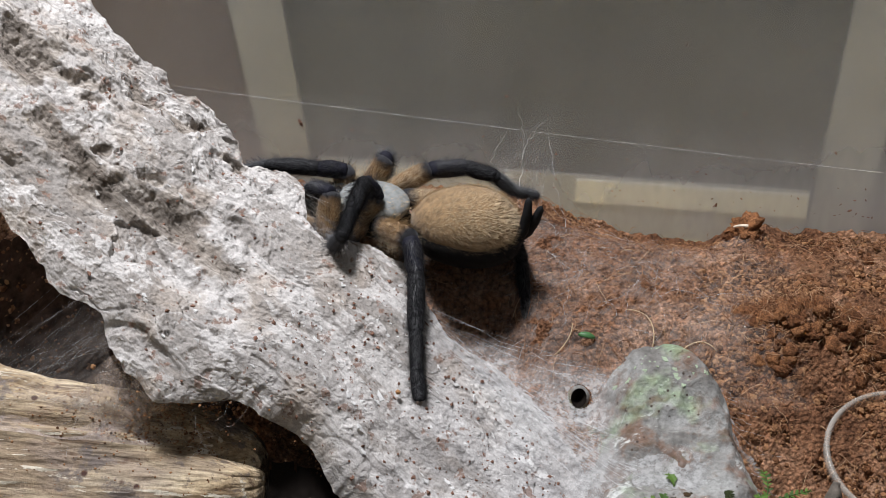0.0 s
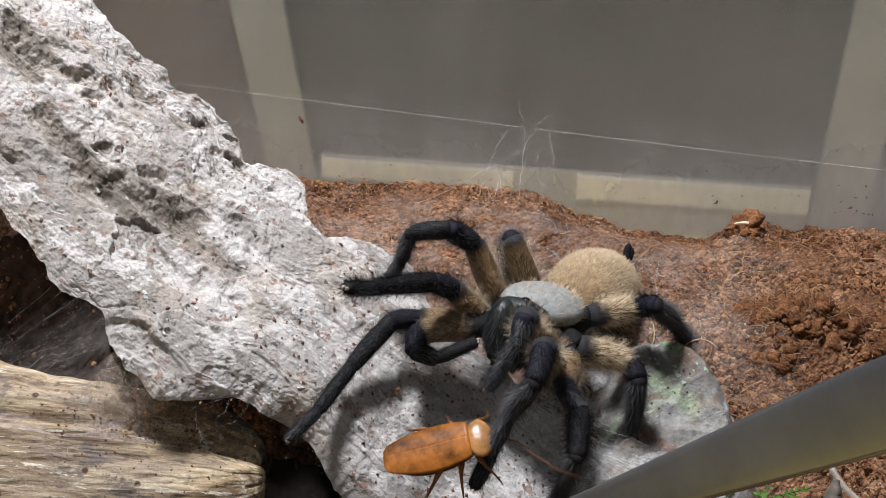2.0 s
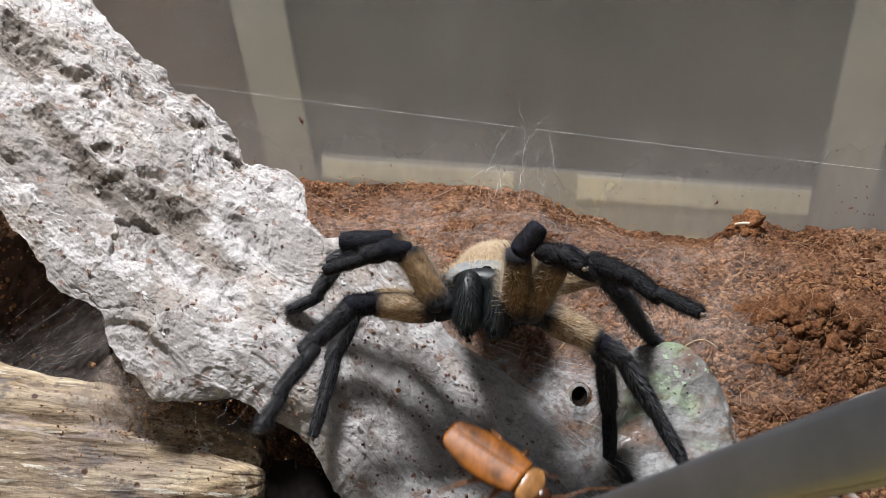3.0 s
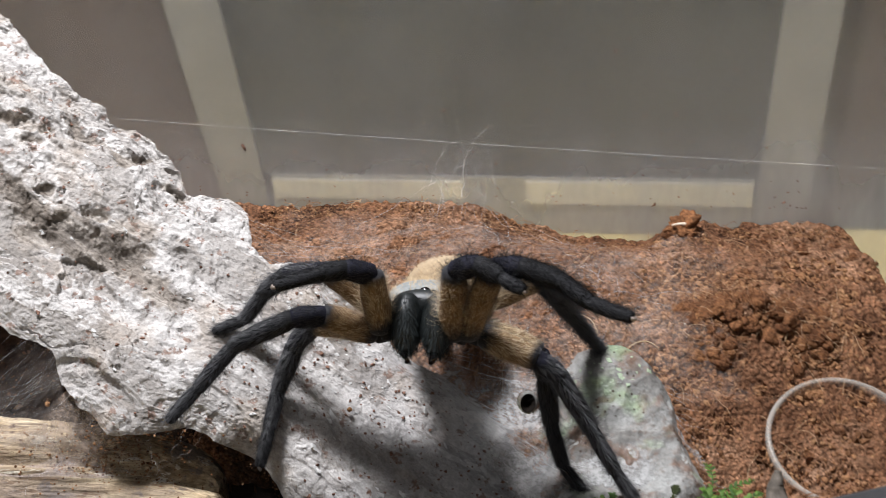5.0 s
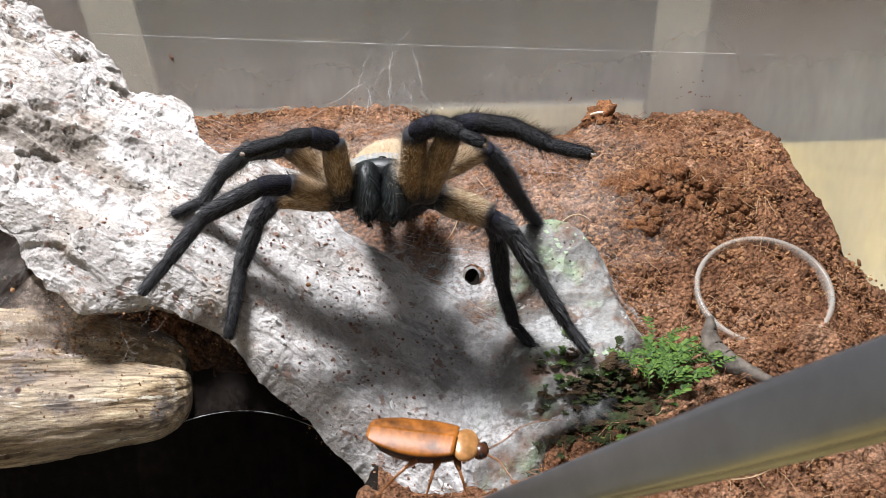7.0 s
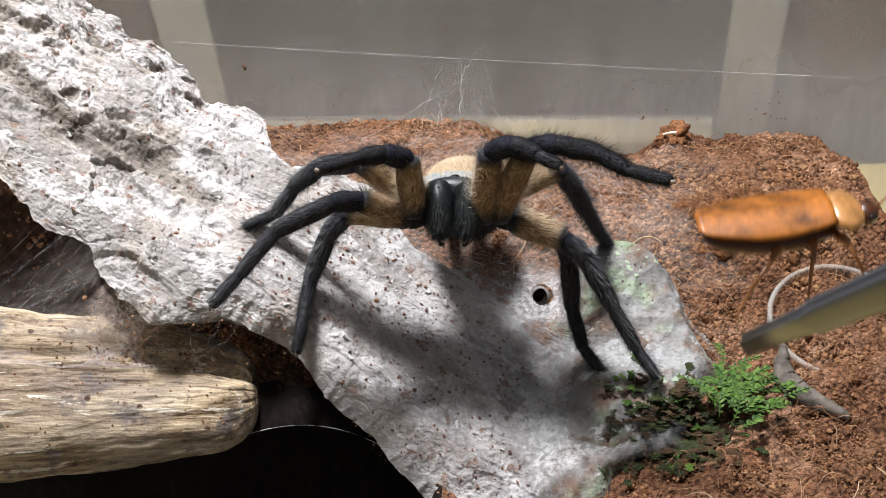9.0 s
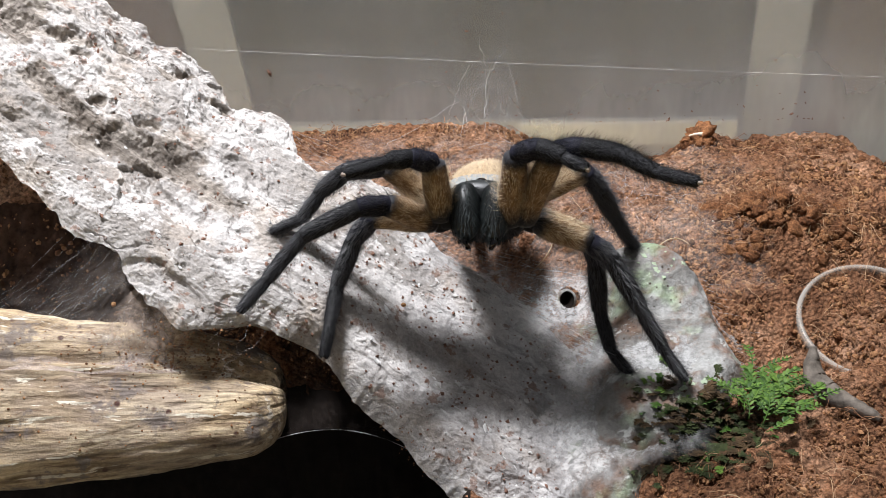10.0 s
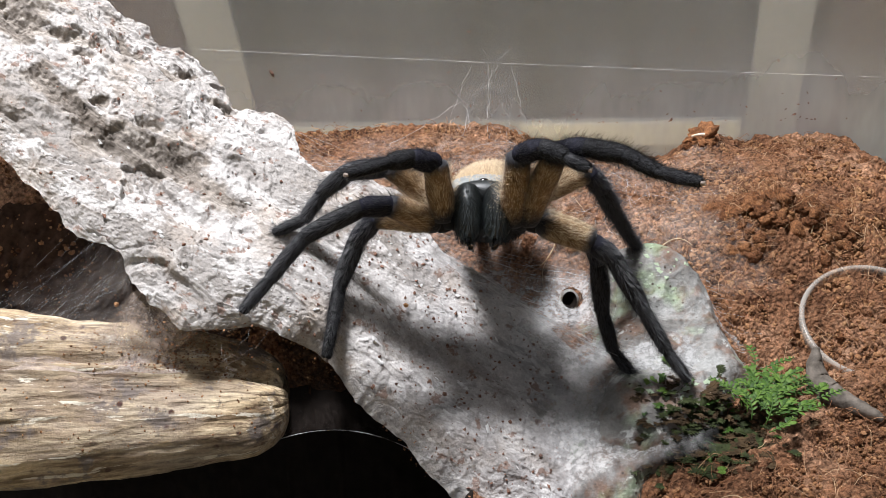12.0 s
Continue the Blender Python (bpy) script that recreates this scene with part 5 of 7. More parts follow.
def build_small_things():
    rng = np.random.default_rng(41)

    def lump(name, at, size, mat, label, category, seed):
        bm = bmesh.new()
        bmesh.ops.create_icosphere(bm, subdivisions=3, radius=1)
        for q in bm.verts:
            k = 1 + 0.3 * noise.noise(q.co * 1.8 + Vector((seed, 0, 0))) + 0.12 * noise.noise(q.co * 5)
            q.co = Vector((q.co.x * size[0], q.co.y * size[1], q.co.z * size[2])) * k
        ob = part(name, smooth_all(bm), mat, None)
        ob.location = at
        ob.rotation_euler = (0.3 * seed, 0.2, seed)
        return tagged(ob, label, category)

    lump("pellet", on_wood(31.5, 0.9, 1.6), (0.0007, 0.0006, 0.0005), FRASS, "small orange-brown pellet on the driftwood", "pellet", 1)
    lump("pellet", (-0.1160, 0.2120, -0.0030), (0.0007, 0.0006, 0.0006), FRASS, "small orange-brown pellet caught in silk", "pellet", 2)
    lump("wood_chip", (0.0386, 0.3125, -0.0072), (0.0032, 0.0009, 0.0005), CHIP, "pale splinter of wood on a soil clod", "wood chip", 3)
    lump("wood_chip", (0.0380, 0.2691, -0.0125), (0.0020, 0.0007, 0.0005), CHIP, "tiny pale chip of wood on the soil", "wood chip", 4)
    for x, y, a, n in ((-0.012, 0.262, 0.1, 0.008), (0.0135, 0.262, 1.25, 0.013), (0.030, 0.262, 2.4, 0.010), (0.062, 0.262, 1.0, 0.011), (0.052, 0.175, -0.3, 0.018), (0.033, 0.178, 1.7, 0.007), (0.070, 0.178, 0.5, 0.012)):
        path = []
        for k in range(9):
            q = k / 8
            px, py = x + n * q * math.cos(a + 0.9 * q), y + n * q * math.sin(a + 0.9 * q)
            path.append(soil_at(px, py, 0.0014 + 0.0012 * math.sin(3 * q)))
        vv, ff = tube(path, [0.00017 - 0.00007 * k / 8 for k in range(9)], 6)
        tagged(new("root_fibre", mesh_of("root_fibre", vv, ff, STRAW)), "curved straw-coloured root fibre lying on the soil", "root", "root fibres on the soil")
    # a green scrap of leaf
    bm = bmesh.new()
    bmesh.ops.create_grid(bm, x_segments=10, y_segments=6, size=1)
    for q in bm.verts:
        k = math.sqrt(max(0.0, 1 - q.co.x ** 2)) * 0.5 + 0.05
        q.co = Vector((0.0023 * q.co.x, 0.0017 * q.co.y * k, 0.0007 * (1 - q.co.x ** 2) - 0.0004 * q.co.y ** 2))
    bmesh.ops.solidify(bm, geom=bm.faces[:], thickness=0.0002)
    ob = part("leaf_scrap", smooth_all(bm), LEAF, None)
    ob.location, ob.rotation_euler = soil_at(-0.0035, 0.2640, 0.0035), (0.4, 0.2, 0.1)
    tagged(ob, "small bright green scrap of leaf on the soil", "leaf")
    # a curled grey strip of bark beside the dish: a thick crescent in section, its thin end standing up
    line = [Vector(q) for q in ((0.0560, 0.2225, -0.0235), (0.0552, 0.2198, -0.0262), (0.0556, 0.2168, -0.0288), (0.0580, 0.2138, -0.0305), (0.0615, 0.2112, -0.0314), (0.0655, 0.2086, -0.0322), (0.0700, 0.2064, -0.0336))]
    wide = (0.0008, 0.0020, 0.0029, 0.0030, 0.0026, 0.0020, 0.0009)
    nu, nv = 61, 20
    verts = []
    for i in range(nu):
        f = i / (nu - 1) * (len(line) - 1)
        k = min(int(f), len(line) - 2)
        at, half = line[k].lerp(line[k + 1], f - k), wide[k] + (wide[k + 1] - wide[k]) * (f - k)
        d = (line[k + 1] - line[k]).normalized()
        side = d.cross(Vector((-0.25, -0.5, 0.8))).normalized()
        up = side.cross(d)
        for j in range(nv):
            a = 2 * math.pi * j / nv
            x, z = half * math.cos(a), half * (0.30 * math.sin(a) - 0.55 * math.cos(a) ** 2)
            verts.append(at + side * x + up * z)
    p = np.array([q[:] for q in verts])
    p = p + (0.00035 * fbm(p, 0.004, 4, 6, 0.65) + 0.00015 * ridged(p, 0.0016, 2, 9))[:, None] * np.array((0.3, -0.5, 0.8))
    ends = [tuple(range(nv))[::-1], tuple((nu - 1) * nv + j for j in range(nv))]
    tagged(new("bark_curl", mesh_of("bark_curl", p, grid_faces(nu, nv, True) + ends, BARK_GREY)), "curled grey strip of bark half sunk in the soil", "bark")


def build_dish():
    """A clear round dish, tilted and half sunk in the soil."""
    bm = bmesh.new()
    ring = [(0.0162, -0.0075), (0.0170, -0.0005), (0.0172, 0.0012), (0.0177, 0.0016), (0.0184, 0.0014), (0.0187, 0.0006), (0.0185, -0.0008), (0.0176, -0.0075)]
    n = 72
    rows = [[bm.verts.new((r * math.cos(2 * math.pi * k / n), r * math.sin(2 * math.pi * k / n), z)) for r, z in ring] for k in range(n)]
    for k in range(n):
        a, b = rows[k], rows[(k + 1) % n]
        for i in range(len(ring)):
            j = (i + 1) % len(ring)
            bm.faces.new((a[i], b[i], b[j], a[j]))
    bmesh.ops.recalc_face_normals(bm, faces=bm.faces)
    t = thing("plastic_dish", "clear round plastic dish half sunk in the soil", "dish", (0.0740, 0.2378, -0.0268))
    t.rotation_euler = (radians(20), radians(-1), 0)
    part("rim", smooth_all(bm), GLASS_RIM, t)
    # soil that fills it
    nn = 60
    X, Y = np.meshgrid(np.linspace(-1, 1, nn), np.linspace(-1, 1, nn), indexing="ij")
    r = np.maximum(np.abs(X), np.abs(Y)) / np.maximum(np.hypot(X, Y), 1e-6)
    p = np.column_stack([(X * r).ravel() * 0.0165, (Y * r).ravel() * 0.0165, np.zeros(X.size)])
    p[:, 2] = -0.0046 + 0.0009 * fbm(p, 0.006, 4, 19) - 0.16 * p[:, 1]
    ob = new("soil_fill", mesh_of("soil_fill", p, grid_faces(nn, nn), SOIL))
    ob.parent = t
    ob["label"] = "soil lying in the dish"


def build_moss():
    rng = np.random.default_rng(53)
    t = thing("moss_clump", "bright green feathery moss sprigs beside the silked bark", "moss", (0.044, 0.214, -0.032))
    leaf_v = [(0, 0, 0), (0.3, 0.22, 0), (0.75, 0.22, 0), (1.10, 0, -0.10), (0.75, -0.22, 0), (0.3, -0.22, 0), (0.5, 0, 0.06)]
    leaf_f = [(0, 1, 6), (1, 2, 6), (2, 3, 6), (3, 4, 6), (4, 5, 6), (5, 0, 6)]
    leaf_mesh = mesh_of("leaflet", leaf_v, leaf_f, MOSS, False)
    # the cushion that the fronds grow from, dark moss with shade painted into its colour
    nx = 46
    X, Y = np.meshgrid(np.linspace(-1, 1, nx), np.linspace(-1, 1, nx), indexing="ij")
    r = np.clip(np.hypot(X, Y).ravel(), 0, 1)
    p = np.column_stack([0.0290 + 0.0125 * X.ravel(), 0.2045 + 0.0085 * Y.ravel(), np.zeros(X.size)])
    floor_z = np.maximum(soil_height(p[:, 0], p[:, 1]), bark_height(p[:, 0], p[:, 1]))
    p[:, 2] = floor_z + 0.0022 * (1 - r ** 2) - 0.003 * r ** 4 + 0.0014 * fbm(p, 0.004, 4, 55, 0.7)
    cushion = new("cushion", mesh_of("cushion", p - np.array((0.044, 0.214, -0.032)), grid_faces(nx, nx), MOSS_SHADED))
    cushion.parent = t
    cushion["label"] = "cushion of dark moss with shade put into its colour"
    for i in range(760):
        bright = i < 54
        x, y = (rng.normal(-0.0030, 0.0040), rng.normal(-0.0050, 0.0054)) if bright else (rng.normal(-0.0160, 0.0068), rng.normal(-0.0105, 0.0052))
        n = rng.uniform(0.005, 0.011) if bright else rng.uniform(0.0022, 0.0052)
        a, lift = rng.uniform(-0.4, 1.8) if bright else rng.uniform(0, 6.28), rng.uniform(0.3, 1.0)
        path = []
        for k in range(9):
            s = k / 8
            path.append(Vector((x + n * s * math.cos(a + 0.4 * s), y + n * s * math.sin(a + 0.4 * s) * 0.8, (0.002 if bright else max(float(soil_height(x + 0.044, y + 0.214)), float(bark_height(x + 0.044, y + 0.214))) + 0.0323) + n * lift * s * (1 - 0.55 * s))))
        store = ([], [])
        add_to(store, *tube(path, 0.00016, 5))
        leaves = []
        for k in range(1, 9):
            p, d = path[k], (path[k] - path[k - 1]).normalized()
            side = d.cross(Vector((0, 0, 1))).normalized()
            for sg in (-1, 1):
                m = (0.0018 if bright else 0.0014) * math.sin(math.pi * (k + 0.5) / 10) * rng.uniform(0.6, 1.2)
                e = (side * sg + d * 0.8 + Vector((0, 0, rng.uniform(-0.2, 0.4)))).normalized()
                q = Matrix((e, Vector((0, 0, 1)).cross(e).normalized(), e.cross(Vector((0, 0, 1)).cross(e).normalized()))).transposed().to_4x4()
                leaves.append(Matrix.Translation(p) @ q @ Matrix.Diagonal((m, m, m, 1)))
        if not bright:
            for q in leaves:
                add_to(store, [q @ Vector(c) for c in leaf_v], leaf_f)
        ob = new("frond", mesh_of("frond", store[0], store[1], MOSS if bright or i % 9 == 0 else (MOSS_BROWN if i % 2 else MOSS_SHADED)))
        ob.parent = t
        if bright:
            for q in leaves:
                leaf = new("leaflet", leaf_mesh)
                leaf.parent, leaf.matrix_basis = ob, q
        else:
            tagged(ob, "dark green shaded frond", kind="stuff")

# ---- tarantula ----
SEGMENTS = ("femur", "patella", "tibia", "metatarsus", "tarsus")
WHICH_LIMB = ("palp_left", "leg_left_1", "leg_left_2", "leg_left_3", "leg_left_4", "palp_right", "leg_right_1", "leg_right_2", "leg_right_3", "leg_right_4")
STANCE = {}


def body_pose(at, forward, up=(0, 0, 1)):
    """A pose that looks along +Y, with +Z up, for a place in mm."""
    f = Vector(forward).normalized()
    x = f.cross(Vector(up)).normalized()
    z = x.cross(f)
    m = Matrix((x, f, z)).transposed().to_4x4()
    m.translation = Vector(at) / 1000
    return m


def stance(name, at, forward, up=(0, 0, 1)):
    STANCE[name] = {"body": body_pose(at, forward, up)}


def limb(name, which, *joints):
    STANCE[name][which] = [Vector(j) / 1000 for j in joints]


stance("settled", (-26.2, 233.4, 14.2), (-0.03, -0.88, 0.47))
limb("settled", "palp_left", (-36.0, 219.3, 15.9), (-37.2, 219.7, 30.4), (-42.3, 216.5, 33.4), (-47.2, 214.0, 33.7), (-55.9, 209.5, 33.1))
limb("settled", "leg_left_1", (-37.8, 220.5, 14.2), (-48.1, 216.0, 21.5), (-54.3, 212.8, 22.7), (-67.6, 210.6, 16.6), (-76.0, 205.9, 7.8), (-82.3, 201.9, 1.8))
limb("settled", "leg_left_2", (-37.4, 225.3, 12.3), (-52.7, 224.0, 13.9), (-57.7, 224.4, 7.4), (-62.7, 222.8, -4.6), (-64.0, 215.6, -10.7), (-65.2, 208.7, -16.3))
limb("settled", "leg_left_3", (-35.9, 230.2, 12.7), (-49.0, 228.6, 25.3), (-59.8, 231.9, 22.2), (-66.4, 233.5, 16.0), (-71.8, 233.3, 8.4), (-79.5, 232.1, 5.3))
limb("settled", "leg_left_4", (-32.9, 239.8, 10.7), (-33.0, 251.0, -1.0), (-31.5, 260.0, -9.8), (-30.0, 270.5, -16.0), (-29.5, 280.5, -18.0), (-29.0, 288.5, -16.5))
limb("settled", "palp_right", (-20.0, 219.6, 14.5), (-18.2, 216.2, 34.0), (-12.9, 213.6, 37.0), (-8.0, 210.1, 36.4), (-3.2, 207.3, 35.0))
limb("settled", "leg_right_1", (-16.7, 220.0, 14.7), (-9.7, 215.2, 35.3), (-3.1, 210.5, 38.4), (4.7, 202.8, 40.2), (10.5, 195.0, 40.1), (18.2, 189.9, 40.3))
limb("settled", "leg_right_2", (-13.3, 222.6, 12.8), (-0.7, 218.2, 9.8), (4.1, 218.4, 5.7), (11.9, 216.5, -8.4), (17.6, 213.9, -18.3), (22.9, 211.8, -25.6))
limb("settled", "leg_right_3", (-13.8, 227.6, 11.5), (-0.2, 224.6, 6.8), (1.2, 223.6, 1.0), (2.5, 224.4, -13.6), (5.4, 222.0, -24.0), (10.7, 219.6, -30.5))
limb("settled", "leg_right_4", (-15.8, 237.9, 11.5), (-1.0, 240.1, 17.3), (3.0, 244.4, 10.3), (7.6, 252.7, -1.8), (11.6, 257.1, -10.5), (14.9, 259.7, -16.4))


stance("crouched", (-65.0, 284.5, 5.5), (-0.994, 0.101, 0.030))
limb("crouched", "palp_left", (-77.7, 295.1, 0.6), (-73.9, 283.1, 8.0), (-78.9, 284.4, 3.6), (-82.5, 285.1, -0.5), (-87.6, 289.9, -7.4))
limb("crouched", "leg_left_1", (-75.7, 296.8, -0.4), (-73.9, 292.1, 12.0), (-80.8, 290.7, 12.8), (-95.4, 292.9, 11.8), (-105.8, 298.2, 6.1), (-112.7, 302.2, 0.8))
limb("crouched", "leg_left_2", (-70.6, 296.0, 0.0), (-63.6, 298.1, 13.6), (-65.3, 304.6, 8.9), (-69.1, 313.2, -0.3), (-71.3, 318.4, -8.0), (-73.5, 323.7, -14.8))
limb("crouched", "leg_left_3", (-66.5, 294.3, 2.6), (-50.8, 297.6, 11.3), (-41.9, 304.8, 9.3), (-33.1, 302.3, 8.6), (-28.1, 306.6, 1.9), (-21.8, 311.1, -1.3))
limb("crouched", "leg_left_4", (-57.3, 290.7, 5.1), (-41.1, 292.1, 4.8), (-29.2, 290.6, 0.9), (-23.0, 284.5, -7.8), (-21.4, 278.9, -16.2), (-19.7, 274.5, -22.9))
limb("crouched", "palp_right", (-77.9, 279.1, -0.3), (-90.0, 272.0, 7.0), (-95.0, 273.0, 3.0), (-98.0, 275.0, -1.0), (-101.0, 277.0, -5.0))
limb("crouched", "leg_right_1", (-77.9, 275.8, 0.1), (-92.0, 268.0, 8.0), (-97.0, 270.0, 4.0), (-105.0, 276.0, -3.0), (-110.0, 281.0, -8.0), (-114.0, 285.0, -12.0))
limb("crouched", "leg_right_2", (-75.0, 272.2, -0.4), (-74.5, 277.4, 12.3), (-80.1, 280.3, 11.9), (-87.0, 289.3, 0.3), (-90.9, 295.4, -8.9), (-94.4, 300.5, -15.8))
limb("crouched", "leg_right_3", (-69.9, 272.3, 0.7), (-62.0, 278.9, 11.3), (-64.9, 277.5, 16.4), (-65.3, 262.9, 15.2), (-65.4, 251.9, 13.9), (-69.3, 256.8, 7.8))
limb("crouched", "leg_right_4", (-60.5, 273.8, 5.2), (-49.9, 262.2, 8.8), (-47.4, 255.8, 2.9), (-45.5, 244.1, -7.0), (-43.8, 235.6, -12.9), (-42.2, 229.7, -16.9))
stance("lunging", (-20.9, 235.3, -3.9), (-0.260, -0.931, 0.255))
limb("lunging", "palp_left", (-33.8, 223.9, -5.5), (-33.0, 220.6, 8.6), (-33.3, 221.5, 15.3), (-29.1, 219.6, 18.2), (-22.6, 212.3, 19.1))
limb("lunging", "leg_left_1", (-35.1, 225.9, -6.9), (-42.1, 228.3, 4.3), (-47.7, 228.0, 8.5), (-58.2, 218.1, 5.2), (-65.0, 209.5, -1.8), (-69.6, 203.2, -7.4))
limb("lunging", "leg_left_2", (-33.5, 230.7, -7.7), (-46.6, 236.5, -1.9), (-52.2, 236.6, -7.9), (-51.6, 223.5, -8.8), (-51.4, 214.0, -9.8), (-52.7, 214.4, -18.6))
limb("lunging", "leg_left_3", (-31.0, 234.9, -6.1), (-26.0, 234.5, 11.4), (-33.0, 235.0, 20.7), (-41.2, 239.0, 21.8), (-50.0, 241.5, 20.0), (-56.9, 236.8, 19.3))
limb("lunging", "leg_left_4", (-25.7, 243.7, -5.9), (-32.7, 258.3, -7.5), (-40.3, 268.1, -10.0), (-47.7, 276.6, -14.9), (-49.6, 267.9, -9.8), (-55.1, 272.4, -13.8))
limb("lunging", "palp_right", (-18.1, 220.7, -6.7), (-13.1, 217.2, 12.2), (-12.9, 210.5, 11.9), (-14.3, 204.8, 10.4), (-16.8, 202.0, 6.1))
limb("lunging", "leg_right_1", (-14.8, 220.3, -6.4), (-8.0, 207.3, 10.4), (-8.3, 208.7, 1.9), (-12.2, 209.2, -8.5), (-17.8, 210.1, -16.4), (-24.9, 210.1, -22.4))
limb("lunging", "leg_right_2", (-10.8, 222.3, -7.6), (-7.9, 234.2, -1.3), (-3.7, 229.9, 0.5), (7.1, 229.8, -11.6), (12.7, 222.0, -18.4), (15.5, 216.1, -25.0))
limb("lunging", "leg_right_3", (-10.0, 227.5, -7.7), (-4.2, 240.2, -3.2), (-0.3, 236.8, -6.2), (7.5, 234.4, -18.4), (3.9, 226.9, -25.6), (-2.2, 222.8, -30.4))
limb("lunging", "leg_right_4", (-9.6, 237.7, -5.4), (-6.3, 252.8, -9.8), (-0.3, 256.7, -15.5), (7.4, 265.0, -25.8), (14.0, 269.4, -32.9), (19.8, 269.6, -37.2))
stance("turning", (-14.5, 246.0, 1.2), (-0.420, -0.862, 0.284))
limb("turning", "palp_left", (-29.2, 237.0, -0.1), (-43.1, 232.6, 0.3), (-42.7, 226.0, -0.9), (-37.3, 225.2, -1.9), (-28.7, 228.4, 1.4))
limb("turning", "leg_left_1", (-30.2, 239.2, -1.5), (-43.2, 236.8, 1.1), (-49.5, 233.8, 1.8), (-56.9, 222.4, -4.1), (-62.2, 211.6, -9.1), (-67.8, 205.3, -13.7))
limb("turning", "leg_left_2", (-27.8, 243.6, -2.4), (-35.2, 237.6, 9.7), (-39.4, 232.3, 14.5), (-46.0, 222.1, 19.3), (-50.0, 214.3, 22.9), (-53.1, 207.1, 27.2))
limb("turning", "leg_left_3", (-24.5, 247.3, -1.0), (-32.3, 250.8, 15.1), (-37.1, 243.3, 22.6), (-46.2, 243.1, 21.0), (-49.1, 244.7, 12.3), (-53.1, 244.1, 5.0))
limb("turning", "leg_left_4", (-17.8, 255.1, -1.0), (-23.4, 256.2, 14.1), (-24.8, 265.6, 5.7), (-25.4, 273.2, -3.9), (-25.9, 279.9, -11.6), (-26.4, 285.3, -17.7))
limb("turning", "palp_right", (-14.4, 231.0, -1.3), (-16.6, 220.3, 15.3), (-17.6, 217.8, 9.3), (-20.8, 215.7, 4.6), (-23.5, 212.5, 0.7))
limb("turning", "leg_right_1", (-11.2, 230.0, -1.0), (-11.7, 212.4, 12.7), (-12.7, 204.3, 9.8), (-18.1, 204.3, 0.1), (-21.4, 202.5, -8.9), (-24.7, 200.3, -17.2))
limb("turning", "leg_right_2", (-6.9, 231.3, -2.3), (-7.1, 217.7, -1.3), (-3.2, 216.1, -6.1), (-2.8, 199.9, -5.4), (-5.1, 203.4, -16.4), (-6.7, 205.6, -25.2))
limb("turning", "leg_right_3", (-5.2, 236.2, -2.6), (7.6, 240.2, -8.6), (9.7, 234.5, -8.9), (9.5, 235.8, -23.5), (8.4, 235.3, -34.5), (7.6, 236.7, -43.1))
limb("turning", "leg_right_4", (-3.0, 246.3, -0.5), (8.0, 257.5, -3.8), (12.4, 251.4, 1.3), (18.2, 260.8, -9.3), (22.4, 265.7, -17.7), (26.4, 271.5, -19.4))
stance("facing", (-21.2, 237.0, 3.5), (0.018, -0.876, 0.482))
limb("facing", "palp_left", (-30.2, 222.5, 5.4), (-33.5, 215.3, 17.7), (-39.1, 212.2, 19.7), (-44.5, 212.0, 18.4), (-54.1, 210.9, 16.8))
limb("facing", "leg_left_1", (-32.1, 223.5, 3.7), (-40.6, 219.6, -5.8), (-44.0, 213.9, -8.3), (-46.8, 199.3, -8.1), (-51.3, 202.9, -19.8), (-52.5, 193.4, -20.3))
limb("facing", "leg_left_2", (-31.9, 228.3, 1.7), (-46.8, 225.6, 4.8), (-53.3, 228.7, 0.9), (-60.2, 218.6, -3.9), (-61.2, 211.1, -9.6), (-62.5, 202.4, -11.4))
limb("facing", "leg_left_3", (-30.7, 233.3, 2.1), (-43.2, 246.0, 5.9), (-51.8, 239.1, 9.7), (-60.5, 236.1, 9.4), (-68.4, 231.8, 6.8), (-76.2, 228.8, 6.2))
limb("facing", "leg_left_4", (-28.2, 243.0, -0.1), (-36.2, 255.6, -6.4), (-36.3, 267.7, -10.4), (-37.0, 278.8, -15.6), (-37.5, 287.8, -20.3), (-37.6, 295.2, -23.9))
limb("facing", "palp_right", (-14.3, 223.6, 4.0), (-9.2, 213.7, 20.5), (-4.2, 216.8, 17.4), (-0.6, 220.2, 14.0), (4.6, 217.8, 14.7))
limb("facing", "leg_right_1", (-11.0, 224.2, 4.2), (-7.3, 218.8, 25.5), (1.0, 217.9, 23.0), (11.0, 214.4, 19.6), (19.4, 211.0, 16.1), (26.6, 207.1, 11.8))
limb("facing", "leg_right_2", (-7.7, 226.9, 2.3), (4.2, 233.0, -0.7), (8.0, 228.0, -0.1), (8.5, 230.5, -16.1), (6.9, 231.7, -27.7), (6.5, 231.5, -36.9))
limb("facing", "leg_right_3", (-8.5, 231.9, 0.9), (2.6, 239.2, -5.4), (6.5, 239.0, -10.1), (8.1, 239.2, -24.7), (7.8, 239.3, -35.7), (8.6, 230.8, -37.3))
limb("facing", "leg_right_4", (-11.1, 242.1, 0.8), (2.3, 249.4, -4.3), (6.6, 255.5, -9.6), (11.5, 266.0, -19.7), (14.7, 272.7, -27.1), (17.3, 276.4, -32.8))
stance("bracing", (-26.8, 238.9, 8.2), (0.078, -0.861, 0.502))
limb("bracing", "palp_left", (-34.8, 223.7, 10.4), (-42.9, 235.4, 13.4), (-49.0, 232.6, 14.3), (-54.0, 230.5, 14.1), (-63.2, 227.1, 13.4))
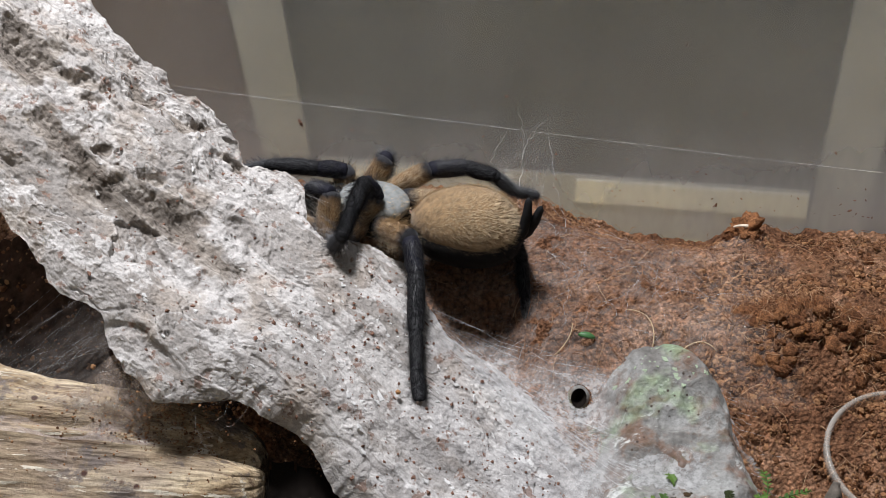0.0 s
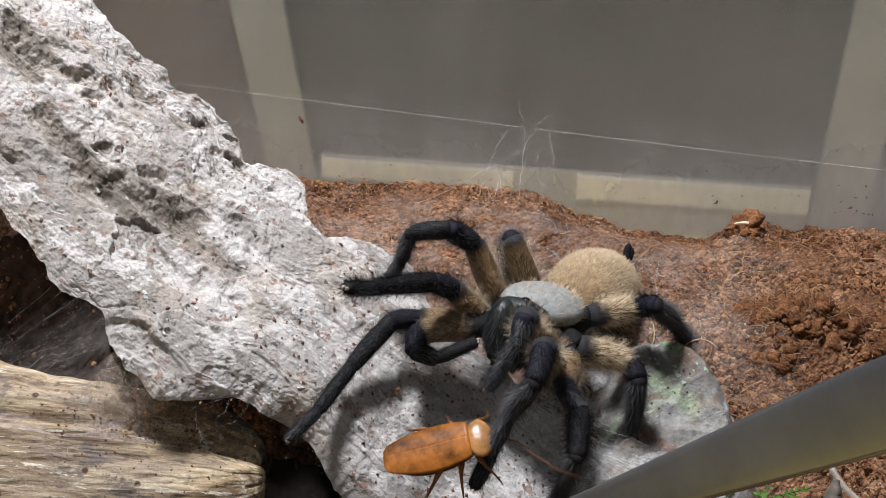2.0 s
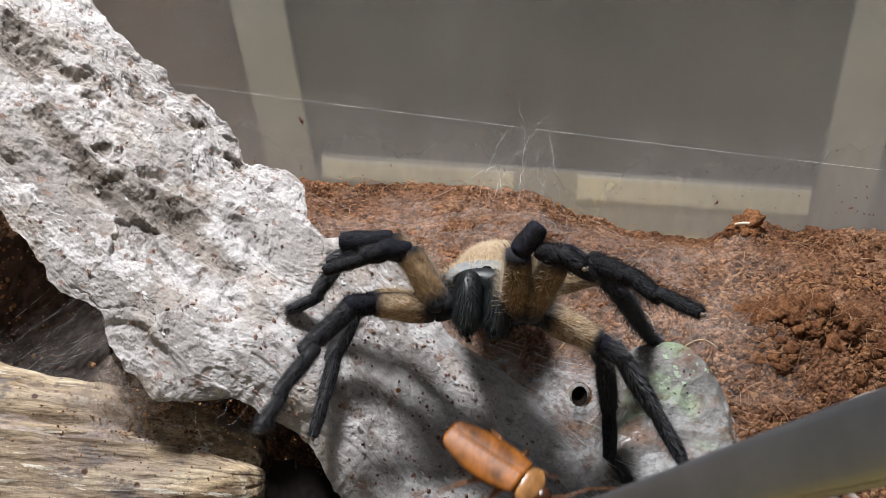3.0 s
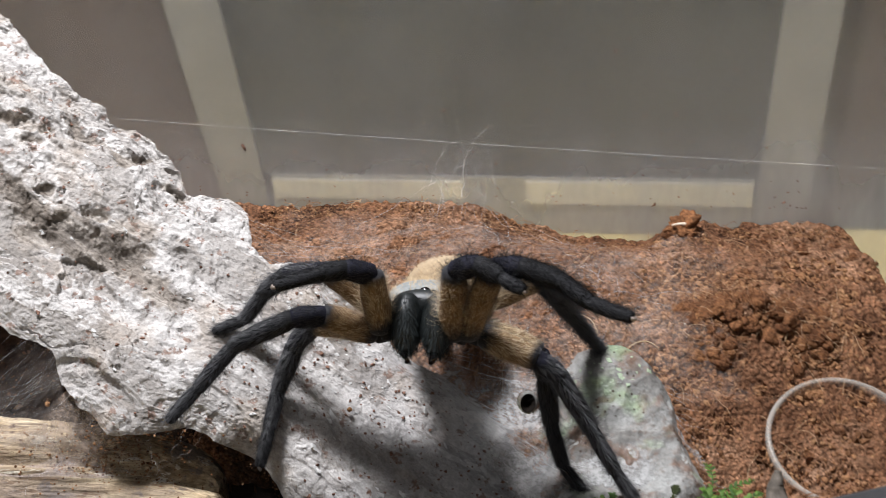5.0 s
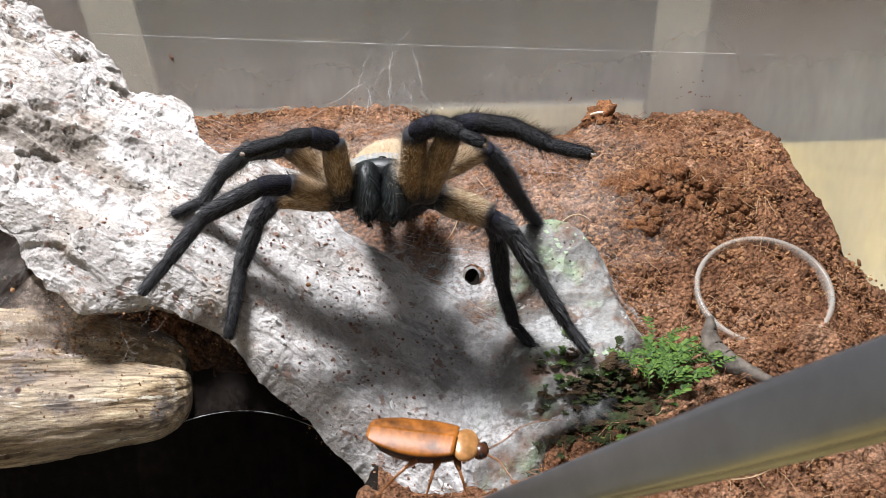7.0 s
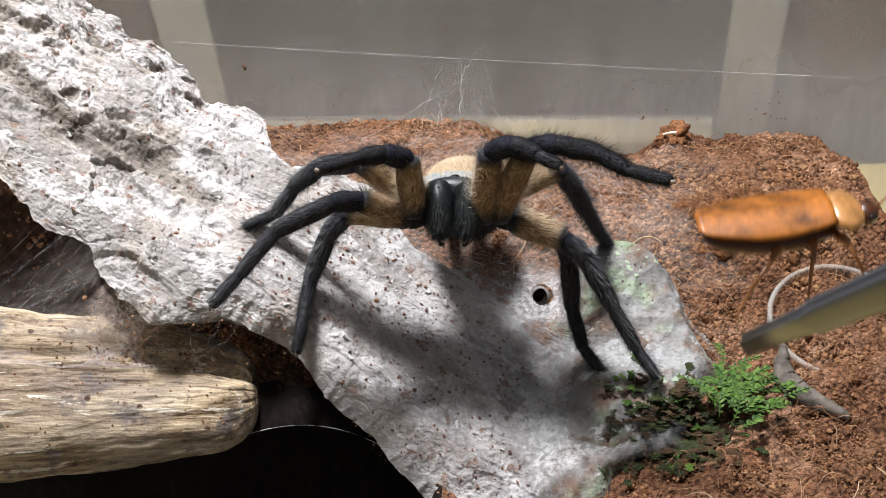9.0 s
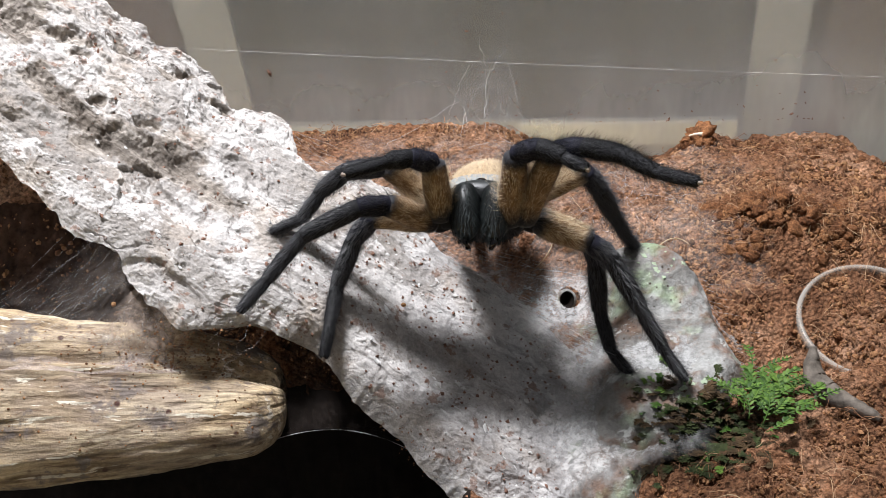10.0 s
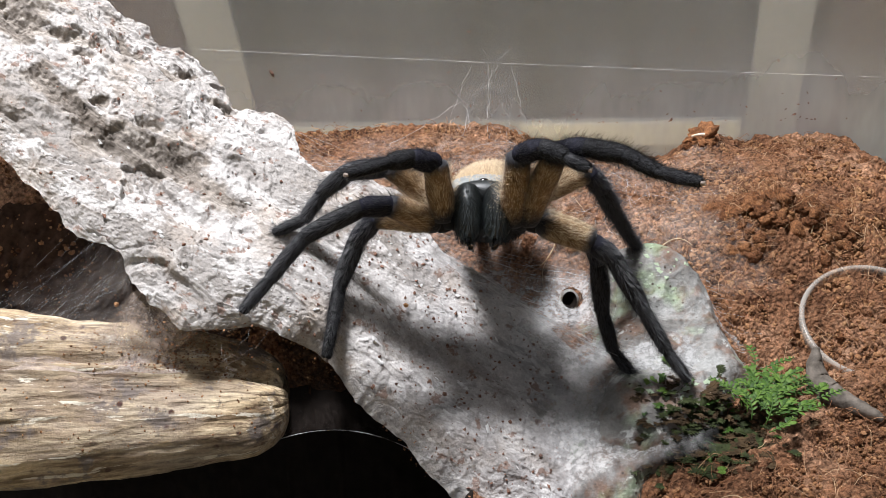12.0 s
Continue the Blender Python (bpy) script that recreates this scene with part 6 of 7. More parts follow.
limb("bracing", "leg_left_1", (-36.7, 224.7, 8.6), (-48.8, 224.9, 2.8), (-53.5, 219.8, 4.1), (-59.6, 206.5, 1.8), (-67.3, 198.6, -5.2), (-72.1, 192.2, -10.5))
limb("bracing", "leg_left_2", (-36.9, 229.4, 6.6), (-50.9, 234.8, 2.8), (-57.8, 230.8, 4.8), (-63.0, 221.4, -2.8), (-63.7, 214.5, -9.3), (-64.7, 208.2, -15.6))
limb("bracing", "leg_left_3", (-36.0, 234.5, 6.8), (-47.7, 248.0, 10.3), (-56.0, 241.0, 14.7), (-64.9, 238.5, 14.3), (-70.2, 233.1, 8.8), (-77.1, 229.2, 6.2))
limb("bracing", "leg_left_4", (-34.2, 244.3, 4.4), (-40.1, 258.2, -1.5), (-40.5, 270.0, -6.1), (-40.6, 281.2, -11.0), (-40.3, 290.4, -15.5), (-39.6, 297.4, -19.6))
limb("bracing", "palp_right", (-18.9, 226.0, 9.0), (-17.7, 217.9, 27.1), (-13.3, 222.4, 25.2), (-8.2, 219.5, 26.8), (-4.5, 215.1, 27.6))
limb("bracing", "leg_right_1", (-15.7, 226.8, 9.1), (-9.5, 218.9, 29.0), (-4.0, 223.9, 24.6), (5.0, 217.5, 25.0), (12.1, 210.9, 24.3), (19.2, 205.0, 23.4))
limb("bracing", "leg_right_2", (-12.6, 229.7, 7.1), (0.4, 228.6, 3.1), (5.9, 228.6, -0.0), (15.4, 227.5, -13.1), (22.5, 223.5, -21.5), (27.9, 220.0, -28.2))
limb("bracing", "leg_right_3", (-13.7, 234.6, 5.7), (-1.9, 235.2, -3.0), (0.8, 236.4, -8.3), (2.7, 237.3, -22.8), (4.5, 227.3, -27.3), (9.4, 225.5, -34.3))
limb("bracing", "leg_right_4", (-17.0, 244.5, 5.3), (-1.8, 248.9, 3.0), (3.3, 252.7, -3.7), (8.2, 262.2, -14.7), (11.6, 268.6, -22.3), (15.3, 272.4, -27.3))


def segment_mesh(name, length, r0, r1, bulge, material, rng, hairs, hair_len, hair_mat, flat=1.0, tip=None):
    """One hairy leg segment along +Z, drawn in at its joints; flat: its depth over its width; tip: a material for the claw tuft."""
    sides, rings = 16, 22
    verts, faces = [], []

    def girth(s):
        r = (r0 + (r1 - r0) * s) * (1 + bulge * math.sin(math.pi * s) ** 2)
        e = min(s, 1 - s) * length / (0.9 * r)
        return r * (0.70 + 0.30 * math.sqrt(max(0.0, 1 - (1 - e) ** 2))) if e < 1 else r

    for i in range(rings + 1):
        s = i / rings
        r = girth(s) * (0.55 if i in (0, rings) else 1.0)
        z = -0.0007 + (length + 0.0014) * s
        for k in range(sides):
            a = 2 * math.pi * k / sides
            q = r * (1 + 0.05 * math.sin(3 * a + 9 * s))
            verts.append((q * math.cos(a), flat * q * math.sin(a), z))
    for i in range(rings):
        for k in range(sides):
            m = (k + 1) % sides
            faces.append((i * sides + k, i * sides + m, (i + 1) * sides + m, (i + 1) * sides + k))
    faces.append(tuple(range(sides))[::-1])
    faces.append(tuple(rings * sides + k for k in range(sides)))
    skin = len(faces)
    for i in range(hairs):
        s, a = rng.uniform(0.01, 0.97), rng.uniform(0, 2 * math.pi)
        out = Vector((math.cos(a), math.sin(a), 0))
        root = Vector((out.x, flat * out.y, 0)) * girth(s) * 0.95 + Vector((0, 0, s * length))
        lean = rng.uniform(0.9, 2.8)
        d = (out + lean * Vector((0, 0, 1)) + Vector(rng.normal(0, 0.18, 3))).normalized()
        n = hair_len * rng.uniform(0.35, 1.0)
        if rng.random() < 0.22:
            d, n = (d + out * 1.1).normalized(), n * 1.8
        w = Vector((-math.sin(a), math.cos(a), 0)) * rng.uniform(0.000022, 0.00005)
        mid = root + d * n * 0.55
        end = root + d * n + Vector((0, 0, 1)) * n * 0.15
        b = len(verts)
        verts.extend([root - w, root + w, mid + w * 0.8, mid - w * 0.8, end])
        faces.extend([(b, b + 1, b + 2, b + 3), (b + 3, b + 2, b + 4)])
    tuft = len(faces)
    if tip:
        for sx in (-1, 1):
            v, f = tube([(sx * 0.0004, 0, length - 0.0002), (sx * 0.0005, 0, length + 0.0009), (sx * 0.0004, 0.0003, length + 0.0013)], [0.0004, 0.00045, 0.0002], 6)
            base = len(verts)
            verts.extend(v)
            faces.extend(tuple(base + i for i in q) for q in f)
    me = mesh_of(name, verts, faces, material)
    me.materials.append(hair_mat)
    if tip:
        me.materials.append(tip)
    me.polygons.foreach_set("material_index", [0] * skin + [1] * (tuft - skin) + [2] * (len(faces) - tuft))
    return me


def ellipsoid_mesh(name, radii, material, rng, hairs=0, hair_len=0.002, hair_mat=None, taper=0.0, lay=(0, -1, 0), lumps=0.02, boxy=1.0, above=-2.0):
    """A rounded body part with hair that lies backwards along Y."""
    bm = bmesh.new()
    bmesh.ops.create_uvsphere(bm, u_segments=36, v_segments=22, radius=1)
    for v in bm.verts:
        v.co = Vector([math.copysign(abs(c) ** boxy, c) for c in v.co])
        k = 1 + taper * v.co.y
        q = 1 + lumps * noise.noise(v.co * 3)
        v.co = Vector((v.co.x * radii[0] * k * q, v.co.y * radii[1] * q, v.co.z * radii[2] * k * q))
    me = bpy.data.meshes.new(name)
    bm.to_mesh(me)
    bm.free()
    verts, faces = [tuple(v.co) for v in me.vertices], [tuple(f.vertices) for f in me.polygons]
    skin = len(faces)
    for i in range(hairs):
        d = Vector(rng.normal(0, 1, 3)).normalized()
        if d.z < above + 0.08 * rng.normal():
            continue
        out = Vector((d.x / radii[0], d.y / radii[1], d.z / radii[2])).normalized()
        d = Vector([math.copysign(abs(c) ** boxy, c) for c in d])
        k = 1 + taper * d.y
        root = Vector((d.x * radii[0] * k, d.y * radii[1], d.z * radii[2] * k)) * 0.97
        way = (out * 0.6 + Vector(lay) + Vector(rng.normal(0, 0.25, 3))).normalized()
        if way.dot(out) < 0.1:
            way = (way + out * 0.8).normalized()
        n = hair_len * rng.uniform(0.5, 1.3)
        w = way.cross(out).normalized() * rng.uniform(0.00004, 0.00008)
        b = len(verts)
        mid, tip = root + way * n * 0.5, root + way * n + out * n * 0.1
        verts.extend([root - w, root + w, mid + w * 0.8, mid - w * 0.8, tip])
        faces.extend([(b, b + 1, b + 2, b + 3), (b + 3, b + 2, b + 4)])
    out = mesh_of(name, verts, faces, material)
    out.materials.append(hair_mat or material)
    for i in range(skin, len(faces)):
        out.polygons[i].material_index = 1
    return out


def segment_pose(a, b, side):
    """A pose at a whose +Z runs to b."""
    z = (b - a).normalized()
    x = side - z * side.dot(z)
    x.normalize()
    y = z.cross(x)
    m = Matrix((x, y, z)).transposed().to_4x4()
    m.translation = a
    return m


def limb_poses(joints, lengths, up):
    """World poses of a limb's segments; each keeps its length, so the far joints follow."""
    side = (joints[2] - joints[0]).cross(Vector(up))
    if side.length < 1e-5:
        side = Vector((1, 0, 0))
    side.normalize()
    out, at = [], joints[0].copy()
    for i, n in enumerate(lengths):
        end = at + (joints[i + 1] - at).normalized() * n
        out.append(segment_pose(at, end, side))
        at = end
    return out


TARANTULA = {}


def build_tarantula():
    rng = np.random.default_rng(11)
    t = thing("tarantula", "black-legged tarantula with tan thighs and a furry tan abdomen", "tarantula")
    TARANTULA["body"] = t

    def piece(name, me, parent, at=(0, 0, 0), turn=(0, 0, 0), label=""):
        ob = new(name, me)
        ob.parent = parent
        ob.matrix_basis = pose(*at, *turn)
        if label:
            ob["label"] = label
        return ob

    piece("carapace", ellipsoid_mesh("carapace", (0.0104, 0.0108, 0.0046), CARAPACE, rng, 700, 0.0020, TAN_HAIR, 0.0), t, (0, 0.0002, 0.0010), label="grey-blue velvety carapace with a tan fringe")
    piece("sternum", ellipsoid_mesh("sternum", (0.0085, 0.0105, 0.004), BLACK_HAIR, rng, 300, 0.002, BLACK_HAIR), t, (0, -0.001, -0.0035), label="black underside")
    piece("abdomen", ellipsoid_mesh("abdomen", (0.0112, 0.0150, 0.0102), ABDOMEN, rng, 19000, 0.0018, TAN_HAIR, -0.08, above=-0.30), t, (0, -0.0265, -0.0010), (-4, 0, 0), "tan furry abdomen")
    piece("abdomen_underside", ellipsoid_mesh("abdomen_underside", (0.0114, 0.0154, 0.0078), BLACK_HAIR, rng, 2600, 0.002, BLACK_HAIR), t, (0, -0.0272, -0.0046), label="black underside of the abdomen")
    piece("eye_tubercle", ellipsoid_mesh("eye_tubercle", (0.0012, 0.0010, 0.0008), FANG, rng), t, (0, 0.0094, 0.0037), label="small black eye mound")
    piece("face", ellipsoid_mesh("face", (0.0076, 0.0032, 0.0032), CHELICERA, rng, 200, 0.0010, CHELICERA), t, (0, 0.0098, 0.0008), label="glossy black face below the eyes")
    for sx in (-1, 1):
        ch = piece("chelicera", ellipsoid_mesh("chelicera", (0.0037, 0.0048, 0.0070), CHELICERA, rng, 2600, 0.0019, CHELICERA_HAIR, lumps=0.03, lay=(0, 0.1, -1.9), boxy=0.92), t, (sx * 0.0035, 0.0125, -0.0036), (8, sx * 1, 0))
        v, f = tube([(0, 0.0008, -0.0058), (0, 0.0020, -0.0073), (-sx * 0.0006, 0.0014, -0.0087), (-sx * 0.0012, -0.0006, -0.0094)], [0.0012, 0.0010, 0.0007, 0.0001], 8)
        piece("fang", mesh_of("fang", v, f, FANG), ch)
        v, f = tube([(0, 0.004, -0.002), (0, -0.001, -0.0012), (0, -0.0040, 0.0030), (0, -0.0054, 0.0070), (0, -0.0062, 0.0112), (0, -0.0063, 0.0122)], [0.0018, 0.0018, 0.0016, 0.0014, 0.0010, 0.0003], 10)
        piece("spinneret", mesh_of("spinneret", v, f, BLACK_HAIR), t, (sx * 0.0022, -0.0395, -0.0030), (sx * 9, 0, sx * -20))
    home = STANCE["settled"]["body"].inverted()
    for which in WHICH_LIMB:
        hip = home @ STANCE["settled"][which][0]
        root = Vector((hip.x * 0.35, hip.y * 0.75, -0.0030))
        d = hip - root
        me = segment_mesh("coxa", d.length, 0.0030, 0.0029, 0.05, BLACK_HAIR, rng, 220, 0.0018, BLACK_HAIR)
        ob = new("coxa", me)
        ob.parent = t
        ob.matrix_basis = segment_pose(root, hip, Vector((0.1, 1, 0.2)))
    radius = {"femur": (0.0030, 0.0028, 0.10), "patella": (0.0024, 0.0023, 0.06), "tibia": (0.0022, 0.0019, 0.10), "metatarsus": (0.0017, 0.0016, 0.06), "tarsus": (0.0017, 0.0015, 0.12)}
    for which in WHICH_LIMB:
        joints = STANCE["settled"][which]
        names = SEGMENTS if len(joints) == 6 else ("femur", "patella", "tibia", "tarsus")
        lengths = [(joints[i + 1] - joints[i]).length for i in range(len(names))]
        chain, parent = [], t
        for name, n in zip(names, lengths):
            r0, r1, b = radius[name]
            mat = FEMUR if name == "femur" else (BLUE_HAIR if name == "patella" else BLACK_HAIR)
            hair = FEMUR_HAIR if name == "femur" else LEG_HAIR
            me = segment_mesh(name, n, r0, r1, b, mat, rng, int(165000 * n), 0.0023 if name == "femur" else 0.0019, hair, 0.8 if name == "tarsus" else 1.0, CLAW if name == "tarsus" else None)
            ob = new(("pedipalp" if "palp" in which else "leg") if name == "femur" else name, me)
            ob.parent = parent
            if name == "femur":
                parent = ob
                ob["label"] = "leg with a tan furry thigh"
            chain.append(ob)
        TARANTULA[which] = (chain, lengths)
    return t


def tarantula_rows(times):
    """Keys for the body and every limb; times: (seconds, stance)."""
    t = TARANTULA["body"]
    walk(t, [(s, STANCE[n]["body"]) for s, n in times])
    for which in WHICH_LIMB:
        chain, lengths = TARANTULA[which]
        rows = [[] for _ in chain]
        for s, n in times:
            body = STANCE[n]["body"]
            up = (body.to_3x3() @ Vector((0, 0, 1)))
            worlds = limb_poses(STANCE[n][which], lengths, up)
            rows[0].append((s, body.inverted() @ worlds[0]))
            for k in range(1, len(chain)):
                rows[k].append((s, worlds[0].inverted() @ worlds[k]))
        for ob, r in zip(chain, rows):
            walk(ob, r)


# ---- cockroach and tongs ----
ROACH_ROWS = [
    (0.00, (-13.8, 165.0, 136.1), (0.03, 0.21, 0.98), (-0.85, -0.44, 0.29)),
    (0.20, (-14.0, 160.5, 122.4), (0.05, 0.28, 0.96), (-0.85, -0.44, 0.29)),
    (0.30, (-14.3, 151.4, 102.8), (0.06, 0.33, 0.94), (-0.85, -0.44, 0.29)),
    (0.40, (-20.1, 142.4, 79.1), (-0.02, 0.50, 0.86), (-0.85, -0.44, 0.29)),
    (0.50, (-24.3, 138.8, 64.0), (0.12, 0.52, 0.85), (-0.85, -0.44, 0.29)),
    (0.80, (-30.9, 155.9, 35.2), (0.77, 0.41, 0.49), (-0.68, -0.15, 0.72)),
    (1.00, (-31.2, 158.6, 29.9), (0.67, 0.35, 0.66), (-0.68, -0.15, 0.72)),
    (1.20, (-35.9, 161.7, 26.5), (0.64, 0.21, 0.74), (-0.63, -0.26, 0.74)),
    (1.30, (-35.2, 161.0, 24.9), (0.74, 0.13, 0.66), (-0.58, -0.23, 0.78)),
    (1.40, (-40.4, 160.3, 25.2), (0.24, 0.06, 0.97), (-0.20, -0.74, 0.65)),
    (1.50, (-41.3, 162.2, 18.6), (-0.61, 0.09, 0.79), (0.22, -0.75, 0.62)),
    (1.55, (-39.2, 180.0, 8.6), (-0.03, 0.17, 0.98), (0.22, -0.75, 0.62)),
    (1.60, (-39.7, 191.2, -2.1), (0.88, -0.04, 0.48), (0.09, -0.58, 0.81)),
    (1.80, (-38.0, 199.0, -4.6), (0.91, 0.30, 0.27), (0.08, -0.49, 0.87)),
    (2.00, (-31.5, 202.0, -9.1), (0.94, 0.19, 0.28), (0.07, -0.44, 0.90)),
    (2.20, (-30.6, 205.4, -9.5), (0.85, -0.47, -0.25), (0.29, -0.53, 0.79)),
    (2.50, (-26.4, 208.4, -5.9), (0.82, -0.44, -0.37), (0.39, -0.54, 0.75)),
    (2.70, (-21.4, 209.9, -4.7), (0.79, -0.48, -0.38), (0.39, -0.54, 0.75)),
    (3.20, (-19.1, 190.3, -18.7), (0.94, -0.33, -0.08), (0.23, -0.45, 0.86)),
    (4.00, (-15.4, 176.8, -33.1), (0.99, -0.10, 0.09), (0.06, -0.38, 0.92)),
    (4.50, (-16.7, 177.2, -32.1), (0.99, -0.10, 0.09), (0.06, -0.38, 0.92)),
    (5.00, (-15.3, 185.3, -14.3), (1.00, -0.09, 0.02), (0.07, -0.25, 0.97)),
    (5.50, (-15.6, 185.9, -16.8), (0.99, -0.10, -0.04), (0.05, -0.23, 0.97)),
    (6.00, (-14.2, 178.9, -14.8), (0.98, -0.18, -0.01), (0.03, -0.18, 0.98)),
    (6.50, (-15.2, 173.2, -15.9), (0.98, -0.18, -0.08), (0.02, -0.18, 0.98)),
    (7.00, (-16.7, 169.8, -18.5), (0.98, -0.21, -0.04), (0.02, -0.18, 0.98)),
    (7.40, (-13.4, 155.6, -22.7), (0.96, -0.29, 0.03), (0.02, -0.18, 0.98)),
    (8.00, (4.4, 125.7, -11.2), (0.95, -0.31, 0.04), (0.03, -0.24, 0.97)),
    (8.50, (22.1, 119.2, 35.2), (0.98, -0.19, 0.01), (0.03, -0.38, 0.93)),
    (8.80, (25.4, 119.7, 57.1), (0.99, 0.05, 0.11), (0.02, -0.18, 0.98)),
    (9.00, (25.5, 127.4, 66.2), (0.99, 0.05, 0.11), (0.02, -0.18, 0.98)),
    (9.10, (25.1, 129.2, 69.2), (0.99, 0.05, 0.11), (0.02, -0.18, 0.98)),
    (9.20, (23.1, 132.7, 75.2), (0.95, 0.14, 0.26), (0.02, -0.18, 0.98)),
    (9.30, (19.2, 140.6, 87.8), (0.96, 0.14, 0.25), (0.04, -0.18, 0.98)),
    (9.40, (24.9, 151.2, 105.1), (0.96, 0.14, 0.25), (0.04, -0.18, 0.98)),
    (9.50, (29.2, 162.4, 123.6), (0.96, 0.14, 0.25), (0.04, -0.18, 0.98)),
    (9.60, (32.7, 176.6, 147.0), (0.96, 0.14, 0.25), (0.04, -0.18, 0.98)),
    (9.80, (36.0, 194.2, 175.4), (0.96, 0.15, 0.24), (0.04, -0.18, 0.98)),
    (12.00, (36.2, 194.4, 175.8), (0.96, 0.15, 0.24), (0.04, -0.18, 0.98)),
]
TONGS_ROWS = [
    (0.00, (1.2, 163.5, 129.4), (0.38, -0.86, 0.35), (0.34, -0.56, 0.75)),
    (0.20, (-2.1, 159.4, 117.2), (0.39, -0.80, 0.45), (0.34, -0.56, 0.75)),
    (0.30, (-6.9, 152.6, 102.9), (0.43, -0.71, 0.56), (0.34, -0.56, 0.75)),
    (0.40, (-11.0, 142.5, 76.7), (0.49, -0.54, 0.68), (0.34, -0.56, 0.76)),
    (0.50, (-18.9, 138.9, 58.8), (0.55, -0.41, 0.72), (0.34, -0.56, 0.76)),
    (0.80, (-27.1, 153.2, 29.6), (0.55, -0.44, 0.71), (0.34, -0.56, 0.76)),
    (1.00, (-28.6, 155.8, 24.5), (0.57, -0.42, 0.70), (0.34, -0.56, 0.76)),
    (1.30, (-34.4, 156.9, 17.7), (0.58, -0.41, 0.70), (0.34, -0.56, 0.76)),
    (1.50, (-24.7, 149.6, 22.6), (0.56, -0.40, 0.73), (0.34, -0.56, 0.76)),
    (1.60, (-18.6, 150.3, 22.2), (0.52, -0.43, 0.74), (0.34, -0.56, 0.76)),
    (2.00, (-12.4, 148.4, 18.0), (0.51, -0.45, 0.73), (0.34, -0.56, 0.76)),
    (2.50, (-15.5, 150.4, 22.0), (0.55, -0.46, 0.70), (0.34, -0.56, 0.76)),
    (2.70, (-15.6, 151.1, 23.2), (0.55, -0.48, 0.68), (0.34, -0.56, 0.76)),
    (3.20, (-8.0, 145.1, 11.0), (0.48, -0.47, 0.74), (0.34, -0.56, 0.76)),
    (4.00, (-0.3, 139.5, -1.1), (0.46, -0.45, 0.77), (0.34, -0.56, 0.76)),
    (4.50, (-0.4, 140.5, 0.5), (0.46, -0.46, 0.76), (0.34, -0.56, 0.76)),
    (5.00, (0.0, 149.1, 10.0), (0.46, -0.56, 0.69), (0.34, -0.57, 0.75)),
    (5.50, (-11.4, 145.3, 6.5), (0.45, -0.57, 0.69), (0.31, -0.58, 0.75)),
    (6.00, (-13.6, 137.7, 7.8), (0.45, -0.57, 0.68), (0.27, -0.59, 0.76)),
    (6.50, (-16.4, 131.8, 1.3), (0.50, -0.53, 0.68), (0.26, -0.60, 0.76)),
    (7.00, (-14.6, 128.7, -3.5), (0.47, -0.54, 0.70), (0.25, -0.60, 0.76)),
    (7.40, (-9.6, 119.5, -8.0), (0.45, -0.51, 0.73), (0.25, -0.60, 0.76)),
    (8.00, (8.5, 112.5, -4.3), (0.30, -0.55, 0.78), (0.28, -0.59, 0.76)),
    (8.50, (20.0, 109.1, 37.9), (0.55, -0.60, 0.58), (0.20, -0.62, 0.76)),
    (8.80, (17.5, 106.6, 47.5), (0.77, -0.22, 0.60), (-0.17, -0.97, 0.17)),
    (9.00, (18.3, 114.6, 53.0), (0.77, -0.22, 0.60), (-0.17, -0.97, 0.17)),
    (9.10, (17.6, 116.7, 56.6), (0.77, -0.22, 0.60), (-0.17, -0.97, 0.17)),
    (9.20, (17.1, 119.8, 61.9), (0.77, -0.22, 0.60), (-0.17, -0.97, 0.17)),
    (9.30, (14.5, 127.0, 73.2), (0.78, -0.22, 0.59), (-0.16, -0.97, 0.17)),
    (9.40, (21.0, 135.5, 86.8), (0.78, -0.22, 0.59), (-0.16, -0.97, 0.17)),
    (9.50, (25.6, 147.2, 106.2), (0.78, -0.22, 0.59), (-0.16, -0.97, 0.17)),
    (9.60, (29.8, 161.5, 129.8), (0.78, -0.22, 0.59), (-0.16, -0.97, 0.17)),
    (9.80, (33.8, 178.7, 157.5), (0.78, -0.22, 0.59), (-0.15, -0.97, 0.17)),
    (12.00, (34.0, 179.0, 157.9), (0.78, -0.22, 0.59), (-0.15, -0.97, 0.17)),
]


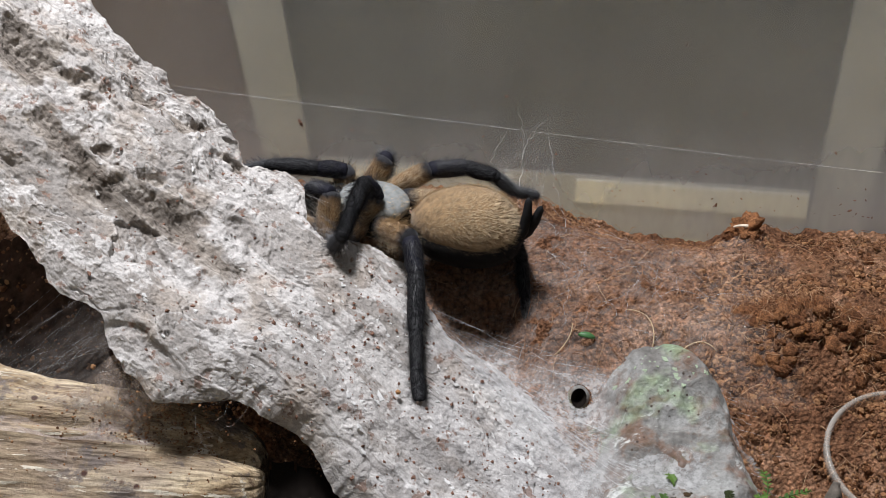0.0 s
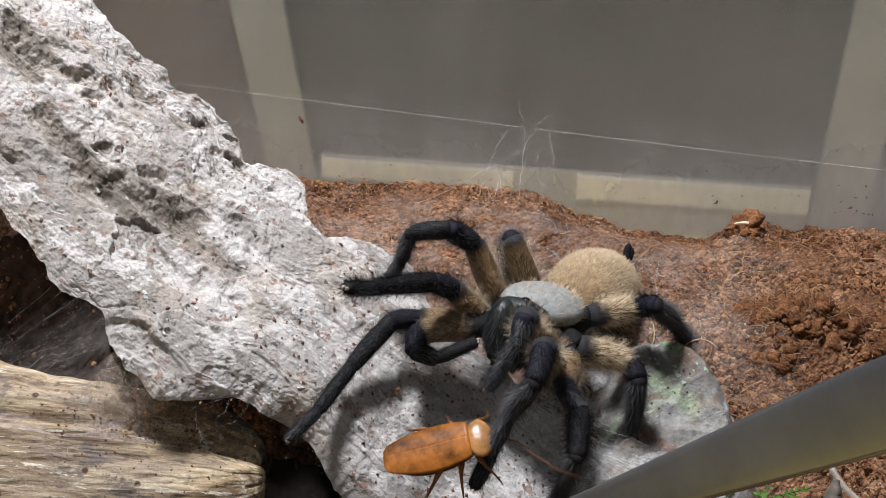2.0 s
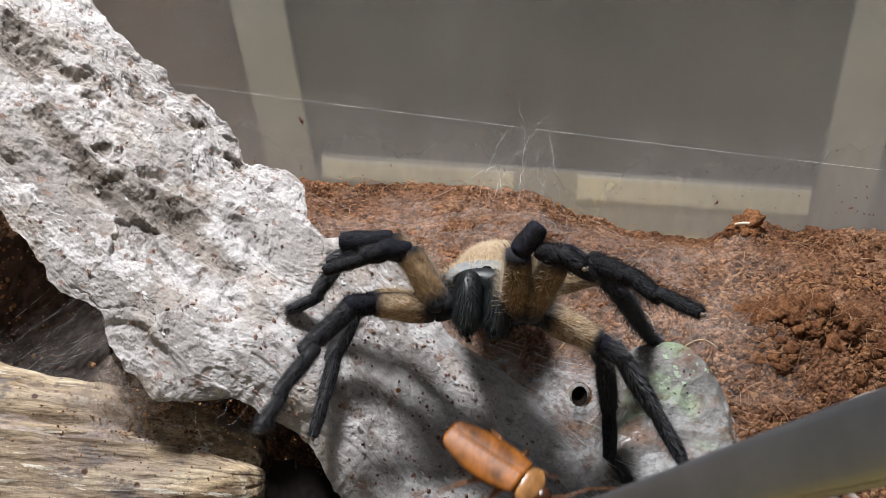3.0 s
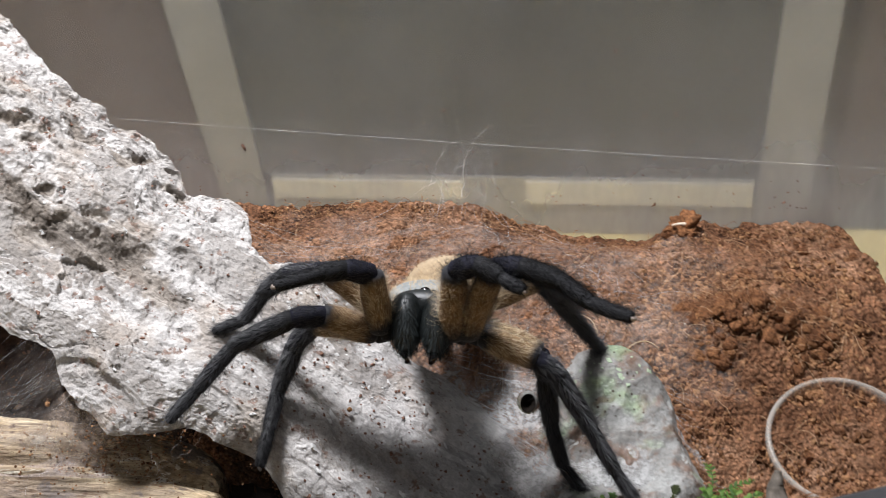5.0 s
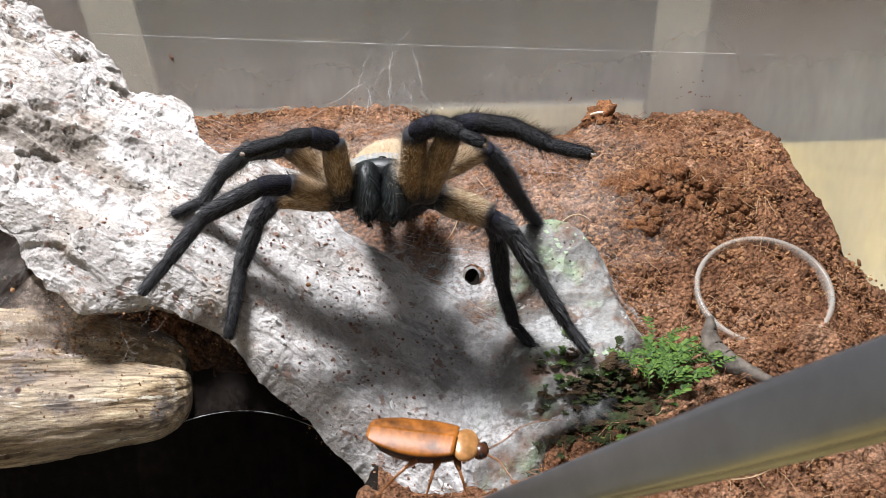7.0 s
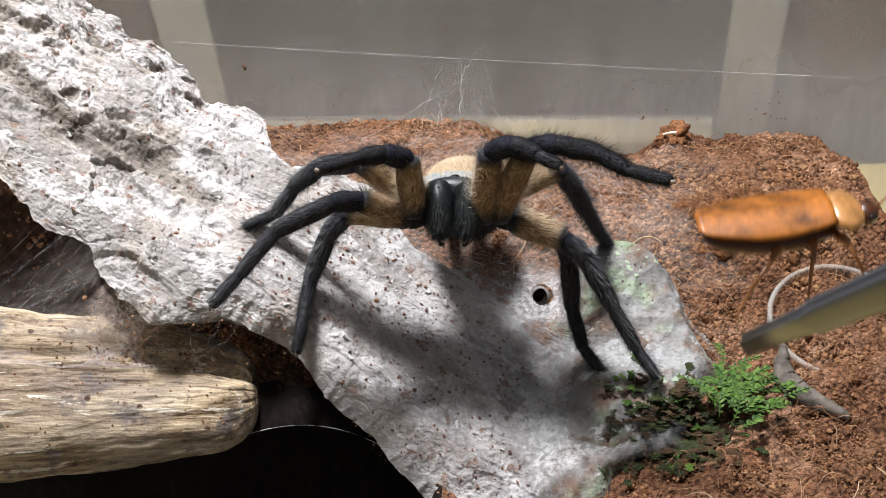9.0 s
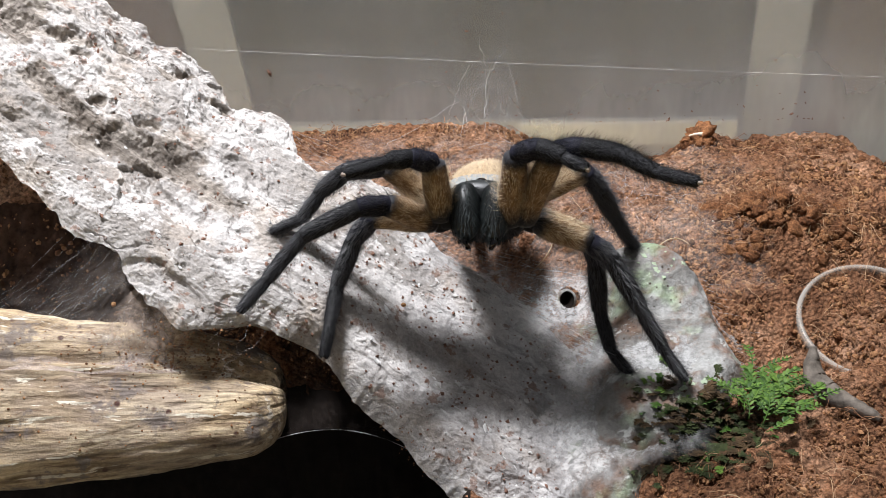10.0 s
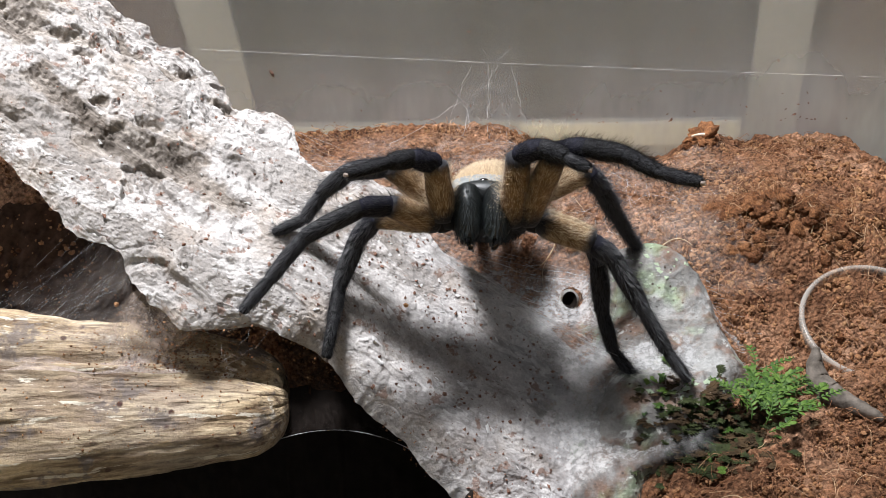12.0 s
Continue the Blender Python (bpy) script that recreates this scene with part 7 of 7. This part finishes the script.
def build_cockroach():
    rng = np.random.default_rng(61)
    t = thing("cockroach", "amber-brown winged cockroach held in steel tongs", "cockroach")

    def put(name, me, parent, at=(0, 0, 0), turn=(0, 0, 0), label=""):
        ob = new(name, me)
        ob.parent = parent
        ob.matrix_basis = pose(*at, *turn)
        if label:
            ob["label"] = label
        return ob

    put("abdomen", ellipsoid_mesh("abdomen", (0.0046, 0.0100, 0.0022), ROACH_DARK, rng), t, (0, -0.0025, -0.0012))
    for sx in (-1, 1):
        # a long folded wing, overlapping its fellow along the back
        nu, nv = 26, 10
        p = []
        for i in range(nu):
            s = i / (nu - 1)
            half = 0.0053 * math.sin(math.pi * min(1, 0.22 + 0.70 * s) * 0.98) ** 0.55 if s < 0.97 else 0.0053 * 0.36
            for j in range(nv):
                q = j / (nv - 1)
                x = sx * (-0.0008 + (half + 0.0008) * q)
                z = 0.0020 * math.sqrt(max(0.0, 1 - (abs(x) / 0.0060) ** 2)) + (0.0002 if sx > 0 else 0) - 0.0006 * s
                p.append((x, 0.0060 - 0.0195 * s, z))
        me = mesh_of("wing", p, grid_faces(nu, nv), ROACH_WING)
        ob = put("wing", me, t, (0, 0, 0.0006), label="glossy amber wing")
        ob.modifiers.new("thick", "SOLIDIFY").thickness = 0.0003
    put("shield", ellipsoid_mesh("shield", (0.0044, 0.0030, 0.0014), ROACH_SHIELD, rng), t, (0, 0.0080, 0.0010), (-12, 0, 0), "pale amber shield with a dark centre")
    head = put("head", ellipsoid_mesh("head", (0.0021, 0.0019, 0.0016), ROACH_DARK, rng), t, (0, 0.0112, -0.0002), label="dark brown head")
    for sx in (-1, 1):
        put("eye", ellipsoid_mesh("eye", (0.0006, 0.0007, 0.0007), FANG, rng), head, (sx * 0.0016, 0.0006, 0.0004))
        v, f = tube([(0, 0, 0), (sx * 0.002, 0.003, 0.001), (sx * 0.006, 0.006, 0.0015), (sx * 0.010, 0.010, 0.0), (sx * 0.013, 0.0155, -0.002)], [0.00022, 0.00018, 0.00015, 0.00011, 0.00007], 6)
        put("antenna", mesh_of("antenna", v, f, ROACH_LEG), head, (sx * 0.0008, 0.0016, 0.0))
        for k, (y, out, back, drop) in enumerate(((0.0062, 0.0060, 0.0035, -0.0050), (0.0030, 0.0075, -0.0020, -0.0055), (-0.0005, 0.0080, -0.0085, -0.0058))):
            knee = (sx * out * 0.62, back * 0.4, 0.0004)
            v, f = tube([(0, 0, 0), (sx * out * 0.32, back * 0.2, 0.0004), knee], [0.0006, 0.00085, 0.0004], 8)
            leg = put("leg", mesh_of("leg", v, f, ROACH_LEG), t, (sx * 0.0015, y, -0.0016))
            v, f = tube([(0, 0, 0), (sx * out * 0.22, back * 0.35, drop * 0.55), (sx * out * 0.42, back * 0.6, drop), (sx * out * 0.62, back * 0.72, drop * 1.05)], [0.0004, 0.0003, 0.00018, 0.0001], 6)
            put("shin", mesh_of("shin", v, f, ROACH_LEG), leg, knee)
    return t


def build_tongs():
    """Long steel feeding tongs: two tapering blades that meet at the tip."""
    t = thing("feeding_tongs", "long brushed steel feeding tongs with narrow tips", "tongs")
    for sx, name in ((-1, "blade"), (1, "blade")):
        bm = bmesh.new()
        rows = []
        for y, half, gap, thick in ((0.0, 0.0013, 0.0009, 0.0006), (0.010, 0.0018, 0.0011, 0.0008), (0.011, 0.0022, 0.0012, 0.0009), (0.040, 0.0032, 0.0016, 0.0010), (0.080, 0.0046, 0.0024, 0.0011), (0.140, 0.0055, 0.0034, 0.0011), (0.210, 0.0055, 0.0020, 0.0012)):
            z = sx * gap
            rows.append([bm.verts.new((half * math.copysign(abs(math.cos(a)) ** 0.7, math.cos(a)), y, z + 0.75 * thick * math.copysign(abs(math.sin(a)) ** 0.7, math.sin(a)))) for a in (2 * math.pi * (k + 0.5) / 16 for k in range(16))])
        for a, b in zip(rows, rows[1:]):
            for i in range(16):
                j = (i + 1) % 16
                bm.faces.new((a[i], a[j], b[j], b[i]))
        bm.faces.new(rows[0])
        bm.faces.new(rows[-1][::-1])
        bmesh.ops.recalc_face_normals(bm, faces=bm.faces)
        part(name, smooth_all(bm), STEEL, t)
    bm = bmesh.new()
    box(bm, -0.0052, 0.0052, 0.2000, 0.2180, -0.0032, 0.0032, 0.0008)
    part("hinge_end", bm, STEEL, t)
    return t


def frame_pose(at, forward, up):
    return body_pose(at, forward, up)


def motions():
    tarantula_rows([(0.0, "crouched"), (1.2, "crouched"), (1.5, "lunging"), (2.0, "turning"), (2.5, "facing"), (2.7, "bracing"), (3.3, "settled"), (12.0, "settled")])
    walk(COCKROACH, [(s, frame_pose(at, fwd, up)) for s, at, fwd, up in ROACH_ROWS])
    walk(TONGS, [(s, frame_pose(at, fwd, up)) for s, at, fwd, up in TONGS_ROWS])


build_room()
build_panel()
build_tub()
build_wall_specks()
build_soil()
build_clods()
DRIFTWOOD = build_driftwood()
build_log()
build_bark()
build_dish()
build_moss()
build_silk()
build_funnel()
build_small_things()
build_tarantula()
COCKROACH = build_cockroach()
TONGS = build_tongs()
build_frass()
scatter_crumbs()
scatter_fibres()
build_crust_flakes(DRIFTWOOD)
motions()
